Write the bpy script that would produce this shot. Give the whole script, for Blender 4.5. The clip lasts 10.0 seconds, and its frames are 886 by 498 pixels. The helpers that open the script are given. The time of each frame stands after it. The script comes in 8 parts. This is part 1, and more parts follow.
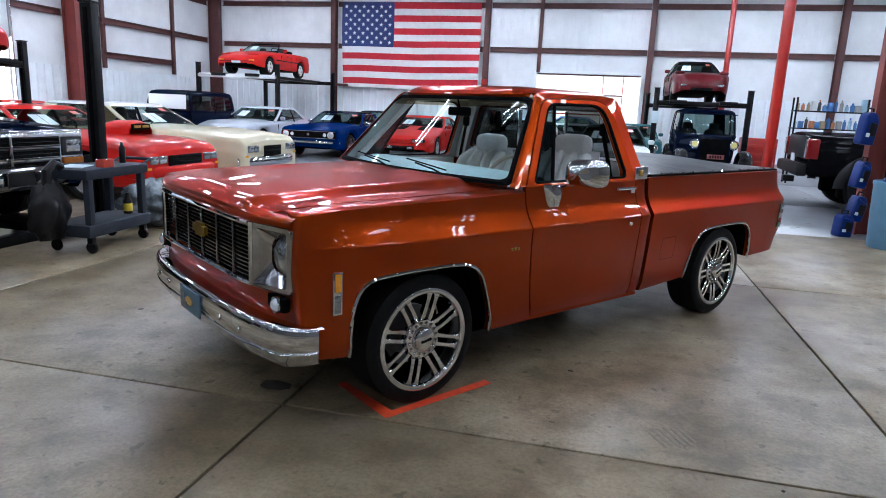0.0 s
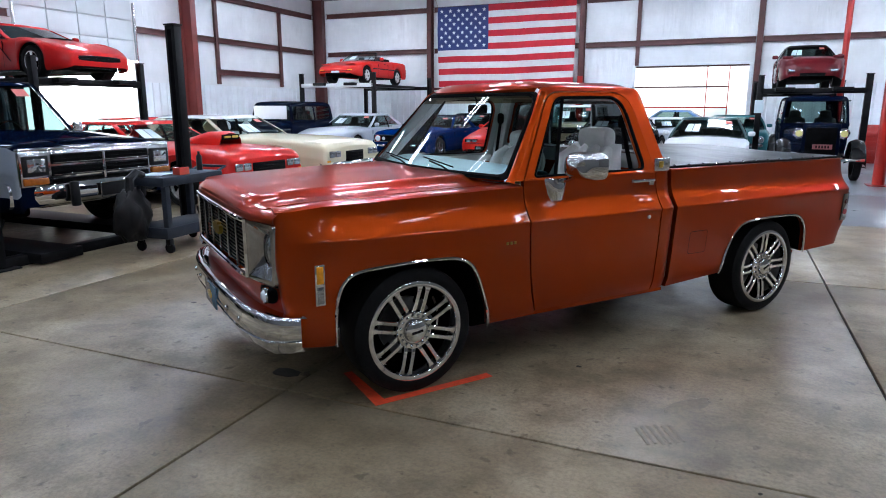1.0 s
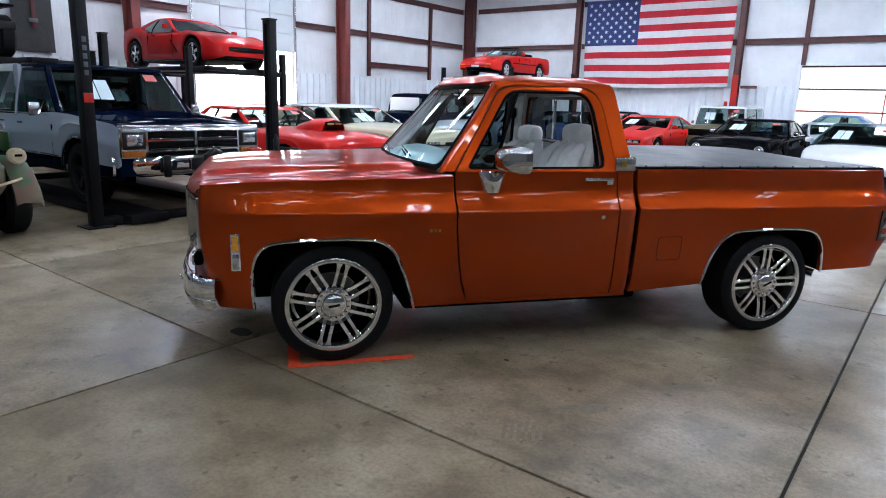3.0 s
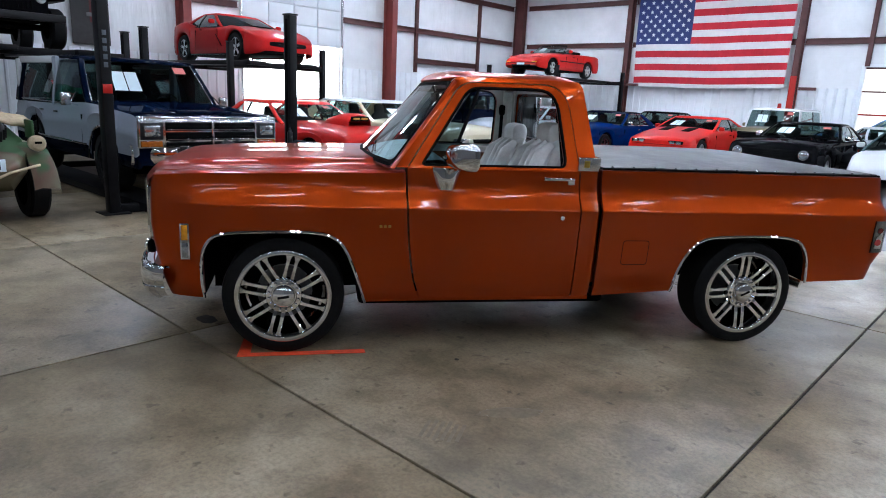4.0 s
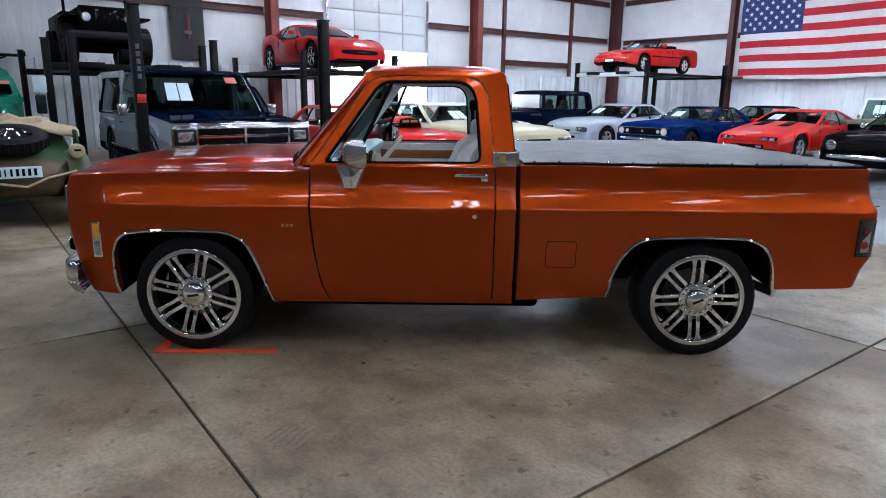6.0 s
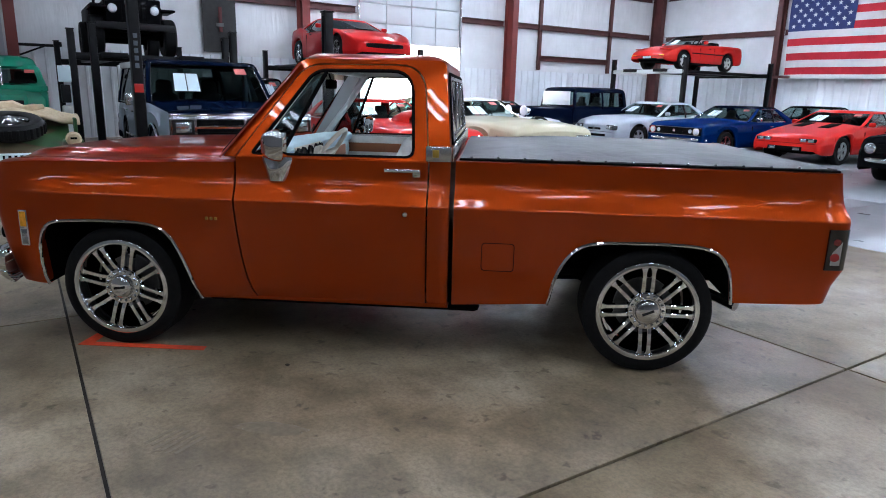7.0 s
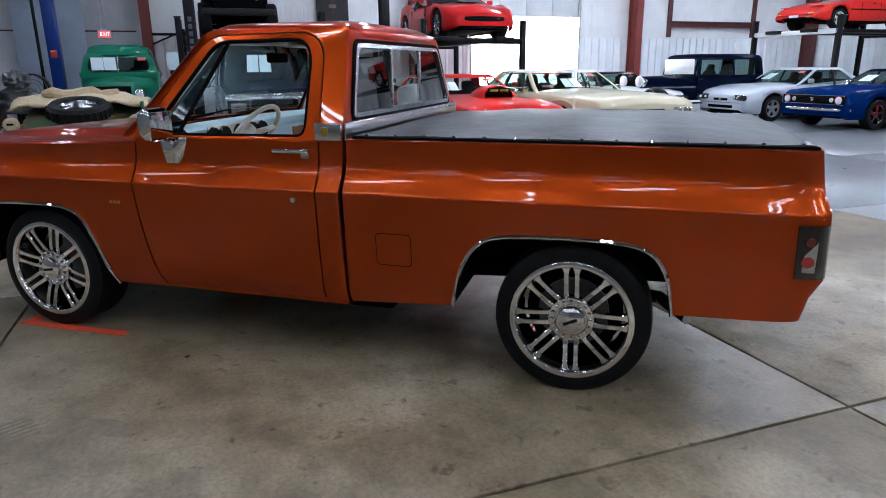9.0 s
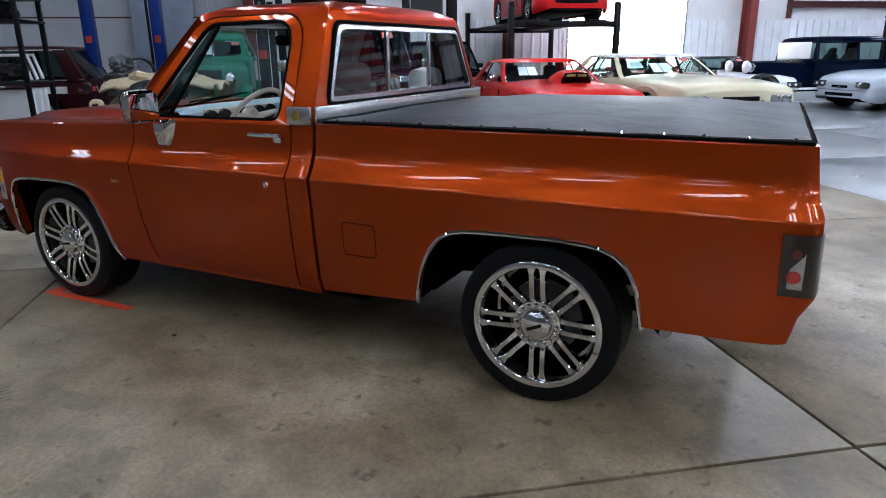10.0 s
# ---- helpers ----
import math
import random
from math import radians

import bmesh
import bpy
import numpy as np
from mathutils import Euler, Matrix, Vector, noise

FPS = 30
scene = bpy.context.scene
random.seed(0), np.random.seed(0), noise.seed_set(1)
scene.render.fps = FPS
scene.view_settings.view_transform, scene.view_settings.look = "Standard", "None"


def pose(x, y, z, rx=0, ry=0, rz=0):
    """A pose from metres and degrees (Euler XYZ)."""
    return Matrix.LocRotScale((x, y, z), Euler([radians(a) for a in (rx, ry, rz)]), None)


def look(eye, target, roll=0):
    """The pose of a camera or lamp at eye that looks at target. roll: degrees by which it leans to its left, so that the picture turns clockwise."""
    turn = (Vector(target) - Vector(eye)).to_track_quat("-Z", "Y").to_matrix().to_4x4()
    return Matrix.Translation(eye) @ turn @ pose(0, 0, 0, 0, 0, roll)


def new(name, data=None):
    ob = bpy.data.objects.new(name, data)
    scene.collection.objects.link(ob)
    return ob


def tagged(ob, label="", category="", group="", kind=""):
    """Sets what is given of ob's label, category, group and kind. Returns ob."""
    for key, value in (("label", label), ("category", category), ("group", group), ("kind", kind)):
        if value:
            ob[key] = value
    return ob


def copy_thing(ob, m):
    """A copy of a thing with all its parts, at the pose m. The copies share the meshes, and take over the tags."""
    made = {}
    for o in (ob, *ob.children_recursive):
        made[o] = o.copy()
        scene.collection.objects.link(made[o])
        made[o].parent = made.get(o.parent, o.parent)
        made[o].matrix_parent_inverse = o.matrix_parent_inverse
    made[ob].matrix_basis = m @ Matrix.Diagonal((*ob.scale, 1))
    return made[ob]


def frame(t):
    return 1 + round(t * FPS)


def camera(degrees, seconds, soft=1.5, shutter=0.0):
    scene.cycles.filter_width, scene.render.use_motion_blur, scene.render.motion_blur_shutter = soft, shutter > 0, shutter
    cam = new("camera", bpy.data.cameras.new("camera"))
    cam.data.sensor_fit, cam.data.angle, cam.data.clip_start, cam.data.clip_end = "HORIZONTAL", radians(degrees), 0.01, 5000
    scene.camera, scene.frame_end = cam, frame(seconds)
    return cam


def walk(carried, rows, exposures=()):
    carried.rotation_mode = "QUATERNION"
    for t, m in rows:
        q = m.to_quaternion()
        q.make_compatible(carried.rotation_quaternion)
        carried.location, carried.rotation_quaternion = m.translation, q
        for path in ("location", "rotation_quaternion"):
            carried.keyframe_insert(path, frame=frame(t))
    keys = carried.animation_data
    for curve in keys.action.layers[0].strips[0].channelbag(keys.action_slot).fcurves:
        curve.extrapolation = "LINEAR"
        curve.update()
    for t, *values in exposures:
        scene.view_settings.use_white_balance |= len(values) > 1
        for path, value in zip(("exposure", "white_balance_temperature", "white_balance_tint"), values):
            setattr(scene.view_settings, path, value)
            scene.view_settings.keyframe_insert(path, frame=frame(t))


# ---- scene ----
cam = camera(68.4, 10.0, soft=1.0)
METRES, EYE, TILT, LEAN, TURN = 6.4, 1.512, 0.0, 0.0, 13.4
ROWS = [
    (0.0, 0.0, 0.0, 0.0, 0.54, -12.14, -2.5),
    (0.5, 0.0498, 0.0007, -0.0013, 6.37, -12.42, -0.88),
    (1.0, 0.0995, -0.0054, -0.0012, 9.99, -12.18, 0.0),
    (1.5, 0.1498, -0.0086, 0.0002, 14.46, -12.26, 0.34),
    (2.0, 0.1987, 0.0054, -0.0022, 19.09, -12.36, -0.37),
    (2.5, 0.2494, 0.0188, -0.0038, 21.77, -12.52, -1.0),
    (3.0, 0.3032, 0.0315, -0.0022, 24.68, -12.78, -1.72),
    (4.5, 0.4168, 0.1077, 0.0003, 32.9, -13.25, -2.69),
    (5.0, 0.4488, 0.1388, -0.0025, 36.51, -13.15, -2.43),
    (6.5, 0.5567, 0.2453, -0.0042, 41.4, -13.32, -0.79),
    (7.0, 0.5757, 0.2939, -0.0065, 43.99, -13.56, -1.47),
    (7.5, 0.5933, 0.3406, -0.0083, 46.44, -13.8, 0.06),
    (8.0, 0.6127, 0.3896, -0.0082, 49.96, -14.36, -0.0),
    (8.5, 0.631, 0.4389, -0.0121, 52.63, -14.97, -0.02),
    (9.0, 0.6464, 0.4857, -0.0114, 56.65, -15.63, 0.51),
    (9.5, 0.6612, 0.5362, -0.0109, 62.09, -16.18, 0.45),
    (10.0, 0.67, 0.5824, -0.0143, 66.12, -16.77, 0.57),
]
walk(cam, [(t, pose(0, 0, EYE, TILT, LEAN, TURN) @ pose(METRES * x, METRES * y, METRES * z, 90 + pitch, roll, yaw)) for t, x, y, z, yaw, pitch, roll in ROWS])

# ---- world and light ----
world = bpy.data.worlds.new("world")
scene.world = world
world.use_nodes = True
_nt = world.node_tree
_sky = _nt.nodes.new("ShaderNodeTexSky")
_sky.sky_type, _sky.sun_disc = "NISHITA", False
_sky.sun_elevation, _sky.sun_rotation = radians(48), radians(300)
_nt.links.new(_sky.outputs[0], _nt.nodes["Background"].inputs[0])
_nt.nodes["Background"].inputs[1].default_value = 0.15
sun = new("sun", bpy.data.lights.new("sun", "SUN"))
sun.data.energy, sun.data.angle, sun.data.color = 4.0, radians(0.5), (1, 0.95, 0.88)
sun.matrix_world = look((-30, 17, 40), (0, 0, 0))
scene.view_settings.exposure = 0.0
LAMP = 139.0


# ---- materials ----
def mat(name, color, rough=0.5, metal=0.0, coat=0.0, noise_amt=0.0, noise_scale=8.0, bump=0.0, bump_scale=60.0,
        trans=0.0, ior=1.45, emit=0.0, rough_var=0.0, dirt=None, dirt_amt=0.0, dirt_scale=1.5, island=0.0, spec=0.5):
    """A procedural surface: base colour with fine grain, large stains, and bump."""
    m = bpy.data.materials.new(name)
    m.use_nodes = True
    nt = m.node_tree
    b = nt.nodes["Principled BSDF"]
    b.inputs["Base Color"].default_value = (*color, 1)
    b.inputs["Roughness"].default_value = rough
    b.inputs["Metallic"].default_value = metal
    b.inputs["Coat Weight"].default_value = coat
    b.inputs["Coat Roughness"].default_value = 0.018
    b.inputs["Transmission Weight"].default_value = trans
    b.inputs["IOR"].default_value = ior
    b.inputs["Specular IOR Level"].default_value = spec
    if emit:
        b.inputs["Emission Color"].default_value = (*color, 1)
        b.inputs["Emission Strength"].default_value = emit
    co = None
    if noise_amt or dirt_amt or bump or rough_var:
        co = nt.nodes.new("ShaderNodeTexCoord").outputs["Object"]

    def ntex(scale, detail=6.0, rgh=0.6):
        n = nt.nodes.new("ShaderNodeTexNoise")
        n.inputs["Scale"].default_value, n.inputs["Detail"].default_value = scale, detail
        n.inputs["Roughness"].default_value = rgh
        nt.links.new(co, n.inputs["Vector"])
        return n.outputs["Fac"]

    def ramp(src, lo, hi, c0, c1):
        r = nt.nodes.new("ShaderNodeMapRange")
        r.inputs[1].default_value, r.inputs[2].default_value = lo, hi
        r.inputs[3].default_value, r.inputs[4].default_value = c0, c1
        nt.links.new(src, r.inputs[0])
        return r.outputs[0]

    def mix(fac, a, c, mode="MIX"):
        x = nt.nodes.new("ShaderNodeMix")
        x.data_type, x.blend_type = "RGBA", mode
        for sock, val in ((x.inputs[0], fac), (x.inputs[6], a), (x.inputs[7], c)):
            if hasattr(val, "is_linked"):
                nt.links.new(val, sock)
            else:
                sock.default_value = val
        return x.outputs[2]

    col = (*color, 1)
    if noise_amt:
        f = ramp(ntex(noise_scale), 0.3, 0.7, 0, 1)
        col = mix(f, tuple(v * (1 - noise_amt) for v in color) + (1,), tuple(min(1, v * (1 + noise_amt)) for v in color) + (1,))
    if dirt_amt:
        f = ramp(ntex(dirt_scale, 8, 0.65), 0.45, 0.68, 0, dirt_amt)
        col = mix(f, col, (*(dirt or (0.1, 0.09, 0.08)), 1))
    if hasattr(col, "is_linked"):
        nt.links.new(col, b.inputs["Base Color"])
    if rough_var:
        nt.links.new(ramp(ntex(2.3), 0.3, 0.7, max(0.02, rough - rough_var), rough + rough_var), b.inputs["Roughness"])
    if bump:
        bn = nt.nodes.new("ShaderNodeBump")
        bn.inputs["Strength"].default_value, bn.inputs["Distance"].default_value = 1.0, bump
        nt.links.new(ntex(bump_scale), bn.inputs["Height"])
        nt.links.new(bn.outputs[0], b.inputs["Normal"])
    return m


def paint(name, color, metal=0.35, flake=0.12, coat=0.65):
    return mat(name, color, rough=0.45, metal=metal * 0.6, spec=0.08, coat=coat, noise_amt=flake, noise_scale=900)


def glass_mat(name, tint, clear=0.75, gloss=0.7):
    """Thin window glass: part clear, part mirror, with the tint of the pane."""
    m = bpy.data.materials.new(name)
    m.use_nodes = True
    nt = m.node_tree
    nt.nodes.remove(nt.nodes["Principled BSDF"])
    tr = nt.nodes.new("ShaderNodeBsdfTransparent")
    gl = nt.nodes.new("ShaderNodeBsdfGlossy")
    mx = nt.nodes.new("ShaderNodeMixShader")
    lw = nt.nodes.new("ShaderNodeLayerWeight")
    lw.inputs[0].default_value = 0.5
    pw = nt.nodes.new("ShaderNodeMath")
    pw.operation = "POWER"
    pw.inputs[1].default_value = 4.0
    fr = nt.nodes.new("ShaderNodeMath")
    fr.operation, fr.use_clamp = "MULTIPLY_ADD", True
    fr.inputs[1].default_value, fr.inputs[2].default_value = gloss, 0.014
    nt.links.new(lw.outputs["Facing"], pw.inputs[0])
    nt.links.new(pw.outputs[0], fr.inputs[0])
    tr.inputs[0].default_value = (*(clear * v for v in tint), 1)
    gl.inputs["Roughness"].default_value = 0.02
    nt.links.new(fr.outputs[0], mx.inputs[0])
    nt.links.new(tr.outputs[0], mx.inputs[1])
    nt.links.new(gl.outputs[0], mx.inputs[2])
    nt.links.new(mx.outputs[0], nt.nodes["Material Output"].inputs[0])
    return m


M_ORANGE = mat("burnt orange pearl paint", (0.375, 0.0455, 0.0050), rough=0.29, metal=0.72, spec=0.12, coat=0.66, noise_amt=0.10, noise_scale=1500)
M_ORANGE.node_tree.nodes["Principled BSDF"].inputs["Specular Tint"].default_value = (0.55, 0.16, 0.04, 1)
M_ORANGE.node_tree.nodes["Principled BSDF"].inputs["Coat IOR"].default_value = 1.42
M_CHROME = mat("chrome", (0.74, 0.75, 0.775), rough=0.02, metal=1.0)
M_CHROME_SAT = mat("satin chrome", (0.58, 0.58, 0.59), rough=0.22, metal=1.0, noise_amt=0.08, noise_scale=30)
M_RUBBER = mat("tyre rubber", (0.006, 0.006, 0.0065), rough=0.6, spec=0.18, noise_amt=0.25, noise_scale=40, bump=0.0015, bump_scale=120)
M_BLACK = mat("black underbody", (0.003, 0.003, 0.0033), rough=0.85, spec=0.05, noise_amt=0.3, noise_scale=12)
M_BLACKGLOSS = mat("black enamel", (0.008, 0.008, 0.009), rough=0.25, spec=0.3, noise_amt=0.2, noise_scale=5)
M_LIFT = mat("black powder coated steel", (0.005, 0.005, 0.006), rough=0.40, spec=0.12, noise_amt=0.3, noise_scale=9, dirt=(0.03, 0.03, 0.03), dirt_amt=0.25)
M_VINYL = mat("black vinyl tonneau", (0.016, 0.017, 0.019), rough=0.42, spec=0.16, noise_amt=0.3, noise_scale=14, bump=0.005, bump_scale=7, rough_var=0.02)
M_GLASS = glass_mat("window glass", (0.82, 0.92, 0.90), 0.9)
M_GLASS_DARK = glass_mat("tinted glass", (0.5, 0.55, 0.55), 0.15, 0.9)
M_CARGLASS = mat("dark car window", (0.020, 0.030, 0.034), rough=0.03, spec=0.8, noise_amt=0.3, noise_scale=2)
M_SEAT = mat("light grey leather", (0.80, 0.79, 0.77), rough=0.35, noise_amt=0.08, noise_scale=20, bump=0.002, bump_scale=80)
# Blue in the dash colour stands in for the windscreen's tint and reflection.
M_DASH = mat("pale dash, blued for glass reflection", (0.52, 0.70, 0.76), rough=0.5, noise_amt=0.08, noise_scale=10)
M_CREAM_PLASTIC = mat("cream plastic", (0.62, 0.56, 0.46), rough=0.4, noise_amt=0.05)
M_AMBER = mat("amber lens", (0.85, 0.33, 0.02), rough=0.12, coat=0.8, noise_amt=0.2, noise_scale=50)
M_REDLENS = mat("smoked red lens", (0.10, 0.012, 0.012), rough=0.12, coat=1.0, noise_amt=0.3, noise_scale=40)
M_REDREFL = mat("red reflector", (0.5, 0.05, 0.03), rough=0.2, coat=1.0)
M_LAMPGLASS = mat("headlamp lens", (0.42, 0.44, 0.46), rough=0.08, metal=0.75, noise_amt=0.2, noise_scale=60)
M_WHITEPAPER = mat("white paper", (0.66, 0.78, 0.82), rough=0.7, noise_amt=0.03)
M_TAPE = mat("orange floor tape", (0.80, 0.07, 0.02), rough=0.5, noise_amt=0.15, noise_scale=25)
M_REDSTEEL = mat("red oxide steel", (0.20, 0.035, 0.028), rough=0.5, noise_amt=0.2, noise_scale=3, dirt=(0.08, 0.02, 0.02), dirt_amt=0.4)
M_REDSTEEL_BRIGHT = mat("bright red painted steel", (0.44, 0.016, 0.010), rough=0.3, coat=0.4, noise_amt=0.12, noise_scale=4)
M_GIRT = mat("maroon girt steel", (0.085, 0.024, 0.022), rough=0.5, noise_amt=0.25, noise_scale=3)
M_SILVER = paint("silver paint", (0.34, 0.38, 0.44), 0.5)
M_RIMGREY = mat("alloy rim", (0.55, 0.56, 0.58), rough=0.32, metal=0.7, noise_amt=0.1)
M_RIMBRIGHT = mat("bright alloy rim", (0.68, 0.68, 0.66), rough=0.35, metal=0.4, noise_amt=0.1)


# ---- mesh helpers ----
class Geo:
    """Collects vertices and faces of one mesh."""

    def __init__(self):
        self.v, self.f = [], []

    def add(self, verts, faces):
        n = len(self.v)
        self.v += [tuple(p) for p in verts]
        self.f += [tuple(i + n for i in q) for q in faces]
        return self

    def grid(self, rows, close=False):
        """Skin rows of points of equal length."""
        n = len(rows[0])
        pts = [p for r in rows for p in r]
        fs = []
        for i in range(len(rows) - 1):
            for j in range(n if close else n - 1):
                k = (j + 1) % n
                fs.append((i * n + j, i * n + k, (i + 1) * n + k, (i + 1) * n + j))
        return self.add(pts, fs)

    def box(self, c, s, ch=0.0):
        """A box of centre c and size s with chamfered edges."""
        hx, hy, hz = (max(v, 1e-4) / 2 for v in s)
        k = min(ch, hx * 0.8, hy * 0.8, hz * 0.8)
        if k <= 0:
            vs = [(c[0] + a * hx, c[1] + b * hy, c[2] + d * hz) for d in (-1, 1) for b in (-1, 1) for a in (-1, 1)]
            return self.add(vs, [(0, 2, 3, 1), (4, 5, 7, 6), (0, 1, 5, 4), (2, 6, 7, 3), (0, 4, 6, 2), (1, 3, 7, 5)])
        bm = bmesh.new()
        bmesh.ops.create_cube(bm, size=1)
        for v in bm.verts:
            v.co = Vector((v.co.x * 2 * hx, v.co.y * 2 * hy, v.co.z * 2 * hz))
        bmesh.ops.bevel(bm, geom=bm.edges[:], offset=k, segments=2, affect="EDGES", profile=0.5)
        bm.verts.index_update()
        self.add([(v.co.x + c[0], v.co.y + c[1], v.co.z + c[2]) for v in bm.verts], [[v.index for v in f.verts] for f in bm.faces])
        bm.free()
        return self

    def tube(self, path, r, n=8, closed=False):
        """A round bar along a path."""
        pts = [Vector(p) for p in path]
        rows = []
        for i, p in enumerate(pts):
            a = pts[i - 1] if (i or closed) else p
            b = pts[(i + 1) % len(pts)] if (i < len(pts) - 1 or closed) else p
            d = (b - a).normalized()
            u = d.cross(Vector((0, 0, 1)))
            if u.length < 1e-3:
                u = d.cross(Vector((1, 0, 0)))
            u.normalize()
            w = d.cross(u)
            rr = r[i] if isinstance(r, (list, tuple)) else r
            rows.append([tuple(p + rr * (math.cos(t) * u + math.sin(t) * w)) for t in (2 * math.pi * k / n for k in range(n))])
        if closed:
            rows.append(rows[0])
        self.grid(rows, close=True)
        if not closed:
            m = len(self.v)
            self.f.append(tuple(range(m - n, m)))
            self.f.append(tuple(range(m - len(rows) * n, m - len(rows) * n + n))[::-1])
        return self

    def lathe(self, prof, n=32, c=(0, 0, 0), axis="y"):
        """Turn a profile of (radius, along) round an axis."""
        rows = []
        for r, a in prof:
            row = []
            for k in range(n):
                t = 2 * math.pi * k / n
                p, q = r * math.cos(t), r * math.sin(t)
                row.append({"y": (c[0] + p, c[1] + a, c[2] + q), "x": (c[0] + a, c[1] + p, c[2] + q), "z": (c[0] + p, c[1] + q, c[2] + a)}[axis])
            rows.append(row)
        return self.grid(rows, close=True)

    def prism(self, outline, lo, hi, axis="y"):
        """A flat outline drawn out along an axis. Outline in the two other axes, in order."""
        def at(p, a):
            return {"y": (p[0], a, p[1]), "x": (a, p[0], p[1]), "z": (p[0], p[1], a)}[axis]
        n = len(outline)
        vs = [at(p, lo) for p in outline] + [at(p, hi) for p in outline]
        return self.add(vs, [tuple(range(n)), tuple(range(2 * n - 1, n - 1, -1))] + [(i, (i + 1) % n, n + (i + 1) % n, n + i) for i in range(n)])


def part(name, g, material, parent=None, label="", smooth=True, angle=35, pose_=None, solid=0.0):
    """Link a Geo as one mesh object under a thing."""
    me = bpy.data.meshes.new(name)
    me.from_pydata(g.v, [], g.f)
    bm = bmesh.new()
    bm.from_mesh(me)
    bmesh.ops.remove_doubles(bm, verts=bm.verts, dist=1e-5)
    bmesh.ops.recalc_face_normals(bm, faces=bm.faces)
    bm.to_mesh(me)
    bm.free()
    for m in (material if isinstance(material, (list, tuple)) else [material]):
        me.materials.append(m)
    if smooth:
        me.shade_smooth()
        me.set_sharp_from_angle(angle=radians(angle))
    ob = new(name, me)
    if parent is not None:
        ob.parent = parent
    if pose_ is not None:
        ob.matrix_basis = pose_
    if label:
        ob["label"] = label
    if solid:
        md = ob.modifiers.new("thickness", "SOLIDIFY")
        md.thickness, md.offset = solid, 0
    return ob


def thing(name, label, category, m=None, group="", kind=""):
    e = new(name)
    e.empty_display_size = 0.2
    if m is not None:
        e.matrix_world = m
    return tagged(e, label, category, group, kind)


def single(name, g, material, label, category, m=None, group="", kind="", **kw):
    ob = part(name, g, material, pose_=m, **kw)
    return tagged(ob, label, category, group, kind)


def lerp(x, xs, ys):
    return float(np.interp(x, xs, ys))


def sstep(a, b, x):
    t = min(1, max(0, (x - a) / (b - a)))
    return t * t * (3 - 2 * t)


def rounded(corners, radii, k=6):
    """Points of a closed outline with rounded corners, k+1 points a corner."""
    out = []
    n = len(corners)
    for i in range(n):
        p = Vector((corners[i][0], corners[i][1]))
        a = Vector((corners[i - 1][0], corners[i - 1][1]))
        b = Vector((corners[(i + 1) % n][0], corners[(i + 1) % n][1]))
        r = radii[i]
        p0, p1 = p + (a - p).normalized() * r, p + (b - p).normalized() * r
        for j in range(k + 1):
            t = j / k
            out.append(tuple((1 - t) ** 2 * p0 + 2 * t * (1 - t) * p + t * t * p1))
    return out


# ---- building ----
WX, WY, EX, SY, HT = -17.4, 27.0, 14.0, -8.0, 6.3


def wall_material():
    """White foil insulation: faint stains, upright folds and small wrinkles."""
    m = mat("white quilted insulation", (0.82, 0.83, 0.84), rough=0.30, noise_amt=0.05, noise_scale=1.2, dirt=(0.62, 0.62, 0.62), dirt_amt=0.35, dirt_scale=0.8)
    nt = m.node_tree
    b = nt.nodes["Principled BSDF"]
    co = nt.nodes.new("ShaderNodeTexCoord").outputs["Object"]
    mp = nt.nodes.new("ShaderNodeMapping")
    mp.inputs["Scale"].default_value = (1.0, 1.0, 0.16)
    nt.links.new(co, mp.inputs[0])
    last = None
    for scale, dist in ((1.3, 0.09), (4.5, 0.025)):
        n = nt.nodes.new("ShaderNodeTexNoise")
        n.inputs["Scale"].default_value, n.inputs["Detail"].default_value = scale, 5.0
        nt.links.new(mp.outputs[0], n.inputs["Vector"])
        bp = nt.nodes.new("ShaderNodeBump")
        bp.inputs["Strength"].default_value, bp.inputs["Distance"].default_value = 0.9, dist
        nt.links.new(n.outputs["Fac"], bp.inputs["Height"])
        if last:
            nt.links.new(last, bp.inputs["Normal"])
        last = bp.outputs[0]
    nt.links.new(last, b.inputs["Normal"])
    return m


M_WALL = wall_material()
M_LINER = mat("white corrugated steel liner", (0.86, 0.89, 0.92), rough=0.32, noise_amt=0.04, noise_scale=2, dirt=(0.62, 0.62, 0.62), dirt_amt=0.25)
M_DOORPANEL = mat("white sectional door panel", (0.70, 0.74, 0.76), rough=0.4, noise_amt=0.04, noise_scale=2)
M_CEIL = mat("unseen roof deck, dark for reflections", (0.14, 0.14, 0.145), rough=0.6, noise_amt=0.05, noise_scale=1)
M_OUT = mat("sunlit gravel outside", (0.55, 0.53, 0.50), rough=0.9, noise_amt=0.2, noise_scale=6)


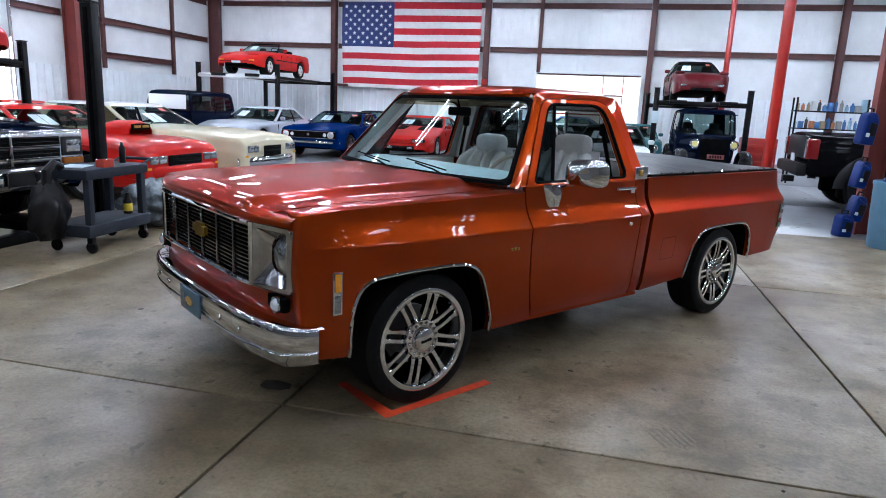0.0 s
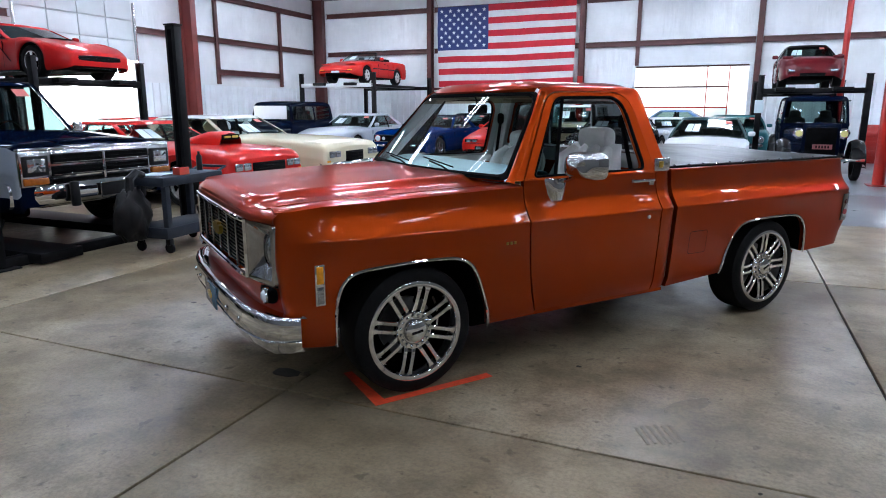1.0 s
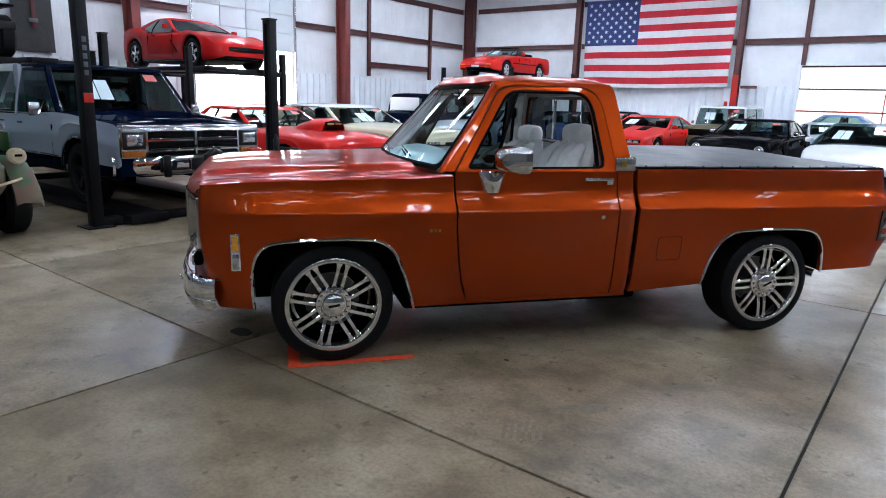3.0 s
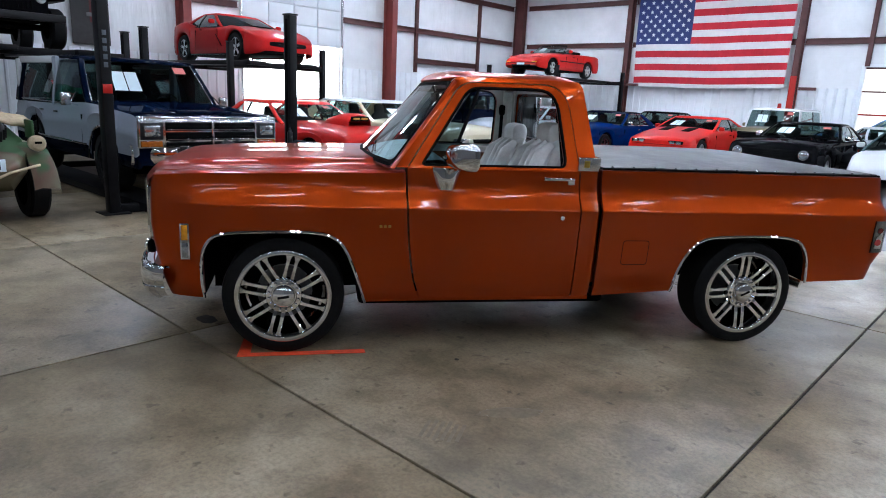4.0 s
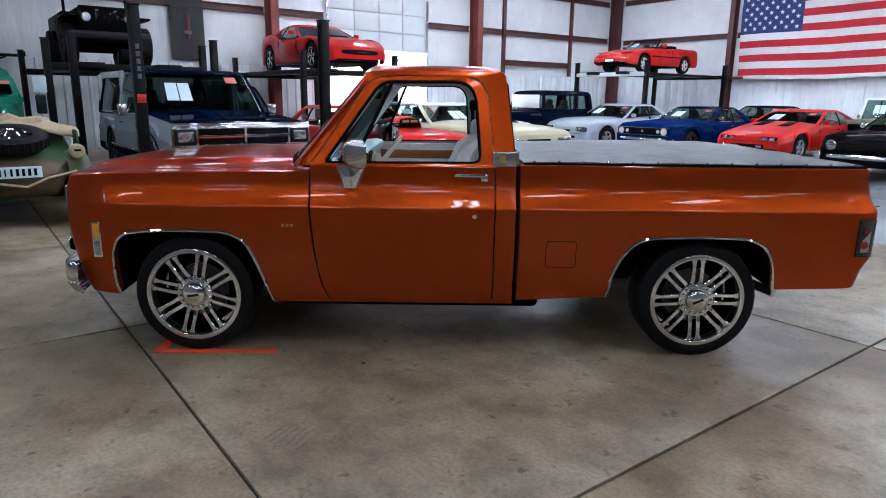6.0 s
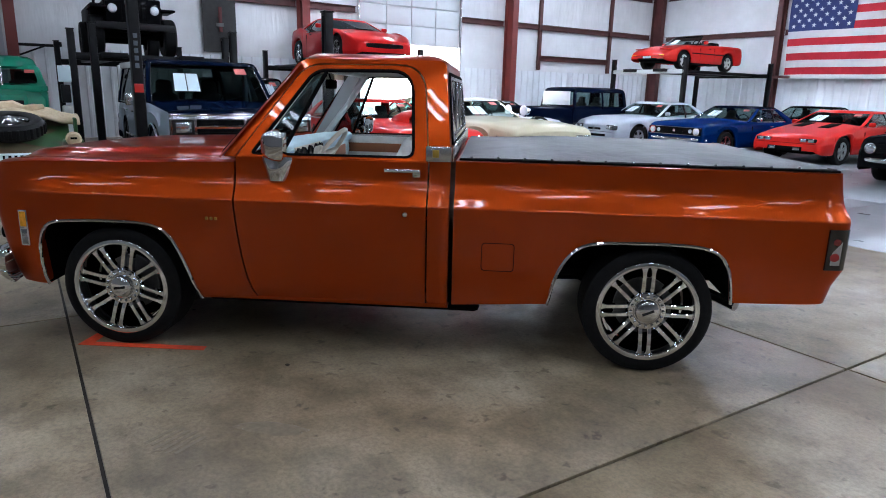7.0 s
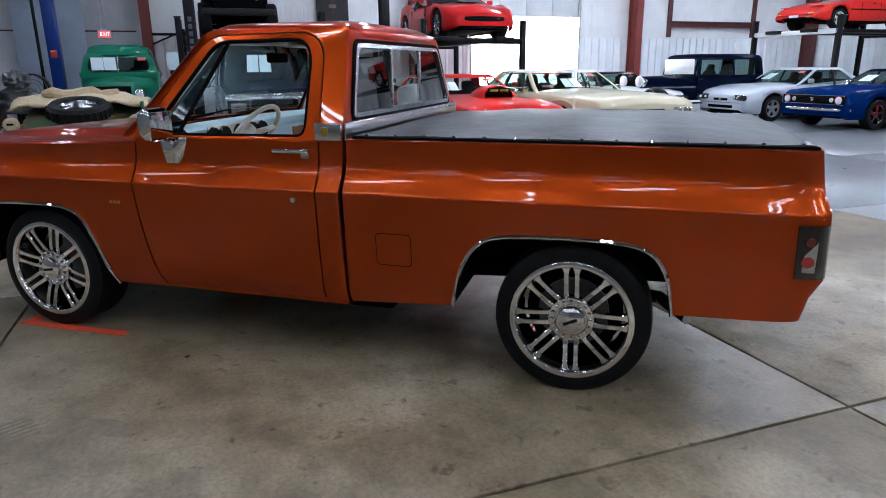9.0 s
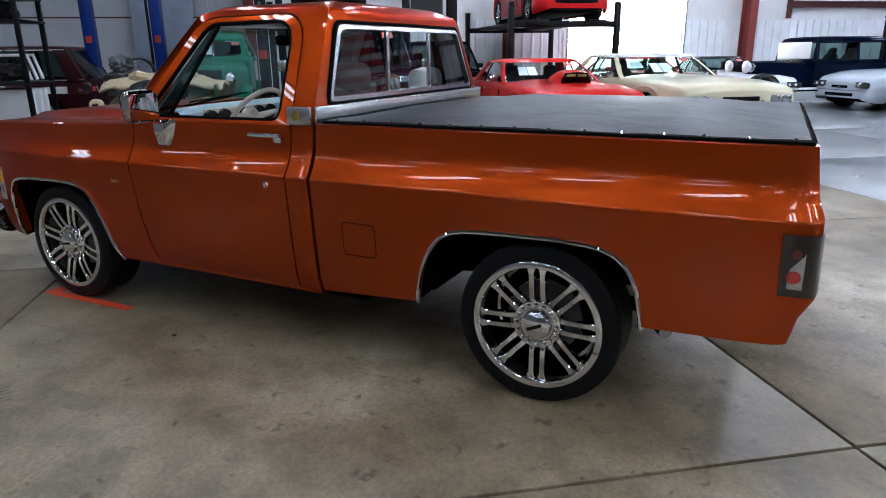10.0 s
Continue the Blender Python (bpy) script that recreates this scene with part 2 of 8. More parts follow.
def floor_material():
    """Sealed concrete: brown-grey slab with mottles, stains and a worn polish."""
    m = mat("sealed concrete", (0.30, 0.275, 0.235), rough=0.36, noise_amt=0.0)
    nt = m.node_tree
    b = nt.nodes["Principled BSDF"]
    b.inputs["Specular IOR Level"].default_value = 0.5
    co = nt.nodes.new("ShaderNodeTexCoord").outputs["Object"]

    def ntex(scale, detail, rgh, dist=0.0):
        n = nt.nodes.new("ShaderNodeTexNoise")
        for key, val in (("Scale", scale), ("Detail", detail), ("Roughness", rgh), ("Distortion", dist)):
            n.inputs[key].default_value = val
        nt.links.new(co, n.inputs["Vector"])
        return n.outputs["Fac"]

    def cr(src, stops):
        r = nt.nodes.new("ShaderNodeValToRGB")
        els = r.color_ramp.elements
        while len(els) < len(stops):
            els.new(0.5)
        for e, (p, c) in zip(els, stops):
            e.position, e.color = p, (*c, 1)
        nt.links.new(src, r.inputs[0])
        return r.outputs[0]

    def mult(a, c, fac=1.0, mode="MULTIPLY"):
        x = nt.nodes.new("ShaderNodeMix")
        x.data_type, x.blend_type = "RGBA", mode
        x.inputs[0].default_value = fac
        nt.links.new(a, x.inputs[6])
        nt.links.new(c, x.inputs[7])
        return x.outputs[2]
    large = cr(ntex(0.6, 5, 0.6, 0.15), [(0.36, (0.190, 0.142, 0.084)), (0.5, (0.306, 0.241, 0.155)), (0.64, (0.455, 0.380, 0.272))])
    mottle = cr(ntex(3.2, 7, 0.62, 0.1), [(0.38, (0.60, 0.58, 0.55)), (0.50, (0.86, 0.85, 0.83)), (0.60, (1.0, 1.0, 1.0))])
    grit = cr(ntex(45, 5, 0.75), [(0.38, (0.70, 0.70, 0.70)), (0.58, (1.0, 1.0, 1.0))])
    fleck = cr(ntex(11, 3, 0.55, 0.3), [(0.30, (0.50, 0.47, 0.44)), (0.37, (1, 1, 1))])
    spots = cr(ntex(1.3, 6, 0.6, 0.1), [(0.22, (0.66, 0.64, 0.62)), (0.50, (1, 1, 1))])
    nt.links.new(mult(mult(mult(mult(large, mottle), grit), spots), fleck), b.inputs["Base Color"])
    rr = nt.nodes.new("ShaderNodeMapRange")
    rr.inputs[1].default_value, rr.inputs[2].default_value, rr.inputs[3].default_value, rr.inputs[4].default_value = 0.3, 0.7, 0.30, 0.44
    nt.links.new(ntex(1.7, 4, 0.5, 0.1), rr.inputs[0])
    nt.links.new(rr.outputs[0], b.inputs["Roughness"])
    bp = nt.nodes.new("ShaderNodeBump")
    bp.inputs["Strength"].default_value, bp.inputs["Distance"].default_value = 1.0, 0.0012
    nt.links.new(ntex(35, 6, 0.7), bp.inputs["Height"])
    nt.links.new(bp.outputs[0], b.inputs["Normal"])
    return m


M_FLOOR = floor_material()
M_EPOXY = mat("grey painted concrete", (0.165, 0.176, 0.188), rough=0.30, noise_amt=0.05, noise_scale=3, rough_var=0.03, dirt=(0.15, 0.155, 0.16), dirt_amt=0.2, dirt_scale=4, bump=0.0006)
M_JOINT = mat("dark joint filler", (0.035, 0.030, 0.026), rough=0.8, noise_amt=0.3, noise_scale=10)

# concrete slabs, parted by sawn joints
floor = tagged(new("floor"), "brown-grey sealed concrete floor with sawn joints and stains", "floor", kind="structure")
sub = Geo().box(((WX + EX) / 2, (SY + WY) / 2, -0.13), (EX - WX, WY - SY, 0.22))
part("subfloor", sub, M_JOINT, floor, smooth=False)
XJ = [WX, -13.4, -10.4, -7.4, -4.4, -1.48, 1.51, 4.5, 7.5, EX]
YJ = [SY, -4.5, -0.85, 2.82, 6.5, 9.95]
for i in range(len(XJ) - 1):
    for j in range(len(YJ) - 1):
        x0, x1, y0, y1 = XJ[i] + 0.008, XJ[i + 1] - 0.008, YJ[j] + 0.008, YJ[j + 1] - 0.008
        part("slab", Geo().box(((x0 + x1) / 2, (y0 + y1) / 2, -0.01), (x1 - x0, y1 - y0, 0.02), 0.003), M_FLOOR, floor, angle=60)
YK = [9.95, 13.6, 18.0, 22.5, WY]
for i in range(0, len(XJ) - 1):
    for j in range(len(YK) - 1):
        x0, x1, y0, y1 = XJ[i] + 0.004, XJ[i + 1] - 0.004, YK[j] + 0.004, YK[j + 1] - 0.004
        part("slab", Geo().box(((x0 + x1) / 2, (y0 + y1) / 2, -0.01), (x1 - x0, y1 - y0, 0.02), 0.003), M_EPOXY, floor, "grey painted slab", angle=60)


# Dark grey for the unseen walls, set to dim what the truck reflects.
M_GREYWALL = mat("grey wall out of view, added to dim reflections", (0.16, 0.155, 0.15), rough=0.7, noise_amt=0.15, noise_scale=3)


def wall(name, label, boxes, material=None):
    g = Geo()
    for c, s in boxes:
        g.box(c, s)
    return single(name, g, material or M_WALL, label, "wall", kind="structure", smooth=False)


D0, D1, DZ = 12.45, 16.4, 4.3          # overhead door in the west wall
B0, B1, BZ = -2.9, 1.1, 3.08           # glazed door in the north wall
T = 0.2
wall("wall_west", "white insulated steel wall with an open overhead door", [
    ((WX - T / 2, (2.6 + D0) / 2, HT / 2), (T, D0 - 2.6, HT)), ((WX - T / 2, (D1 + WY) / 2, HT / 2), (T, WY - D1, HT)),
    ((WX - T / 2, (D0 + D1) / 2, (DZ + HT) / 2), (T, D1 - D0, HT - DZ))])
M_PANEL = mat("grey steel wall panel", (0.60, 0.62, 0.67), rough=0.45, noise_amt=0.08, noise_scale=1.5, dirt=(0.2, 0.2, 0.2), dirt_amt=0.3)
wall("wall_west_south", "grey steel panel wall", [((WX - T / 2, (SY + 2.6) / 2, HT / 2), (T, 2.6 - SY, HT))], M_PANEL)
for k in range(8):
    single("trim_seam", Geo().box((WX + 0.008, 2.2 - k * 1.22, HT / 2), (0.016, 0.03, HT)), M_PANEL, "grey panel seam on the wall", "trim", group="wall seams", kind="structure", smooth=False)
single("trim_seam", Geo().box((WX + 0.008, -2.7, 2.45), (0.02, 10.4, 0.04)), M_GIRT, "dark seam along the grey wall", "trim", group="wall seams", kind="structure", smooth=False)
wall("wall_north", "white insulated steel wall behind the flag", [
    (((WX + B0) / 2 - T / 2, WY + T / 2, HT / 2), (B0 - WX + T, T, HT)), (((B1 + EX) / 2, WY + T / 2, HT / 2), (EX - B1, T, HT)),
    (((B0 + B1) / 2, WY + T / 2, (BZ + HT) / 2), (B1 - B0, T, HT - BZ))])
# South and east walls are out of view, added grey to dim reflections.
wall("wall_south", "grey wall out of view, added to dim reflections", [(((WX + EX) / 2, SY - T / 2, HT / 2), (EX - WX, T, HT))], M_GREYWALL)
wall("wall_east", "grey wall out of view, added to dim reflections", [((EX + T / 2, (SY + WY) / 2, HT / 2), (T, WY - SY, HT))], M_GREYWALL)
# Ceiling is out of view; its dark tone keeps the hood's reflections dark.
single("ceiling", Geo().box(((WX + EX) / 2, (SY + WY) / 2, HT + 0.1), (EX - WX + 2 * T, WY - SY + 2 * T, 0.2)), M_CEIL, "roof deck out of view over the hall, dark grey to dim reflections", "ceiling", kind="structure", smooth=False)
single("ground", Geo().box((0, 0, -0.36), (600, 600, 0.2)), M_OUT, "pale sunlit gravel yard outside", "ground", kind="structure", smooth=False)


def corrugated(name, label, axis, fixed, a0, a1, z0, z1, off, pitch=0.3):
    """A liner sheet with trapezoid ribs."""
    pts = []
    a = a0
    while a < a1 - 1e-6:
        b = min(a + pitch, a1)
        w = b - a
        pts += [(a, 0.0), (a + w * 0.68, 0.0), (a + w * 0.76, 0.028), (a + w * 0.92, 0.028)]
        a = b
    pts.append((a1, 0.0))
    g = Geo()
    row = lambda z: [((fixed + off * d, p, z) if axis == "y" else (p, fixed + off * d, z)) for p, d in pts]
    g.grid([row(z0), row(z1)])
    return single(name, g, M_LINER, label, "wall panel", kind="structure", smooth=False)


corrugated("trim_liner_west_a", "white corrugated steel liner along the wall foot", "y", WX + 0.03, 2.95, D0 - 0.1, 0.02, 2.35, 1)
corrugated("trim_liner_west_b", "white corrugated steel liner along the wall foot", "y", WX + 0.03, D1 + 0.1, WY, 0.02, 2.35, 1)
corrugated("trim_liner_north_a", "white corrugated steel liner along the wall foot", "x", WY - 0.03, WX, B0 - 0.1, 0.02, 2.35, -1)
corrugated("trim_liner_north_b", "white corrugated steel liner along the wall foot", "x", WY - 0.03, B1 + 0.1, EX, 0.02, 2.35, -1)


def hbeam(g, x, y, z0, z1, w=0.2, d=0.3, along="y"):
    """An upright H section. d lies across the wall."""
    if along == "y":
        g.box((x - d / 2 + 0.01, y, (z0 + z1) / 2), (0.02, w, z1 - z0))
        g.box((x + d / 2 - 0.01, y, (z0 + z1) / 2), (0.02, w, z1 - z0))
        g.box((x, y, (z0 + z1) / 2), (d - 0.04, 0.02, z1 - z0))
    else:
        g.box((x, y - d / 2 + 0.01, (z0 + z1) / 2), (w, 0.02, z1 - z0))
        g.box((x, y + d / 2 - 0.01, (z0 + z1) / 2), (w, 0.02, z1 - z0))
        g.box((x, y, (z0 + z1) / 2), (0.02, d - 0.04, z1 - z0))
    return g


for y in (2.78, 10.45, 18.58, 26.7):
    single("steel_column", hbeam(Geo(), WX + 0.32, y, 0, HT, 0.25, 0.5), M_REDSTEEL if y < 26 else M_GIRT, "red oxide steel H column against the white wall", "column", group="wall columns", kind="structure", smooth=False)
for x in (-11.5, -4.96, 1.35, 7.81):
    single("steel_column", hbeam(Geo(), x, WY - 0.22, 0, HT, 0.2, 0.3, "x"), M_GIRT, "maroon steel column against the white wall", "column", group="wall columns", kind="structure", smooth=False)


single("steel_column_foot", hbeam(Geo(), -4.96, WY - 0.22, 0, 2.75, 0.215, 0.315, "x"), M_REDSTEEL_BRIGHT, "bright red painted foot of the wall column", "column", kind="structure", smooth=False)


def girt(a, b, z, axis, fixed):
    g = Geo()
    c, l = (a + b) / 2, b - a
    for dz, h, dd in ((0, 0.19, 0.006), (0.095, 0.012, 0.09), (-0.095, 0.012, 0.09)):
        if axis == "y":
            g.box((fixed + dd / 2, c, z + dz), (dd, l, h))
        else:
            g.box((c, fixed - dd / 2, z + dz), (l, dd, h))
    return single("trim_girt", g, M_GIRT, "maroon steel wall girt", "girt", group="wall girts", kind="structure", smooth=False)


for a, b in ((2.95, 10.3), (10.6, D0 - 0.12), (D1 + 0.12, 18.42), (18.74, 26.5)):
    for z in (4.0, 5.55):
        girt(a, b, z, "y", WX + 0.05)
girt(20.3, 24.0, 2.85, "y", WX + 0.05)
for a, b in ((WX + 0.6, -11.62), (-11.38, -5.08), (-4.84, 1.23), (1.47, 7.69), (7.93, EX)):
    for z in (3.92, 5.6):
        girt(a, b, z, "x", WY - 0.05)


def jamb(name, y, z0, z1, w=0.14):
    return single(name, Geo().box((WX + 0.08, y, (z0 + z1) / 2), (0.1, w, z1 - z0)), M_GIRT, "maroon steel jamb on the wall", "jamb", kind="structure", smooth=False)


for y in (20.2, 24.05):
    jamb("trim_jamb", y, 2.4, 5.45)
for x in (-2.95, ):
    single("trim_jamb", Geo().box((x + 0.1, WY - 0.08, 5.2), (0.14, 0.1, 4.2)), M_GIRT, "maroon steel jamb on the wall", "jamb", kind="structure", smooth=False)

# west overhead door, raised: panels above the opening
door_1 = thing("door_1", "white sectional overhead door raised half way, with daylight below", "overhead door", kind="structure")
for r in range(3):
    for c in range(4):
        y0 = D0 + 0.02 + c * (D1 - D0 - 0.04) / 4
        w = (D1 - D0 - 0.04) / 4
        z0 = 3.02 + r * 0.62
        part("panel", Geo().box((WX + 0.05, y0 + w / 2, z0 + 0.3), (0.05, w - 0.03, 0.59), 0.012), M_DOORPANEL, door_1)
part("backing", Geo().box((WX + 0.01, (D0 + D1) / 2, 3.95), (0.02, D1 - D0, 1.86)), M_DOORPANEL, door_1)
part("track", Geo().box((WX + 0.12, D1 + 0.03, 2.4), (0.08, 0.05, 4.8)), M_CHROME_SAT, door_1)
part("track", Geo().box((WX + 0.12, D0 - 0.03, 2.4), (0.08, 0.05, 4.8)), M_CHROME_SAT, door_1)

# north glazed door
M_TRANSLUCENT = mat("milky door glazing", (0.9, 0.92, 0.93), rough=0.4, trans=0.85, noise_amt=0.03)
door_2 = thing("door_2", "glazed overhead door with red frame bars, bright daylight behind", "overhead door", kind="structure")
for r in range(4):
    h = (BZ - 0.02) / 4
    for xa, xb_ in ((B0, -0.30), (-0.30, 0.46), (0.46, B1)):
        pane = part("pane", Geo().box(((xa + xb_) / 2, WY + 0.1, 0.02 + (r + 0.5) * h), (xb_ - xa - 0.05, 0.012, h - 0.05)), M_TRANSLUCENT, door_2)
        pane.visible_shadow = False
for r in range(5):
    part("rail", Geo().box((((B0 + 0.46) if 0 < r < 4 else (B0 + B1)) / 2, WY + 0.1, 0.03 + r * (BZ - 0.06) / 4), (((0.46 - B0) if 0 < r < 4 else (B1 - B0)), 0.05, 0.055)), M_REDSTEEL_BRIGHT if r < 3 else M_GIRT, door_2)
for x in (-0.30, 0.46):
    part("stile", Geo().box((x, WY + 0.1, BZ / 2), (0.035, 0.045, BZ - 0.06)), M_REDSTEEL_BRIGHT, door_2)
single("trim_casing", Geo().box((B0 - 0.05, WY - 0.03, BZ / 2), (0.1, 0.06, BZ + 0.1)).box((B1 + 0.05, WY - 0.03, BZ / 2), (0.1, 0.06, BZ + 0.1)).box(((B0 + B1) / 2, WY - 0.03, BZ + 0.05), (B1 - B0, 0.06, 0.1)), M_LINER, "white casing round the glazed door", "trim", kind="structure", smooth=False)

# long ceiling lamps
M_LED = mat("lit lamp diffuser", (0.715, 0.822, 1.0), emit=LAMP * 0.92)
M_LEDBODY = mat("white lamp housing", (0.8, 0.8, 0.8), rough=0.4)
LAMPS = [(x, y) for x in (-14.5, -9.5, -4.5, 0.5, 5.5, 10.5) for y in (9.5, 13.0, 16.5, 20.0, 23.5)]
for x, y in LAMPS:
    lamp = thing("ceiling_lamp", "long white strip lamp hung below the ceiling, lit", "ceiling lamp", pose(x, y, 5.85), group="ceiling lamps")
    part("housing", Geo().box((0, 0, 0.07), (1.3, 0.36, 0.06), 0.01), M_LEDBODY, lamp)
    for dy in (-0.11, 0.11):
        part("tube", Geo().box((0, dy, 0.018), (1.2, 0.09, 0.035), 0.01), M_LED, lamp, "lit tube")
    for dx in (-0.5, 0.5):
        part("cord", Geo().tube([(dx, 0, 0.1), (dx, 0, 0.46)], 0.006, 5), M_LIFT, lamp)

M_LED2 = mat("lit slim diffuser", (0.722, 0.822, 1.0), emit=LAMP * 0.35)
M_LED3 = mat("lit dimmer diffuser", (0.722, 0.822, 1.0), emit=LAMP * 0.20)
for x in (-11.8, -9.0, -6.2, -3.4, -0.6, 2.2, 5.0, 7.8, 10.6):
    for y in (-5.6, -2.6, 0.1, 2.6, 5.0, 7.2):
        lamp = thing("strip_lamp", "twin strip lamp hung below the roof, lit", "ceiling lamp", pose(x + 0.35 * (y % 2), y, 5.7), group="slim ceiling lamps")
        part("housing", Geo().box((0, 0, 0.05), (1.3, 0.34, 0.05), 0.01), M_LEDBODY, lamp)
        for dy in (-0.10, 0.10):
            part("tube", Geo().box((0, dy, 0.014), (1.2, 0.06, 0.028), 0.008), M_LED3 if x > 6 or y < -1 or x < -8 else M_LED2, lamp, "lit tube")
        for dx in (-0.5, 0.5):
            part("cord", Geo().tube([(dx, 0, 0.07), (dx, 0, 0.61)], 0.005, 5), M_LIFT, lamp)

# glowing boards in place of bright overcast daylight outside the two doors
M_GLOW = mat("glowing white backdrop", (0.93, 0.97, 1.0), emit=12.0)
single("backdrop_west", Geo().box((-32, 14, 6), (0.2, 46, 13)), M_GLOW, "glowing board in place of hazy white daylight outside", "backdrop", kind="structure", smooth=False)
single("backdrop_north", Geo().box((-2, 42, 6), (46, 0.2, 13)), mat("faintly glowing pale backdrop", (0.97, 0.97, 0.95), emit=1.15), "glowing board in place of hazy white daylight outside", "backdrop", kind="structure", smooth=False)


# ---- the orange pickup ----
TRUCK = pose(-1.577, 3.670, 0, 0, 0, 53.1)     # x to the rear, driver's side at -y, origin under the front axle
truck = thing("pickup_truck", "burnt orange short-bed pickup truck with chrome wheels and black bed cover", "pickup truck", TRUCK)
ZS, YSIDE = [0.28, 0.34, 0.40, 0.60, 0.84, 0.874, 0.882, 0.890, 0.90, 0.94, 0.98, 1.02, 1.06, 1.10, 1.13], [0.935, 0.965, 0.986, 1.004, 1.020, 1.0235, 1.0225, 1.017, 1.0105, 0.9845, 0.966, 0.9565, 0.952, 0.950, 0.948]
RT, RR, HUBZ = 0.348, 0.272, 0.346
AX_F, AX_R = -0.012, 2.925


def yside(z):
    return lerp(z, ZS, YSIDE)


def bottom_z(x):
    return lerp(x, [-0.7, 0.45, 1.85, 2.42, 3.3, 3.9], [0.35, 0.305, 0.335, 0.37, 0.425, 0.44])


ARCH_F = [(-0.448, 0.34), (-0.458, 0.50), (-0.450, 0.60), (-0.413, 0.685), (-0.340, 0.725), (-0.10, 0.738), (0.14, 0.738), (0.245, 0.722), (0.315, 0.675), (0.355, 0.60), (0.405, 0.47), (0.455, 0.30)]
ARCH_R = [(2.385, 0.365), (2.408, 0.50), (2.450, 0.61), (2.515, 0.69), (2.595, 0.724), (2.80, 0.734), (3.05, 0.734), (3.18, 0.722), (3.26, 0.685), (3.312, 0.60), (3.332, 0.50), (3.342, 0.42)]


def softened(pts, times=2):
    """Cut the corners of a line of points, keeping its ends."""
    for _ in range(times):
        out = [pts[0]]
        for a, b in zip(pts, pts[1:]):
            out += [tuple(0.75 * p + 0.25 * q for p, q in zip(a, b)), tuple(0.25 * p + 0.75 * q for p, q in zip(a, b))]
        pts = out + [pts[-1]]
    return pts


ARCH_F, ARCH_R = softened(ARCH_F), softened(ARCH_R)


def arch_bottom(x, arch):
    xs = [p[0] for p in arch]
    zs = [p[1] for p in arch]
    xs2, zs2 = [], []
    for a, b in zip(xs, zs):
        if not xs2 or a > xs2[-1] + 1e-4:
            xs2.append(a), zs2.append(b)
        else:
            zs2[-1] = max(b, zs2[-1])
    return lerp(x, xs2, zs2) if xs2[0] <= x <= xs2[-1] else None


SOFT_Z, SOFT_Y = [0.28, 0.34, 0.40, 0.60, 0.70, 0.76, 0.82, 0.88, 0.94, 1.0, 1.06, 1.13], [0.935, 0.965, 0.986, 1.004, 1.008, 1.007, 1.002, 0.994, 0.983, 0.970, 0.958, 0.948]


def nose_y(x, z):
    """The half width of the body side, its crease fading out towards the nose."""
    k = 1 - sstep(-0.64, -0.34, x)
    return yside(z) * (1 - k) + lerp(z, SOFT_Z, SOFT_Y) * k


def side_grid(xs, top_rows, ztop, skew, plan, arch=None, zlow=None):
    """A body side between columns xs. top_rows: (inset from the side, rise) rows that roll over the top edge."""
    rows = []
    for x in xs:
        zb = (zlow or bottom_z)(x)
        if arch:
            a = arch_bottom(x, arch)
            zb = a if a else zb
        zt = ztop(x)
        zz = [zt, zt - 0.012, 1.02, 0.995, 0.978, 0.96, 0.94, 0.92, 0.90, 0.890, 0.882, 0.874, 0.86, 0.84]
        zz = [min(z, zt - 0.0005 * i) for i, z in enumerate(zz)]
        low0 = 0.84
        lows = [low0 + (zb - low0) * t for t in (0.15, 0.35, 0.55, 0.75, 0.88, 0.95, 1.0)]
        row = []
        for inset, rise in top_rows:
            z = zt + rise
            row.append((x + skew(x, z), -(nose_y(x, zt) * plan(x) - inset), z))
        for z in zz + lows:
            row.append((x + skew(x, z), -nose_y(x, z) * plan(x), z))
        # the turned-in lower flange
        x_, y_, z_ = row[-1]
        row.append((x_, y_ + 0.03, z_ + 0.004))
        row.append((x_, y_ + 0.035, z_ + 0.05))
        rows.append(row)
    # turned-in edges at both ends
    first = [(p[0] + 0.001, p[1] + 0.03, p[2]) for p in rows[0]]
    last = [(p[0] - 0.001, p[1] + 0.03, p[2]) for p in rows[-1]]
    return Geo().grid([first] + rows + [last])


def mirrored(g):
    return Geo().add([(x, -y, z) for x, y, z in g.v], [q[::-1] for q in g.f])


def columns(x0, x1, arch=None, step=0.06):
    xs = list(np.linspace(x0, x1, max(2, int((x1 - x0) / step)) + 1))
    if arch:
        a0, a1 = arch[0][0], arch[-1][0]
        xs = [x for x in xs if not (a0 - 0.03 < x < a1 + 0.03)]
        xs += list(np.linspace(a0 - 0.03, a0, 3)[:-1]) + [a0 - 0.001, a0 + 0.0005]
        xs += list(np.linspace(a0 + 0.002, a0 + 0.25, 40)) + list(np.linspace(a0 + 0.26, a1 - 0.26, 12))
        xs += list(np.linspace(a1 - 0.25, a1 - 0.002, 40)) + [a1 - 0.0005, a1 + 0.001] + list(np.linspace(a1 + 0.01, a1 + 0.03, 2))
    return sorted(set(round(float(x), 5) for x in xs))


DOOR_Z, DOOR_X = [0.30, 0.36, 0.45, 0.60, 0.80, 1.12], [0.80, 0.765, 0.735, 0.708, 0.690, 0.680]
door_front = lambda z: lerp(z, DOOR_Z, DOOR_X)
FRONT_Z, FRONT_X = [0.34, 0.45, 0.60, 0.75, 0.92, 0.99, 1.04], [0.085, 0.05, 0.02, 0.0, 0.0, 0.004, 0.018]
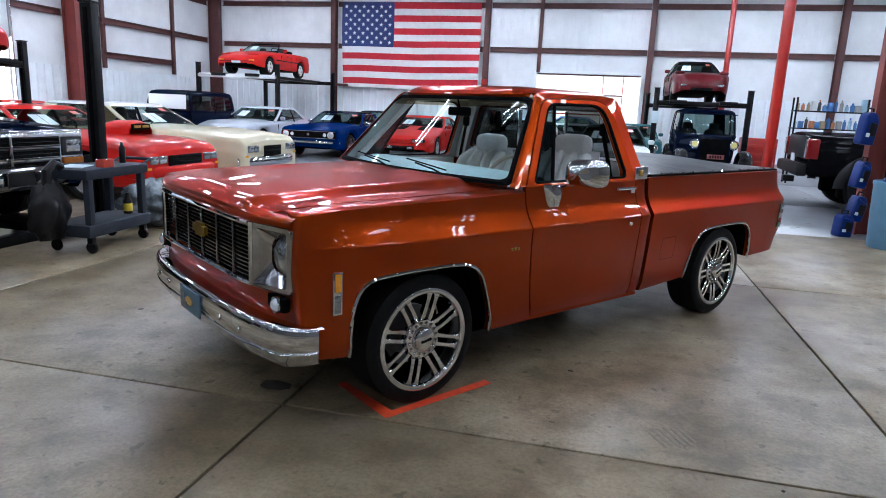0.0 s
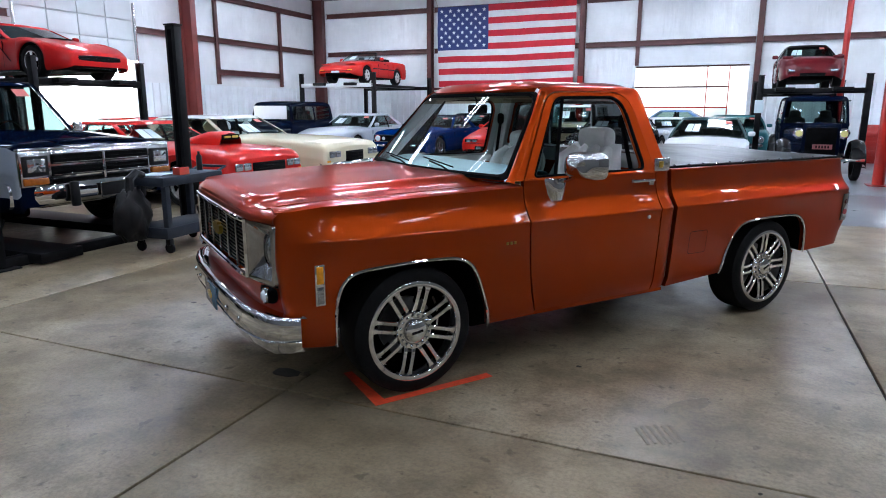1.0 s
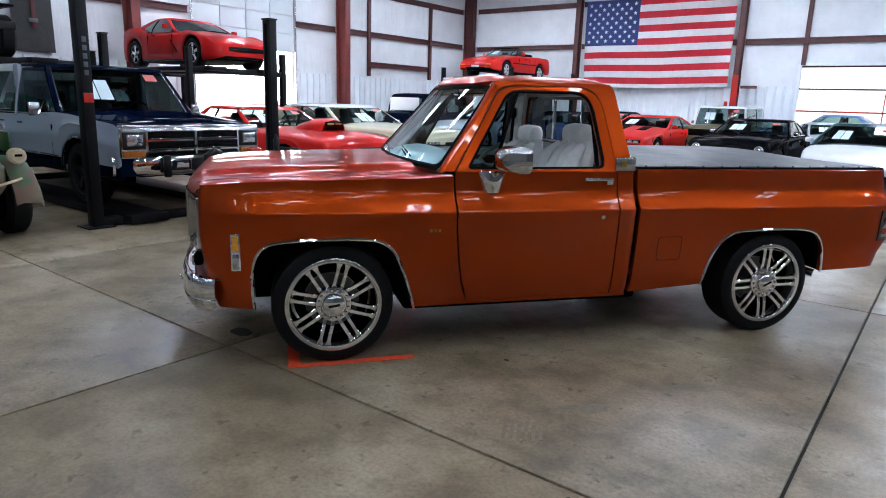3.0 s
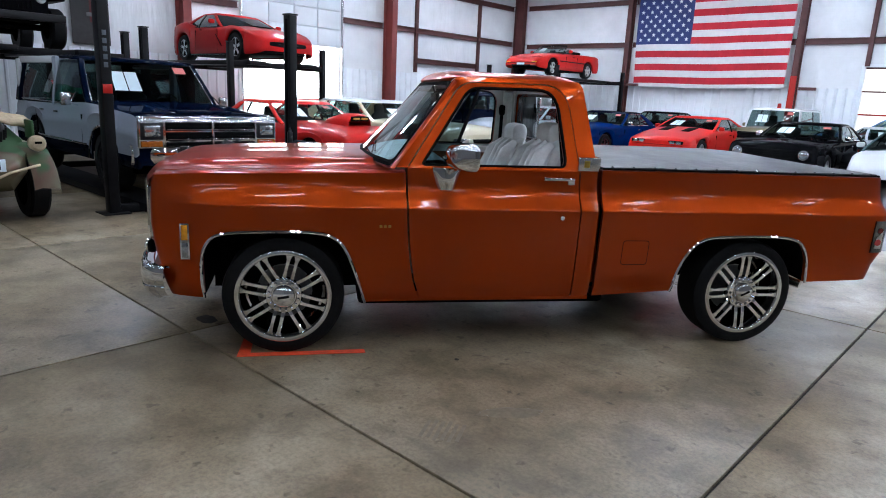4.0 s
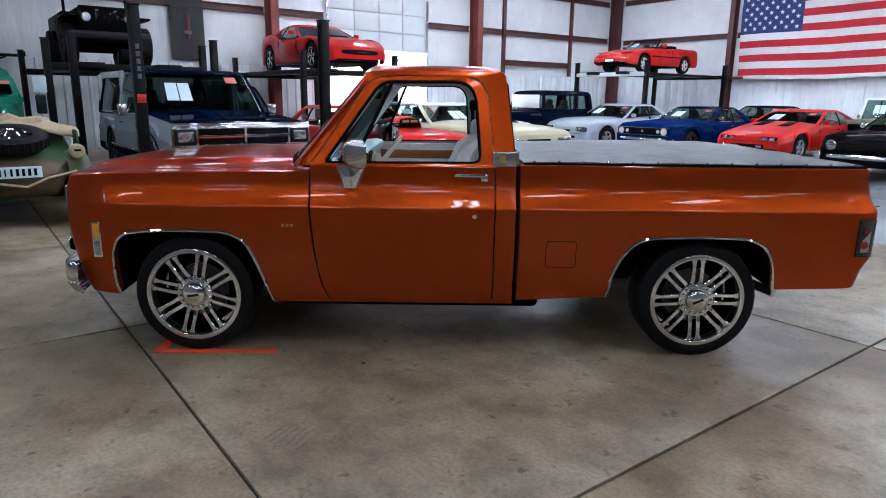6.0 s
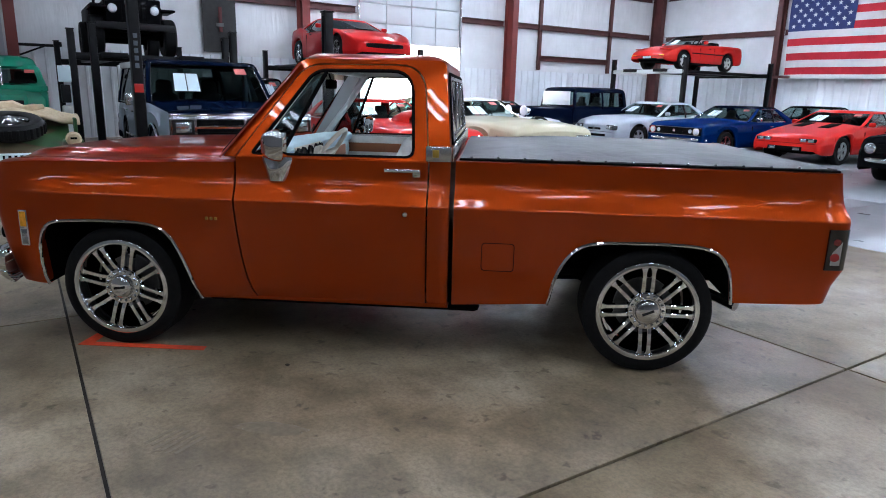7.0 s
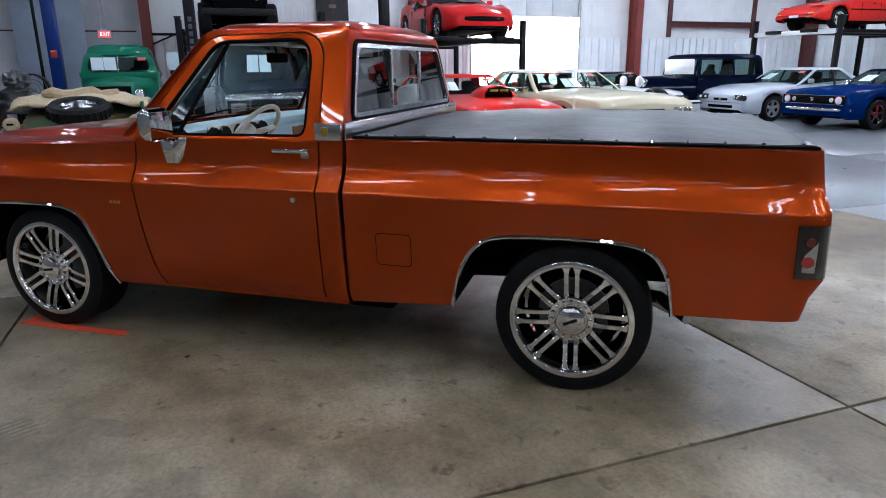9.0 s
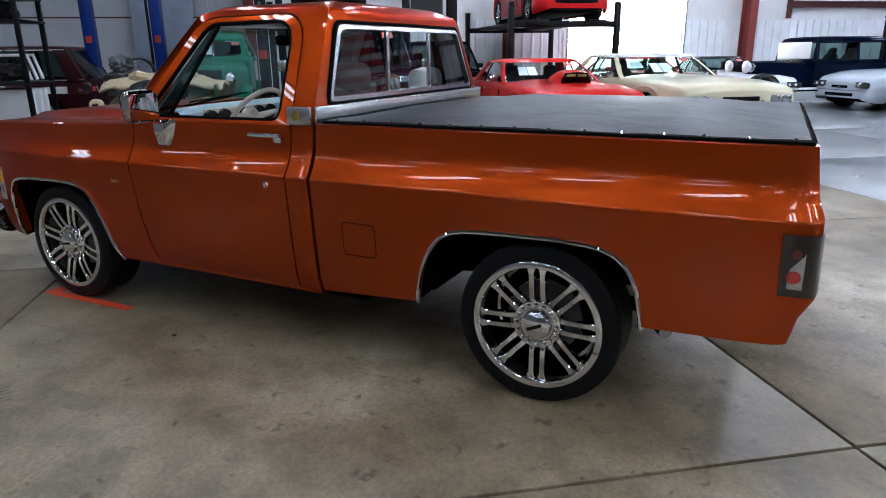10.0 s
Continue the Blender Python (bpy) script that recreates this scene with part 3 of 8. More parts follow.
TAIL_Z, TAIL_X = [0.40, 0.43, 0.50, 0.545, 0.56, 0.60, 0.64, 0.90, 0.95, 1.12], [3.80, 3.825, 3.842, 3.85, 3.872, 3.888, 3.892, 3.882, 3.862, 3.84]
fender_top = lambda x: lerp(x, [-0.72, -0.5, 0.7], [1.025, 1.043, 1.075])


def fender_plan(x):
    return lerp(x, [-0.722, -0.715, -0.70, -0.67, -0.62, -0.50, -0.25, 0.1], [0.905, 0.925, 0.94, 0.952, 0.962, 0.975, 0.992, 1.0])


def fender_skew(x, z):
    return lerp(z, FRONT_Z, FRONT_X) * (1 - sstep(-0.72, -0.45, x)) + (door_front(z) - 0.006 - 0.68) * sstep(0.46, 0.68, x)


def bed_plan(x):
    return lerp(x, [1.86, 3.70, 3.80, 3.84, 3.86], [1.0, 1.0, 0.993, 0.98, 0.962])


def bed_skew(x, z):
    return (lerp(z, TAIL_Z, TAIL_X) - 3.86) * sstep(3.45, 3.86, x)


xs_f = [-0.722, -0.715, -0.70, -0.68, -0.65, -0.61, -0.56] + columns(-0.50, 0.68, ARCH_F)
xs_b = columns(1.868, 3.74, ARCH_R) + [3.78, 3.81, 3.83, 3.845, 3.855, 3.86]
fender_g = side_grid(xs_f, [(0.137, -0.02), (0.135, 0.009), (0.06, 0.012), (0.036, 0.0105), (0.014, 0.005)], fender_top, fender_skew, fender_plan, ARCH_F)
bed_g = side_grid(xs_b, [(0.10, -0.03), (0.10, 0.0), (0.015, 0.003)], lambda x: 1.118, bed_skew, bed_plan, ARCH_R)
door_g = side_grid(columns(0.0, 1.0, step=0.08), [(0.03, 0.0)], lambda x: 1.112, lambda x, z: (door_front(z) + 0.004 - 0.0) * (1 - x) + (1.722 - 1.0) * x, lambda x: 1.0, zlow=lambda x: 0.335)
cabcorner_g = side_grid([1.730, 1.75, 1.79, 1.825, 1.842], [(0.03, 0.0)], lambda x: 1.112, lambda x, z: 0, lambda x: lerp(x, [1.73, 1.82, 1.842], [1.0, 1.0, 0.99]), zlow=lambda x: 0.335)
for name, g in (("front_fender", fender_g), ("door", door_g), ("cab_corner", cabcorner_g), ("bed_side", bed_g)):
    for gg in (g, mirrored(g)):
        part(name, gg, M_ORANGE, truck, angle=28)
rocker = Geo()
for s in (-1, 1):
    rocker.grid([[(x, s * (0.955 - a), z) for a, z in ((0, 0.333), (0.0, 0.312), (0.02, 0.305), (0.12, 0.305))] for x in (0.47, 1.1, 1.845)])
part("rocker_panel", rocker, M_ORANGE, truck)


def trim_tube(arch, s):
    pts = [(x, s * (yside(z) * (fender_plan(x) if x < 1 else bed_plan(x)) + 0.004), z) for x, z in arch]
    return Geo().tube(pts, 0.009, 6)


for arch in (ARCH_F, ARCH_R):
    for s in (-1, 1):
        part("wheel_arch_trim", trim_tube(arch, s), M_CHROME, truck, "bright chrome wheel arch trim")
        # wheel house
        g = Geo()
        g.grid([[(x, s * (yside(z) - 0.012), z + 0.004) for x, z in arch], [(x, s * 0.58, z + 0.03) for x, z in arch]])
        n = len(arch)
        g.add([(x, s * 0.585, z + 0.03) for x, z in arch] + [(arch[0][0], s * 0.585, 0.30 if arch is ARCH_F else 0.50), (arch[-1][0], s * 0.585, 0.30 if arch is ARCH_F else 0.50)], [tuple(range(n)) + (n + 1, n)])
        part("wheel_house", g, M_BLACK, truck)

# front face
xc = lambda y: -0.805 + 0.088 * (max(0.0, abs(y) - 0.45) / 0.47) ** 2
YH = list(np.linspace(-0.90, 0.90, 37))
header = Geo().grid([[(xc(y) + dx, y, z) for y in YH] for dx, z in ((0.03, 0.966), (0.0, 0.973), (-0.003, 0.985), (0.002, 1.0), (0.025, 1.018), (0.07, 1.026), (0.14, 1.03))])
part("header_panel", header, M_ORANGE, truck)
valance = Geo().grid([[(xc(y) + dx, y * sc, z) for y in YH] for dx, z, sc in ((0.0, 0.668, 1), (0.02, 0.655, 1), (0.03, 0.60, 1), (0.05, 0.50, 1), (0.12, 0.40, 0.98))])
part("front_valance", valance, M_ORANGE, truck)
# hood
hood = Geo()
hrows = []
HX = [0, 0.003, 0.008, 0.015, 0.024, 0.034, 0.05, 0.08, 0.14, 0.25, 0.4, 0.55, 0.7, 0.85, 0.95, 1.0]
HYS = sorted(set([round(v, 3) for v in np.linspace(-0.812, 0.812, 33)] + [-0.58, -0.55, 0.55, 0.58, -0.66, 0.66]))
for u in HX:
    row = []
    for y_ in HYS:
        y = y_ * min(0.812, 0.952 * fender_plan(xc(y_) + 0.004 + (0.50 + 0.12 - xc(y_)) * u) - 0.139) / 0.812
        x0, x1 = xc(y) + 0.004, 0.50 + 0.12 * (abs(y) / 0.8) ** 2
        x = x0 + (x1 - x0) * u
        z = fender_top(x) + 0.010 + 0.012 * (1 - (y_ / 0.812) ** 2)
        z += 0.036 * (1 - sstep(0.56, 0.68, abs(y_))) * (0.72 + 0.28 * sstep(-0.84, 0.1, x))
        z -= 0.003 * (1 - sstep(0.05, 0.12, abs(y))) * sstep(-0.8, -0.5, x)
        roll = max(0.0, 1 - (x - x0) / 0.095)
        z -= (0.034 + 0.022 * (1 - sstep(0.56, 0.68, abs(y_)))) * roll ** 2.2
        row.append((x, y, z))
    hrows.append([(row[0][0], row[0][1], row[0][2] - 0.03)] + row + [(row[-1][0], row[-1][1], row[-1][2] - 0.03)])
hood.grid([[(p[0] + 0.03, p[1], p[2] - 0.05) for p in hrows[0]], [(p[0] + 0.001, p[1], p[2] - 0.035) for p in hrows[0]]] + hrows)
part("hood", hood, M_ORANGE, truck, angle=40)
# grille
M_GRILLEBAR = mat("dark chrome grille bar", (0.34, 0.34, 0.35), rough=0.22, metal=1.0, noise_amt=0.1)
grille = part("grille", Geo().grid([[(xc(y) + 0.055, y, z) for y in np.linspace(-0.64, 0.64, 21)] for z in (0.665, 0.972)]), M_BLACK, truck, "black grille with chrome surround and fine bars")
gr = Geo()
ys = list(np.linspace(-0.64, 0.64, 29))
for z in (0.678, 0.962):
    gr.tube([(xc(y) - 0.004, y, z) for y in ys], 0.013, 8)
for s in (-1, 1):
    gr.tube([(xc(0.64) - 0.004, s * 0.64, z) for z in (0.672, 0.82, 0.968)], 0.013, 8)
part("grille_surround", gr, M_CHROME, grille, "chrome grille surround")
for k in range(13):
    z = 0.70 + k * 0.02
    part("grille_bar", Geo().tube([(xc(y) + 0.018, y, z) for y in ys], 0.0042, 5), M_GRILLEBAR, grille)
for y in (-0.43, -0.215, 0, 0.215, 0.43):
    part("grille_divider", Geo().box((xc(y) + 0.012, y, 0.82), (0.016, 0.012, 0.27), 0.003), M_GRILLEBAR, grille)
M_GOLD = mat("gold emblem", (0.55, 0.36, 0.08), rough=0.3, metal=0.9)
emb = [(-0.085, -0.02), (-0.045, -0.02), (-0.045, -0.035), (0.045, -0.035), (0.045, -0.02), (0.085, -0.02), (0.085, 0.02), (0.045, 0.02), (0.045, 0.035), (-0.045, 0.035), (-0.045, 0.02), (-0.085, 0.02)]
part("emblem", Geo().prism([(a, b + 0.83) for a, b in emb], xc(0) - 0.012, xc(0) + 0.01, "x"), M_GOLD, grille, "gold plain emblem")
# headlamps
M_BRIGHTLENS_ = mat("clear lamp lens", (0.70, 0.74, 0.78), rough=0.12, metal=0.3, noise_amt=0.2, noise_scale=60)
M_BEZEL = mat("dark bright bezel", (0.50, 0.50, 0.52), rough=0.14, metal=1.0, noise_amt=0.1, noise_scale=20)
for s in (-1, 1):
    yc0, yc1 = 0.645, 0.905
    yy = list(np.linspace(yc0, yc1, 9))
    bz = Geo()
    ring_o = rounded([(yc0, 0.672), (yc1, 0.672), (yc1, 0.968), (yc0, 0.968)], [0.02] * 4, 4)
    ring_i = rounded([(yc0 + 0.02, 0.692), (yc1 - 0.025, 0.692), (yc1 - 0.025, 0.948), (yc0 + 0.02, 0.948)], [0.02] * 4, 4)
    ring_d = rounded([(yc0 + 0.07, 0.74), (yc1 - 0.05, 0.74), (yc1 - 0.05, 0.91), (yc0 + 0.07, 0.91)], [0.07] * 4, 4)
    bz.grid([[(xc(y) - o, s * y, z) for y, z in r] for r, o in ((ring_o, -0.02), (ring_o, 0.006), (ring_i, 0.004), (ring_d, -0.05))], close=True)
    bez = part("headlamp_bezel", bz, M_BEZEL, truck, "chrome headlamp bezel")
    hl = Geo().lathe([(0.0, -0.028), (0.045, -0.024), (0.075, -0.012), (0.088, 0.004), (0.092, 0.012)], 24, (xc(0.80) + 0.05, s * 0.79, 0.825), "x")
    part("headlamp", hl, M_LAMPGLASS, bez, "round glass headlamp")
    part("headlamp_ring", Geo().lathe([(0.09, -0.004), (0.10, -0.012), (0.108, 0.0), (0.108, 0.02)], 24, (xc(0.80) + 0.05, s * 0.79, 0.825), "x"), M_CHROME, bez)
    ts = part("turn_signal", Geo().box((xc(0.80) + 0.022, s * 0.80, 0.618), (0.05, 0.17, 0.075), 0.02), M_BLACK, truck, "clear turn signal lamp in a dark pocket")
    part("lens", Geo().lathe([(0.0, -0.030), (0.018, -0.026), (0.030, -0.012), (0.034, 0.01)], 18, (xc(0.82) - 0.004, s * 0.825, 0.615), "x"), M_BRIGHTLENS_, ts, "round clear lens")
    part("bezel_ring", Geo().lathe([(0.033, -0.010), (0.039, -0.014), (0.042, 0.01)], 18, (xc(0.82) - 0.004, s * 0.825, 0.615), "x"), M_CHROME, ts)
    mk = part("side_marker", Geo().box((-0.535, s * (nose_y(-0.535, 0.67) * fender_plan(-0.535) + 0.001), 0.672), (0.052, 0.014, 0.205), 0.006), M_CHROME, truck, "chrome framed side marker lamp")
    part("marker_lens", Geo().box((-0.535, s * (nose_y(-0.535, 0.70) * fender_plan(-0.535) + 0.008), 0.722), (0.034, 0.008, 0.085), 0.003), M_AMBER, mk, "amber lens")
    part("marker_reflector", Geo().box((-0.535, s * (nose_y(-0.535, 0.62) * fender_plan(-0.535) + 0.008), 0.622), (0.034, 0.008, 0.085), 0.003), M_LAMPGLASS, mk)
# front bumper
bprof = [(0.05, 0.575), (0.03, 0.583), (-0.030, 0.585), (-0.046, 0.580), (-0.054, 0.568), (-0.058, 0.545), (-0.061, 0.51), (-0.058, 0.470), (-0.050, 0.463), (-0.050, 0.458), (-0.056, 0.451), (-0.046, 0.418), (-0.02, 0.38), (0.03, 0.37)]
bprof = [(dx, z - 0.048) for dx, z in bprof]
BY = [-0.97, -0.955, -0.93, -0.88, -0.80, -0.65, -0.45, -0.2, 0, 0.2, 0.45, 0.65, 0.80, 0.88, 0.93, 0.955, 0.97]
bx = lambda y: lerp(abs(y), [0, 0.45, 0.65, 0.80, 0.88, 0.93, 0.955, 0.97], [-0.808, -0.803, -0.79, -0.76, -0.728, -0.70, -0.675, -0.63])
low_end = lambda y, z: z + 0.28 * max(0.0, 0.455 - z) * sstep(0.88, 0.97, abs(y))
bg = Geo().grid([[(bx(y) + dx * lerp(abs(y), [0.9, 0.97], [1, 0.3]), y + math.copysign(0.0, y) + math.copysign((-dx) * lerp(abs(y), [0.8, 0.97], [0, 0.8]), y), low_end(y, z)) for dx, z in bprof] for y in BY])
bumper = part("front_bumper", bg, M_CHROME, truck, "polished chrome front bumper", angle=50)
for y in (-0.62, -0.40, 0.40, 0.62):
    part("bumper_bolt", Geo().lathe([(0.0, -0.012), (0.012, -0.010), (0.017, 0.0), (0.017, 0.02)], 10, (bx(y) - 0.058, y, 0.455), "x"), M_CHROME, bumper)
M_PLATE = mat("blue-grey show plate", (0.08, 0.16, 0.22), rough=0.2, noise_amt=0.1, noise_scale=12)
pl = part("show_plate", Geo().box((-0.872, -0.0, 0.437), (0.01, 0.30, 0.13), 0.004), M_PLATE, truck, "blue-grey show plate with a gold emblem")
part("emblem", Geo().prism([(a * 0.55, b * 0.6 + 0.437) for a, b in emb], -0.883, -0.876, "x"), M_GOLD, pl)

# cab
M_HEADLINER = mat("light headliner", (0.50, 0.50, 0.49), rough=0.8, noise_amt=0.05)
ycab = lambda z: 0.948 - max(0, z - 1.105) * 0.475 - 3.2 * max(0, z - 1.55) ** 2
W = rounded([(0.765, 1.12), (1.068, 1.568), (1.612, 1.574), (1.645, 1.126)], [0.03, 0.07, 0.12, 0.05])
Dl = rounded([(0.688, 1.105), (1.022, 1.598), (1.672, 1.606), (1.722, 1.105)], [0.01, 0.09, 0.15, 0.01])
Cl = rounded([(0.615, 1.105), (0.985, 1.630), (1.784, 1.634), (1.842, 1.105)], [0.01, 0.05, 0.035, 0.01])
at = lambda p, off, s: (p[0], s * (ycab(p[1]) + off), p[1])
for s in (-1, 1):
    wf = Geo().grid([[at(p, o, s) for p in r] for r, o in ((Dl, -0.012), (Dl, 0.004), (W, 0.0), (W, -0.045))], close=True)
    part("window_frame", wf, M_ORANGE, truck, angle=40)
    part("cab_side", Geo().grid([[at(p, o, s) for p in r] for r, o in ((Cl, -0.012), (Cl, -0.004), (rounded([(0.68, 1.105), (1.016, 1.604), (1.678, 1.612), (1.728, 1.105)], [0.01, 0.09, 0.15, 0.01]), 0.0), (rounded([(0.68, 1.105), (1.016, 1.604), (1.678, 1.612), (1.728, 1.105)], [0.01, 0.09, 0.15, 0.01]), -0.03))], close=True), M_ORANGE, truck, angle=40)
    part("side_lining", Geo().grid([[at(p, o, s) for p in r] for r, o in ((Cl, -0.045), (Dl, -0.050), (W, -0.047))], close=True), M_HEADLINER, truck, "pale grey inner lining round the side window", angle=40)
    part("window_seal", Geo().tube([at(p, -0.008, s) for p in W], 0.011, 6, True), M_BLACK, truck, "black rubber window seal")
    # The vent pane's dark teal tint stands in for what it reflects.
    pane = part("side_window", Geo().add([at(p, -0.022, s) for p in ((0.785, 1.128), (0.927, 1.128), (1.128, 1.552), (1.075, 1.552))], [(0, 1, 2, 3)]), glass_mat("vent glass darkened teal for reflection", (0.60, 0.85, 0.88), 0.20, 0.8), truck, "vent window glass, dark teal for its reflection, the main glass wound down", smooth=False)
    pane.visible_shadow = False
    part("vent_bar", Geo().tube([(0.925, s * (ycab(1.12) - 0.012), 1.115), (1.130, s * (ycab(1.56) - 0.012), 1.56)], 0.011, 6), M_BLACK, truck, "black vent window bar")
    part("belt_moulding", Geo().box((1.777, s * 0.948, 1.152), (0.135, 0.016, 0.082), 0.006), M_CHROME_SAT, truck, "brushed silver belt moulding")
    part("moulding_badge", Geo().box((1.763, s * 0.958, 1.154), (0.034, 0.006, 0.040), 0.003), M_GOLD, truck, "gold badge on the belt moulding")
# roof
roof = Geo()
zr = 1.634
rw = ycab(zr)
RY = [math.sin(math.pi / 2 * k / 14) for k in range(-14, 15)]
rrows = []
for u in (0, 0.006, 0.02, 0.045, 0.09, 0.16, 0.3, 0.5, 0.7, 0.84, 0.91, 0.955, 0.98, 0.994, 1.0):
    row = []
    for v in RY:
        x0, x1 = 0.950 - 0.035 * (1 - v * v) + 0.075 * abs(v) ** 8, 1.802 - 0.024 * abs(v) ** 8
        x = x0 + (x1 - x0) * u
        edge = (1 - abs(v) ** 7) ** 0.8
        fall = (1 - (1 - min(1.0, u / 0.13)) ** 2.4) * (1 - (1 - min(1.0, (1 - u) / 0.15)) ** 2.4)
        z = zr - 0.002 + 0.042 * edge * fall - 0.016 * (1 - fall) * (1 - abs(v) ** 6)
        row.append((x, v * (rw - 0.005), z))
    rrows.append(row)
roof.grid([[(p[0] + 0.012, p[1], p[2] - 0.022) for p in rrows[0]]] + rrows + [[(p[0] - 0.004, p[1], p[2] - 0.03) for p in rrows[-1]]])
part("roof", roof, M_ORANGE, truck, angle=60)


def ws(u, v, off=0.0):
    """A point of the windscreen, u from sill to header, v across."""
    hw = 0.935 - 0.225 * u
    xb = 0.60 - 0.14 * (1 - v * v)
    xt = 0.985 - 0.06 * (1 - v * v)
    return (xb + (xt - xb) * u - off, v * hw, 1.11 + 0.495 * u + off * 0.6)


VV = list(np.linspace(-0.955, 0.955, 17))
pane = part("windscreen", Geo().grid([[ws(u, v) for v in VV] for u in (0.04, 0.35, 0.7, 0.86)]), M_GLASS, truck, "clear curved windscreen")
pane.visible_shadow = False
pane = part("sun_strip", Geo().grid([[ws(u, v) for v in VV] for u in (0.86, 0.92, 0.97)]), glass_mat("shaded glass strip", (0.62, 0.55, 0.36), 0.55), truck, "shaded strip along the top of the windscreen")
pane.visible_shadow = False
border = rounded([(-0.985, -0.01), (0.985, -0.01), (0.985, 0.995), (-0.985, 0.995)], [0.06, 0.06, 0.10, 0.10], 5)
inner = rounded([(-0.945, 0.05), (0.945, 0.05), (0.94, 0.945), (-0.94, 0.945)], [0.07, 0.07, 0.12, 0.12], 5)
def fine(loop, n=6):
    return [(p[0] + (q[0] - p[0]) * k / n, p[1] + (q[1] - p[1]) * k / n) for p, q in zip(loop, loop[1:] + loop[:1]) for k in range(n)]
part("windscreen_rubber", Geo().grid([[ws(u, v, 0.003) for v, u in fine(border)], [ws(u, v, 0.009) for v, u in fine([(0.5 * (p[0] + q[0]), 0.5 * (p[1] + q[1])) for p, q in zip(border, inner)])], [ws(u, v, 0.002) for v, u in fine(inner)]], close=True), M_BLACK, truck, "black rubber round the windscreen")
for s in (-1, 1):
    part("windscreen_post", Geo().grid([[ws(u, s * v, o) for v, o in ((0.972, 0.0), (0.985, 0.004), (1.005, 0.003), (1.03, -0.006))] for u in (-0.02, 0.15, 0.3, 0.45, 0.6, 0.75, 0.9, 1.0)]), M_ORANGE, truck, angle=60)
part("cowl", Geo().grid([[(0.50 + 0.12 * (v * 1.0) ** 2 - 0.02, v * 0.80, 1.092) for v in VV], [ws(0.0, v)[:2] + (1.098,) for v in VV], [ws(0.04, v) for v in VV]]), M_ORANGE, truck)
part("cowl_grille", Geo().box((0.505, 0.0, 1.110), (0.05, 1.05, 0.006), 0.002), M_BLACK, truck)
for y0 in (-0.42, 0.18):
    part("wiper", Geo().tube([(0.50, y0 - 0.05, 1.118), (0.53, y0 + 0.12, 1.145), (0.55, y0 + 0.33, 1.165)], 0.006, 5).tube([(0.535, y0 + 0.0, 1.15), (0.575, y0 + 0.46, 1.182)], 0.005, 5), M_BLACK, truck, "black wiper arm and blade")
# cab back with sliding window
back = Geo()
bo = [(-0.938, 1.105), (-0.695, 1.616), (0.695, 1.616), (0.938, 1.105)]
bi = [(-0.80, 1.205), (-0.655, 1.555), (0.655, 1.555), (0.80, 1.205)]
xb = lambda z: 1.842 - (z - 1.105) * 0.10
ro, ri = rounded(bo, [0.02, 0.05, 0.05, 0.02]), rounded(bi, [0.04, 0.05, 0.05, 0.04])
back.grid([[(xb(z) + o, y, z) for y, z in r] for r, o in ((ro, -0.03), (ro, 0.0), (ri, 0.004), (ri, -0.03))], close=True)
part("cab_back", back, M_ORANGE, truck, angle=40)
part("back_lining", Geo().grid([[(xb(z) - 0.036, y, z) for y, z in r] for r in (ro, ri)], close=True), M_HEADLINER, truck, "pale grey lining round the rear window")
part("cab_back_lower", Geo().box((1.83, 0, 0.74), (0.02, 1.84, 0.74)), M_ORANGE, truck)
part("rear_moulding", Geo().box((1.853, 0, 1.152), (0.014, 1.86, 0.082), 0.005), M_CHROME_SAT, truck, "brushed silver moulding below the rear window")
ri2 = rounded([(-0.775, 1.228), (-0.636, 1.535), (0.636, 1.535), (0.775, 1.228)], [0.03, 0.04, 0.04, 0.03])
ro2 = rounded([(-0.812, 1.196), (-0.664, 1.566), (0.664, 1.566), (0.812, 1.196)], [0.04, 0.05, 0.05, 0.04])
rear_window = part("rear_window", Geo().grid([[(xb(z) + o, y, z) for y, z in r] for r, o in ((ri, -0.01), (ri, 0.014), (ri2, 0.016), (ri2, -0.02))], close=True), M_CHROME_SAT, truck, "sliding rear window in a bright aluminium frame")
part("window_rubber", Geo().tube([(xb(z) + 0.004, y, z) for y, z in ro2], 0.011, 6, True), M_BLACK, rear_window, "black rubber round the rear window")
for y in (-0.235, 0.235):
    part("mullion", Geo().box((xb(1.38) + 0.006, y, 1.382), (0.02, 0.024, 0.30), 0.004, ), M_CHROME_SAT, rear_window)
for y0, y1 in ((-0.70, -0.247), (-0.223, 0.223), (0.247, 0.70)):
    k0 = 0.775 if abs(y0) > 0.5 else None
    yb0, yb1 = (-0.775 if y0 < -0.5 else y0), (0.775 if y1 > 0.5 else y1)
    yt0, yt1 = (-0.636 if y0 < -0.5 else y0), (0.636 if y1 > 0.5 else y1)
    p_ = part("pane", Geo().add([(xb(1.228), yb0, 1.228), (xb(1.228), yb1, 1.228), (xb(1.535), yt1, 1.535), (xb(1.535), yt0, 1.535)], [(0, 1, 2, 3)]), M_GLASS_DARK if abs(y0 + y1) > 0.2 else M_GLASS, rear_window, smooth=False)
    p_.visible_shadow = False

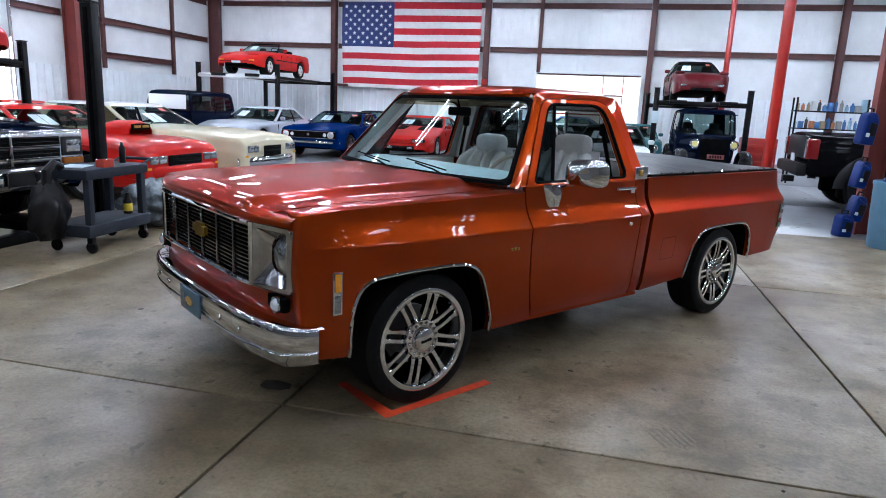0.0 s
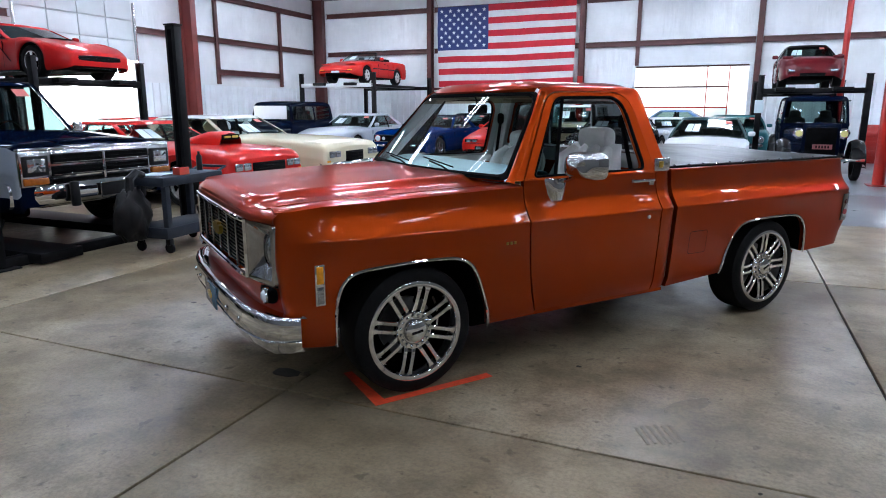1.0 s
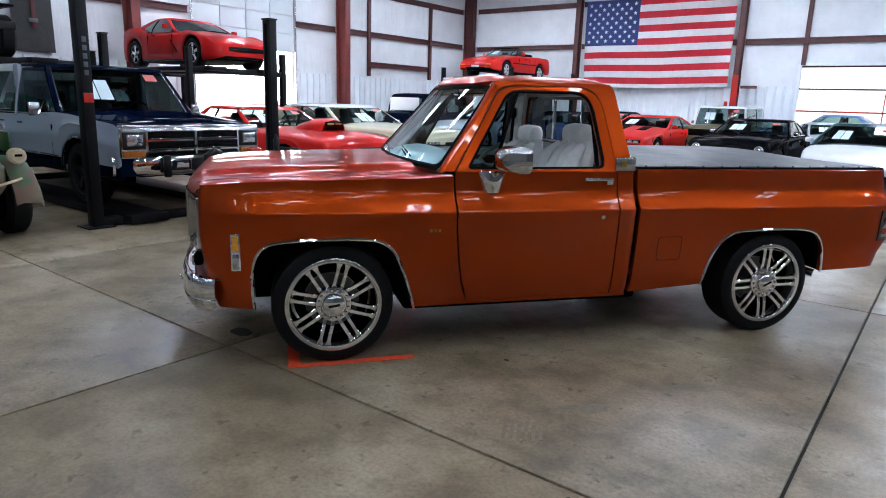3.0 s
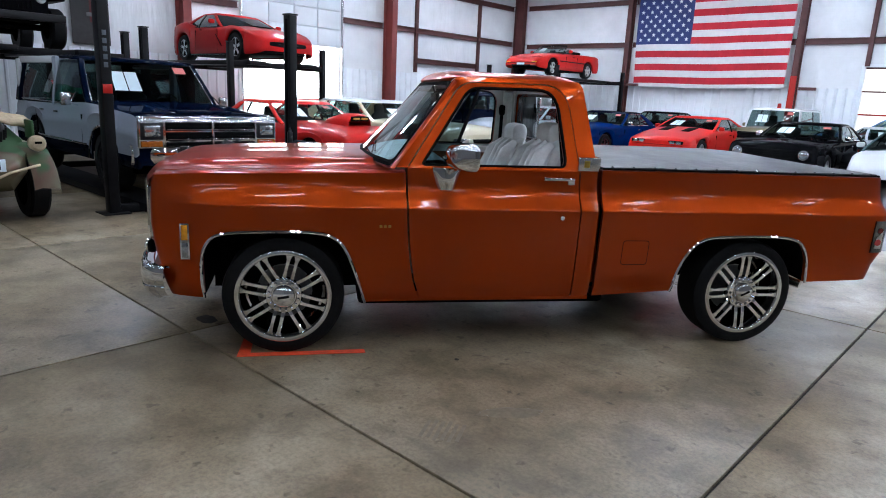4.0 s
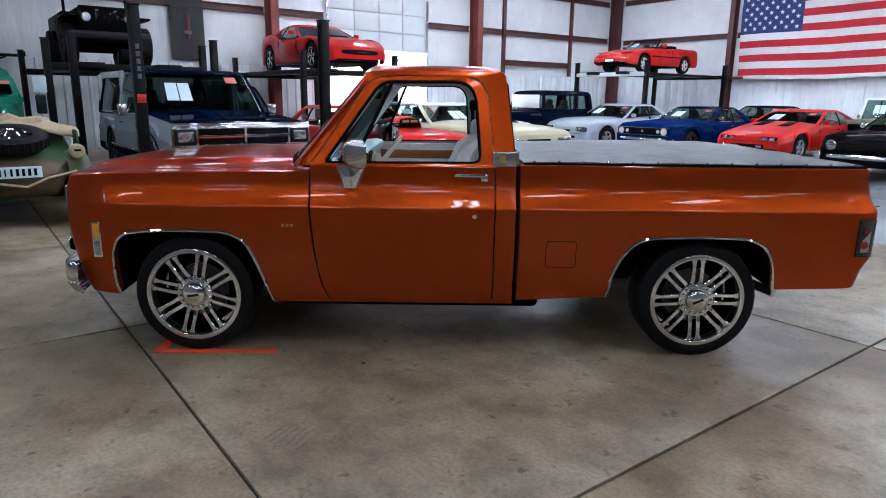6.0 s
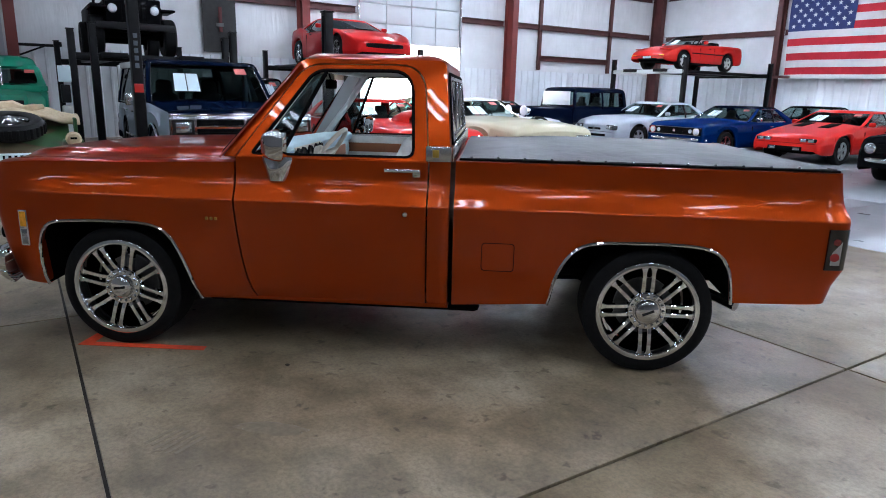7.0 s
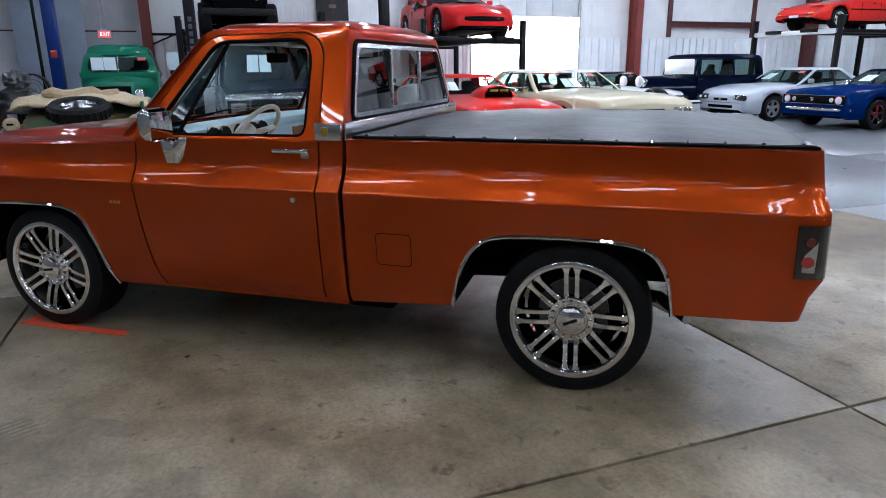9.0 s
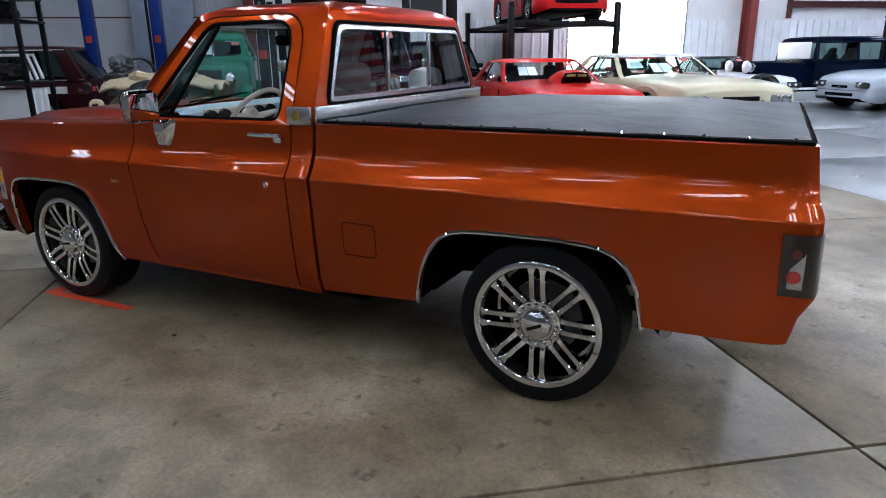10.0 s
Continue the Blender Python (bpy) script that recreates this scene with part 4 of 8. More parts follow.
# interior
M_CARPET = mat("dark cab carpet", (0.05, 0.045, 0.04), rough=0.9, noise_amt=0.3, noise_scale=30)
M_TRIM_BROWN = mat("brown door trim", (0.28, 0.10, 0.04), rough=0.5, noise_amt=0.1)
part("cab_floor", Geo().box((1.15, 0, 0.42), (1.36, 1.80, 0.03)), M_CARPET, truck)
part("firewall", Geo().box((0.50, 0, 0.72), (0.02, 1.76, 0.66)), M_BLACK, truck)
part("headliner", Geo().box((1.38, 0, 1.605), (0.72, 1.30, 0.012), 0.004), M_HEADLINER, truck)
part("dashboard", Geo().grid([[(x + 0.13 * (y / 0.86) ** 2 * max(0.0, 1 - (x - 0.5) / 0.4), y, z - 0.012 * abs(y / 0.86) ** 4) for y in np.linspace(-0.86, 0.86, 17)] for x, z in ((0.515, 1.108), (0.60, 1.130), (0.74, 1.150), (0.86, 1.158), (0.915, 1.152), (0.935, 1.135), (0.93, 1.10), (0.905, 1.08), (0.91, 1.02), (0.87, 0.90), (0.86, 0.74))]), M_DASH, truck, "pale padded dashboard, blue put in for the windscreen reflection", angle=50)
part("gauge_panel", Geo().box((0.932, -0.42, 1.075), (0.02, 0.56, 0.125), 0.02), M_CREAM_PLASTIC, truck)
for y in (-0.66, -0.56, -0.42, -0.28, -0.18):
    part("gauge", Geo().lathe([(0, 0.014), (0.045, 0.014), (0.052, 0.02), (0.056, 0.0)], 16, (0.936, y, 1.08), "x"), M_BLACKGLOSS, truck)
sw = Geo()
rim_at = lambda a, q=1.0: (1.045 + 0.115 * q * math.sin(a), -0.42 + 0.195 * q * math.cos(a), 1.082 + 0.150 * q * math.sin(a))
sw.tube([rim_at(2 * math.pi * k / 32) for k in range(32)], 0.014, 8, True)
for a in (0.15, math.pi - 0.15, -math.pi / 2 - 0.25, -math.pi / 2 + 0.25):
    sw.tube([(1.01, -0.42, 1.072), rim_at(a, 0.5), rim_at(a)], [0.022, 0.017, 0.012], 8)
sw.lathe([(0, 0.04), (0.05, 0.034), (0.065, 0.012), (0.055, -0.02)], 18, (1.0, -0.42, 1.072), "x")
part("steering_wheel", sw, M_CREAM_PLASTIC, truck, "cream plastic steering wheel")
for s in (-1, 1):
    y = s * 0.42
    part("seat_cushion", Geo().box((1.30, y, 0.78), (0.52, 0.60, 0.20), 0.07), M_SEAT, truck, "light grey leather seat cushion")
    lower = pose(0, 0, -0.045) if s > 0 else None
    sb = Geo()
    sb.grid([[(1.605 + 0.13 * (z - 0.85) / 0.5 + dx * math.cos(a) * (0.9 if z < 1.2 else 0.8), y + (0.28 - 0.05 * sstep(1.0, 1.26, z)) * math.copysign(abs(math.sin(a)) ** 0.6, math.sin(a)), z) for a in (2 * math.pi * k / 20 for k in range(20))] for z, dx in ((0.80, 0.08), (0.95, 0.085), (1.10, 0.08), (1.20, 0.07), (1.25, 0.05), (1.268, 0.01))], close=True)
    part("seat_back", sb, M_SEAT, truck, "light grey leather seat back", pose_=lower)
    for ey in (-0.19, 0.19):
        part("seat_bolster", Geo().tube([(1.500, y + ey * 1.1, 0.86), (1.530, y + ey * 1.1, 1.02), (1.590, y + ey, 1.16), (1.660, y + ey * 0.86, 1.235)], [0.055, 0.06, 0.055, 0.03], 10), M_SEAT, truck, pose_=lower)
    for ey in (-0.06, 0.06):
        part("seat_pleat", Geo().tube([(1.515, y + ey, 0.88), (1.545, y + ey, 1.04), (1.600, y + ey, 1.18), (1.660, y + ey, 1.25)], [0.04, 0.045, 0.04, 0.02], 10), M_SEAT, truck, pose_=lower)
    hr = [[(1.705 + 0.062 * k * math.copysign(abs(math.cos(a)) ** 0.8, math.cos(a)) - 0.01 * math.cos(6 * v), y + 0.145 * v, 1.300 + 0.078 * k * math.copysign(abs(math.sin(a)) ** 0.75, math.sin(a))) for a in (2 * math.pi * q / 16 for q in range(16))] for v, k in ((-1, 0.15), (-0.97, 0.6), (-0.88, 0.86), (-0.6, 0.98), (-0.3, 1.0), (0, 1.0), (0.3, 1.0), (0.6, 0.98), (0.88, 0.86), (0.97, 0.6), (1, 0.15))]
    part("headrest", Geo().grid(hr, close=True).add(hr[0], [tuple(range(16))]).add(hr[-1], [tuple(range(16))]), M_SEAT, truck, "light grey leather headrest", pose_=lower)
    part("headrest_post", Geo().tube([(1.68, y - 0.06, 1.24), (1.69, y - 0.06, 1.30)], 0.008, 6).tube([(1.68, y + 0.06, 1.24), (1.69, y + 0.06, 1.30)], 0.008, 6), M_CHROME, truck, pose_=lower)
    part("door_card", Geo().box((1.20, s * 0.895, 0.79), (1.0, 0.03, 0.64), 0.01), M_SEAT, truck, "light door trim panel")
    part("door_card_band", Geo().box((1.20, s * 0.878, 1.02), (0.98, 0.012, 0.07), 0.004), M_TRIM_BROWN, truck, "brown door trim band")
    part("armrest", Geo().box((1.28, s * 0.85, 0.93), (0.36, 0.07, 0.05), 0.02), M_SEAT, truck)
for s in (-1, 1):
    part("seat_belt", Geo().box((1.66, s * 0.70, 1.42), (0.05, 0.05, 0.09), 0.02).tube([(1.66, s * 0.70, 1.40), (1.68, s * 0.80, 1.05), (1.70, s * 0.86, 0.80)], 0.014, 6), M_BLACK, truck, "black seat belt")
part("centre_console", Geo().box((1.32, 0, 0.80), (0.5, 0.22, 0.26), 0.04), M_SEAT, truck)
part("rear_mirror", Geo().box((0.98, 0, 1.50), (0.03, 0.22, 0.06), 0.014).tube([(0.98, 0, 1.52), (0.96, 0, 1.585)], 0.006, 5), M_BLACK, truck)
for s in (-1, 1):
    part("sun_visor", Geo().box((1.03, s * 0.36, 1.575), (0.14, 0.50, 0.016), 0.006), M_HEADLINER, truck)

for s in (-1, 1):
    part("pillar_trim", Geo().tube([(0.72, s * 0.87, 1.12), (0.92, s * 0.79, 1.36), (1.08, s * 0.675, 1.575)], 0.024, 8), M_SEAT, truck, "light grey inner windscreen post trim")
    part("pillar_trim", Geo().tube([(1.735, s * 0.86, 1.12), (1.725, s * 0.78, 1.36), (1.69, s * 0.655, 1.58)], 0.04, 8), M_SEAT, truck)
part("header_trim", Geo().tube([(1.04, -0.66, 1.585), (0.985, 0, 1.60), (1.04, 0.66, 1.585)], 0.03, 8), M_SEAT, truck)
part("glove_box", Geo().box((0.915, 0.46, 1.00), (0.012, 0.44, 0.12), 0.006), M_TRIM_BROWN, truck, "brown glove box trim")

# door hardware
for s in (-1, 1):
    h = Geo().box((1.590, s * 0.982, 1.062), (0.19, 0.016, 0.020), 0.006).box((1.665, s * 0.972, 1.050), (0.045, 0.02, 0.045), 0.01).box((1.505, s * 0.972, 1.062), (0.024, 0.02, 0.024), 0.006)
    part("door_handle", h, M_CHROME, truck, "chrome door handle")
    part("door_lock", Geo().lathe([(0, -0.008), (0.013, -0.007), (0.016, 0.0), (0.016, 0.02)], 14, (1.612, s * 1.021, 0.838), "y"), M_CHROME, truck)
    mb = Geo().grid([[(0.912 + v * lerp(z, [0.968, 0.985, 1.10, 1.112], [0.048, 0.058, 0.088, 0.082]), s * (0.945 + 0.052 * (1 - abs(v) ** 2.6) * lerp(z, [0.968, 0.985, 1.05, 1.112], [0.35, 0.8, 1.0, 0.75])), z) for v in np.linspace(-1, 1, 13)] for z in (0.968, 0.975, 0.985, 1.01, 1.04, 1.07, 1.09, 1.105, 1.112)])
    mir = part("door_mirror", mb, M_CHROME, truck, "chrome door mirror on a tapered bracket")
    part("mirror_arm", Geo().tube([(0.93, s * 0.975, 1.09), (0.945, s * 1.06, 1.12), (0.955, s * 1.11, 1.16)], 0.012, 8), M_CHROME, mir)
    hd = Geo()
    hd.grid([[(0.955 + ox + 0.052 * sx * math.cos(a) * 0.8, s * (1.135 + 0.108 * sx * math.copysign(abs(math.cos(a)) ** 0.4, math.cos(a))), 1.190 + 0.078 * sx * math.copysign(abs(math.sin(a)) ** 0.45, math.sin(a))) for a in (2 * math.pi * k / 24 for k in range(24))] for ox, sx in ((-0.062, 0.05), (-0.058, 0.45), (-0.04, 0.75), (0.0, 0.95), (0.03, 1.0), (0.042, 0.99), (0.040, 0.93))], close=True)
    part("mirror_head", hd, M_CHROME, mir, "rounded chrome mirror shell", angle=60)
    part("mirror_glass", Geo().box((0.992, s * 1.135, 1.185), (0.006, 0.185, 0.125), 0.002), mat("mirror glass", (0.8, 0.82, 0.84), rough=0.02, metal=1.0), mir)
    for kx in (0.535, 0.56, 0.585):
        part("fender_script", Geo().box((kx, s * (yside(0.775) + 0.002), 0.775), (0.016, 0.006, 0.016), 0.002), M_GOLD, truck)
# fuel door on the driver's side
fo = rounded([(2.02, 0.545), (2.195, 0.545), (2.195, 0.702), (2.02, 0.702)], [0.022] * 4, 4)
fi = rounded([(2.024, 0.549), (2.191, 0.549), (2.191, 0.698), (2.024, 0.698)], [0.02] * 4, 4)
part("fuel_door_gap", Geo().grid([[(x, -(yside(z) + 0.0012), z) for x, z in fo], [(x, -(yside(z) + 0.0012), z) for x, z in fi]], close=True), M_BLACK, truck)
part("fuel_door", Geo().add([(x, -(yside(z) + 0.0016), z) for x, z in fi], [tuple(range(len(fi)))]), M_ORANGE, truck, smooth=False)

# bed, cover and tail
part("bed_front", Geo().box((1.878, 0, 0.76), (0.02, 1.84, 0.70)), M_ORANGE, truck)
part("tailgate", Geo().grid([[(lerp(z, TAIL_Z, TAIL_X) + 0.0, y, z) for y in (-0.90, -0.5, 0, 0.5, 0.90)] for z in (0.45, 0.50, 0.55, 0.60, 0.90, 0.95, 1.10, 1.118)]), M_ORANGE, truck)
part("bed_floor", Geo().box((2.86, 0, 0.60), (1.94, 1.10, 0.03)), M_BLACK, truck)
cv = Geo()
CX = [1.885, 1.89, 1.91, 1.93] + [1.93 + k * 0.05 for k in range(1, 28)] + [3.33, 3.36, 3.41, 3.46, 3.51, 3.56, 3.61, 3.66, 3.71, 3.76, 3.80, 3.815, 3.822]
CY = [-1, -0.985, -0.96] + [k * 0.06 for k in range(-15, 16)] + [0.96, 0.985, 1]
crow = []
for x in CX:
    row = []
    for v in CY:
        e = min(1, (1 - abs(v)) / 0.015) if abs(v) > 0.985 else 1
        ex = min(1, max(0, (x - 1.885) / 0.005)) * min(1, max(0, (3.822 - x) / 0.007))
        dome = 0.062 * (1 - v * v) * min(1, (x - 1.885) / 0.55) * min(1, (3.83 - x) / 0.50) if x > 1.885 else 0
        z = 1.108 + 0.026 * e * ex + dome + 0.005 * noise.noise((x * 3, v * 2, 1)) + 0.0025 * noise.noise((x * 9, v * 5, 4))
        row.append((x, v * 0.915, z))
    crow.append(row)
cv.grid(crow)
cover = part("bed_cover", cv, M_VINYL, truck, "black vinyl snap-on bed cover, slightly domed", angle=50)
for s in (-1, 1):
    part("cover_rail", Geo().box((2.855, s * 0.915, 1.124), (1.94, 0.016, 0.018), 0.005), M_BLACK, cover)
    for k in range(14):
        part("snap", Geo().lathe([(0, 0.008), (0.006, 0.007), (0.009, 0.0)], 8, (1.95 + k * 0.14, s * 0.90, 1.134), "z"), M_CHROME, cover)
part("rear_cover_rail", Geo().box((3.822, 0, 1.122), (0.016, 1.83, 0.018), 0.005), M_BLACK, cover)
M_TAILRED = mat("red lamp disc", (0.32, 0.022, 0.020), rough=0.3, coat=0.6)
M_LAMPPLATE = mat("dull silver lamp plate", (0.38, 0.37, 0.35), rough=0.4, metal=0.5, noise_amt=0.2, noise_scale=40)
M_SMOKED = mat("dark smoked lens", (0.012, 0.009, 0.010), rough=0.1, coat=1.0, noise_amt=0.3, noise_scale=40)
for s in (-1, 1):
    tl = Geo()
    def tail_y(x, z, o):
        return s * (yside(z) * bed_plan(x) + o)
    za, zb_ = 0.63, 0.845
    tl.grid([[(lerp(z, TAIL_Z, TAIL_X) - d + 0.004, tail_y(3.86 - d, z, o), z) for z in (za, za + 0.006, 0.70, 0.78, zb_ - 0.006, zb_)] for d, o in ((0.122, -0.006), (0.118, 0.008), (0.05, 0.010), (0.02, 0.010), (0.004, 0.006))] + [[(lerp(z, TAIL_Z, TAIL_X) + 0.012, s * 0.90, z) for z in (za, za + 0.006, 0.70, 0.78, zb_ - 0.006, zb_)]])
    lamp = part("tail_lamp", tl, M_SMOKED, truck, "smoked wraparound tail lamp")
    part("lamp_plate", Geo().box((3.822, tail_y(3.82, 0.735, 0.012), 0.738), (0.046, 0.008, 0.160), 0.003), M_LAMPPLATE, lamp, "dull silver lamp plate")
    for z, q in ((0.700, 1.0), (0.780, 0.8)):
        part("reflector", Geo().lathe([(0, 0.004 * s), (0.021 * q, 0.003 * s), (0.025 * q, -0.004 * s)], 18, (3.816, tail_y(3.82, z, 0.018), z), "y"), M_TAILRED if q == 1.0 else M_REDLENS, lamp)
    part("outer_lens", Geo().box((3.862, tail_y(3.86, 0.76, 0.006), 0.76), (0.022, 0.010, 0.12), 0.003), M_REDLENS, lamp)
    part("lamp_screw", Geo().lathe([(0, 0.003 * s), (0.006, 0.0)], 8, (3.838, tail_y(3.82, 0.69, 0.017), 0.69), "y"), M_CHROME, lamp)

# chassis
M_BRAKE = mat("dark brake steel", (0.10, 0.10, 0.10), rough=0.4, metal=0.8, noise_amt=0.2, noise_scale=20)
ch = Geo()
for s in (-1, 1):
    ch.box((1.6, s * 0.42, 0.46), (4.3, 0.07, 0.13), 0.01)
# The wide low boxes are added to block light passing under the truck.
ch.box((1.3, 0, 0.40), (1.2, 0.9, 0.14), 0.03).box((1.22, 0, 0.315), (1.6, 1.62, 0.15), 0.03).box((1.35, 0, 0.25), (1.7, 0.9, 0.10), 0.03).box((2.35, 0.62, 0.40), (0.7, 0.30, 0.24), 0.04).box((0.0, 0, 0.62), (1.0, 0.8, 0.5), 0.05).box((3.45, 0, 0.5), (0.5, 0.9, 0.16), 0.04)
ch.tube([(AX_R, -0.8, HUBZ), (AX_R, 0.8, HUBZ)], 0.05, 10).tube([(AX_F, -0.8, HUBZ), (AX_F, 0.8, HUBZ)], 0.04, 10)
ch.lathe([(0.0, -0.16), (0.12, -0.12), (0.15, 0.0), (0.12, 0.12), (0.0, 0.16)], 16, (AX_R, 0, HUBZ))
for s in (-1, 1):
    ch.box((2.75, s * 0.62, 0.47), (0.9, 0.06, 0.05), 0.01).tube([(3.1, s * 0.55, 0.36), (3.28, s * 0.55, 0.62)], 0.03, 8)
part("chassis", ch, M_BLACK, truck, "black chassis and axles, with low boxes added to block light")
part("tailpipe", Geo().tube([(3.0, -0.6, 0.40), (3.3, -0.70, 0.40), (3.42, -0.86, 0.37)], 0.03, 10), M_CHROME_SAT, truck)


# wheels: tyre, rim with eight pairs of spokes
def chrome_wheel(parent, m):
    w = part("wheel", Geo().lathe([(RR - 0.012, 0.11), (RR, 0.118), (RR + 0.02, 0.122), (RT - 0.02, 0.118), (RT - 0.005, 0.105), (RT, 0.08), (RT, -0.08), (RT - 0.005, -0.105), (RT - 0.03, -0.12), (RR, -0.118)], 56), M_RUBBER, parent, "low profile black tyre on a chrome rim")
    w.matrix_basis = m
    part("rim", Geo().lathe([(RR + 0.004, 0.112), (RR + 0.002, 0.124), (RR - 0.004, 0.127), (RR - 0.022, 0.127), (RR - 0.026, 0.122), (RR - 0.029, 0.106), (RR - 0.034, 0.085), (RR - 0.036, 0.03), (RR - 0.05, -0.10)], 64), M_CHROME, w, "deep chrome rim lip")
    sp = Geo()
    for k in range(8):
        a = 2 * math.pi * k / 8 + math.pi / 8
        ca, sa = math.cos(a), math.sin(a)
        for d in (-1, 1):
            rows = []
            for r, hw, yf in ((0.085, 0.0135, 0.094), (0.105, 0.0122, 0.100), (0.13, 0.0112, 0.106), (0.18, 0.0108, 0.111), (0.215, 0.0112, 0.113), (0.232, 0.0150, 0.113), (RR - 0.024, 0.0235, 0.111)):
                c0 = d * (0.0235 + max(0, r - 0.215) * 0.05)
                row = []
                for t, yy in ((-hw, yf - 0.030), (-hw, yf - 0.003), (-hw * 0.75, yf), (hw * 0.75, yf), (hw, yf - 0.003), (hw, yf - 0.030)):
                    u = c0 + t
                    row.append((r * ca - u * sa, yy, r * sa + u * ca))
                rows.append(row)
            sp.grid(rows, close=True)
    part("spokes", sp, M_CHROME, w, "eight pairs of chrome spokes", angle=25)
    part("hub", Geo().lathe([(0.108, 0.07), (0.108, 0.096), (0.100, 0.108), (0.075, 0.112), (0.070, 0.106), (0.066, 0.106), (0.060, 0.128), (0.045, 0.138), (0.0, 0.142)], 32), M_CHROME, w)
    for k in range(16):
        a = 2 * math.pi * k / 16
        part("lug_nut", Geo().lathe([(0.0, 0.124), (0.007, 0.122), (0.0095, 0.112), (0.0095, 0.10)], 8, (0.086 * math.cos(a), 0, 0.086 * math.sin(a))), M_CHROME, w)
    part("cap_bar", Geo().box((0, 0.142, 0), (0.066, 0.004, 0.014), 0.002, ), M_BLACKGLOSS, w)
    part("brake_disc", Geo().lathe([(0.0, 0.0), (0.16, 0.0), (0.16, -0.02), (0.05, -0.02)], 28), M_BRAKE, w)
    part("wheel_back", Geo().lathe([(0.0, -0.05), (RR - 0.05, -0.05)], 28), M_BLACK, w)
    return w


w0 = None
for x in (AX_F, AX_R):
    for s in (-1, 1):
        m = pose(x, s * 0.845, HUBZ, 0, 0, 180 if s < 0 else 0) @ pose(0, 0, 0, 0, 24 if x > 1 else 8.5, 0)
        if w0 is None:
            w0 = chrome_wheel(truck, m)
        else:
            w1 = copy_thing(w0, m)


# ---- other vehicles ----
def car_wheel(parent, m, r, w, rim, rr=0.66):
    t = part("wheel", Geo().lathe([(r * rr, w / 2 - 0.02), (r * (rr + 0.04), w / 2), (r * 0.93, w / 2), (r, w * 0.36), (r, -w * 0.36), (r * 0.93, -w / 2), (r * rr, -w / 2)], 28), M_RUBBER, parent)
    t.matrix_basis = m
    g = Geo().lathe([(r * rr, w / 2 - 0.018), (r * (rr - 0.05), w / 2 - 0.02), (r * (rr - 0.08), w / 2 - 0.06)], 28)
    for k in range(5):
        a = 2 * math.pi * k / 5 + 0.3
        ca, sa = math.cos(a), math.sin(a)
        rows = []
        for q, hw in ((0.05, 0.035), (0.5, 0.03), (1.0, 0.045)):
            R = r * (rr - 0.05) * q
            rows.append([(R * ca - u * sa, yy, R * sa + u * ca) for u, yy in ((-hw, w / 2 - 0.06), (-hw, w / 2 - 0.03), (hw, w / 2 - 0.03), (hw, w / 2 - 0.06))])
        g.grid(rows, close=True)
    g.lathe([(0.0, w / 2 - 0.01), (0.04, w / 2 - 0.012), (0.05, w / 2 - 0.05)], 14)
    g.lathe([(r * 0.24, w / 2 - 0.075), (r * 0.25, w / 2 - 0.05), (r * 0.22, w / 2 - 0.045)], 20)
    part("rim", g, rim, t)
    part("wheel_back", Geo().lathe([(0.0, w / 2 - 0.10), (r * rr, w / 2 - 0.10)], 20), M_BLACK, t)
    return t


M_PANE = glass_mat("car window glass", (0.72, 0.90, 0.88), 0.60)
M_DARKCLOTH = mat("dark interior cloth", (0.018, 0.018, 0.020), rough=0.7, noise_amt=0.3, noise_scale=15)
M_BRIGHTLENS = mat("bright glass lens", (0.80, 0.84, 0.88), rough=0.16, metal=0.35, noise_amt=0.15, noise_scale=50)
M_DARKLENS = mat("smoked lamp lens", (0.03, 0.032, 0.035), rough=0.05, coat=1.0, noise_amt=0.3, noise_scale=30)


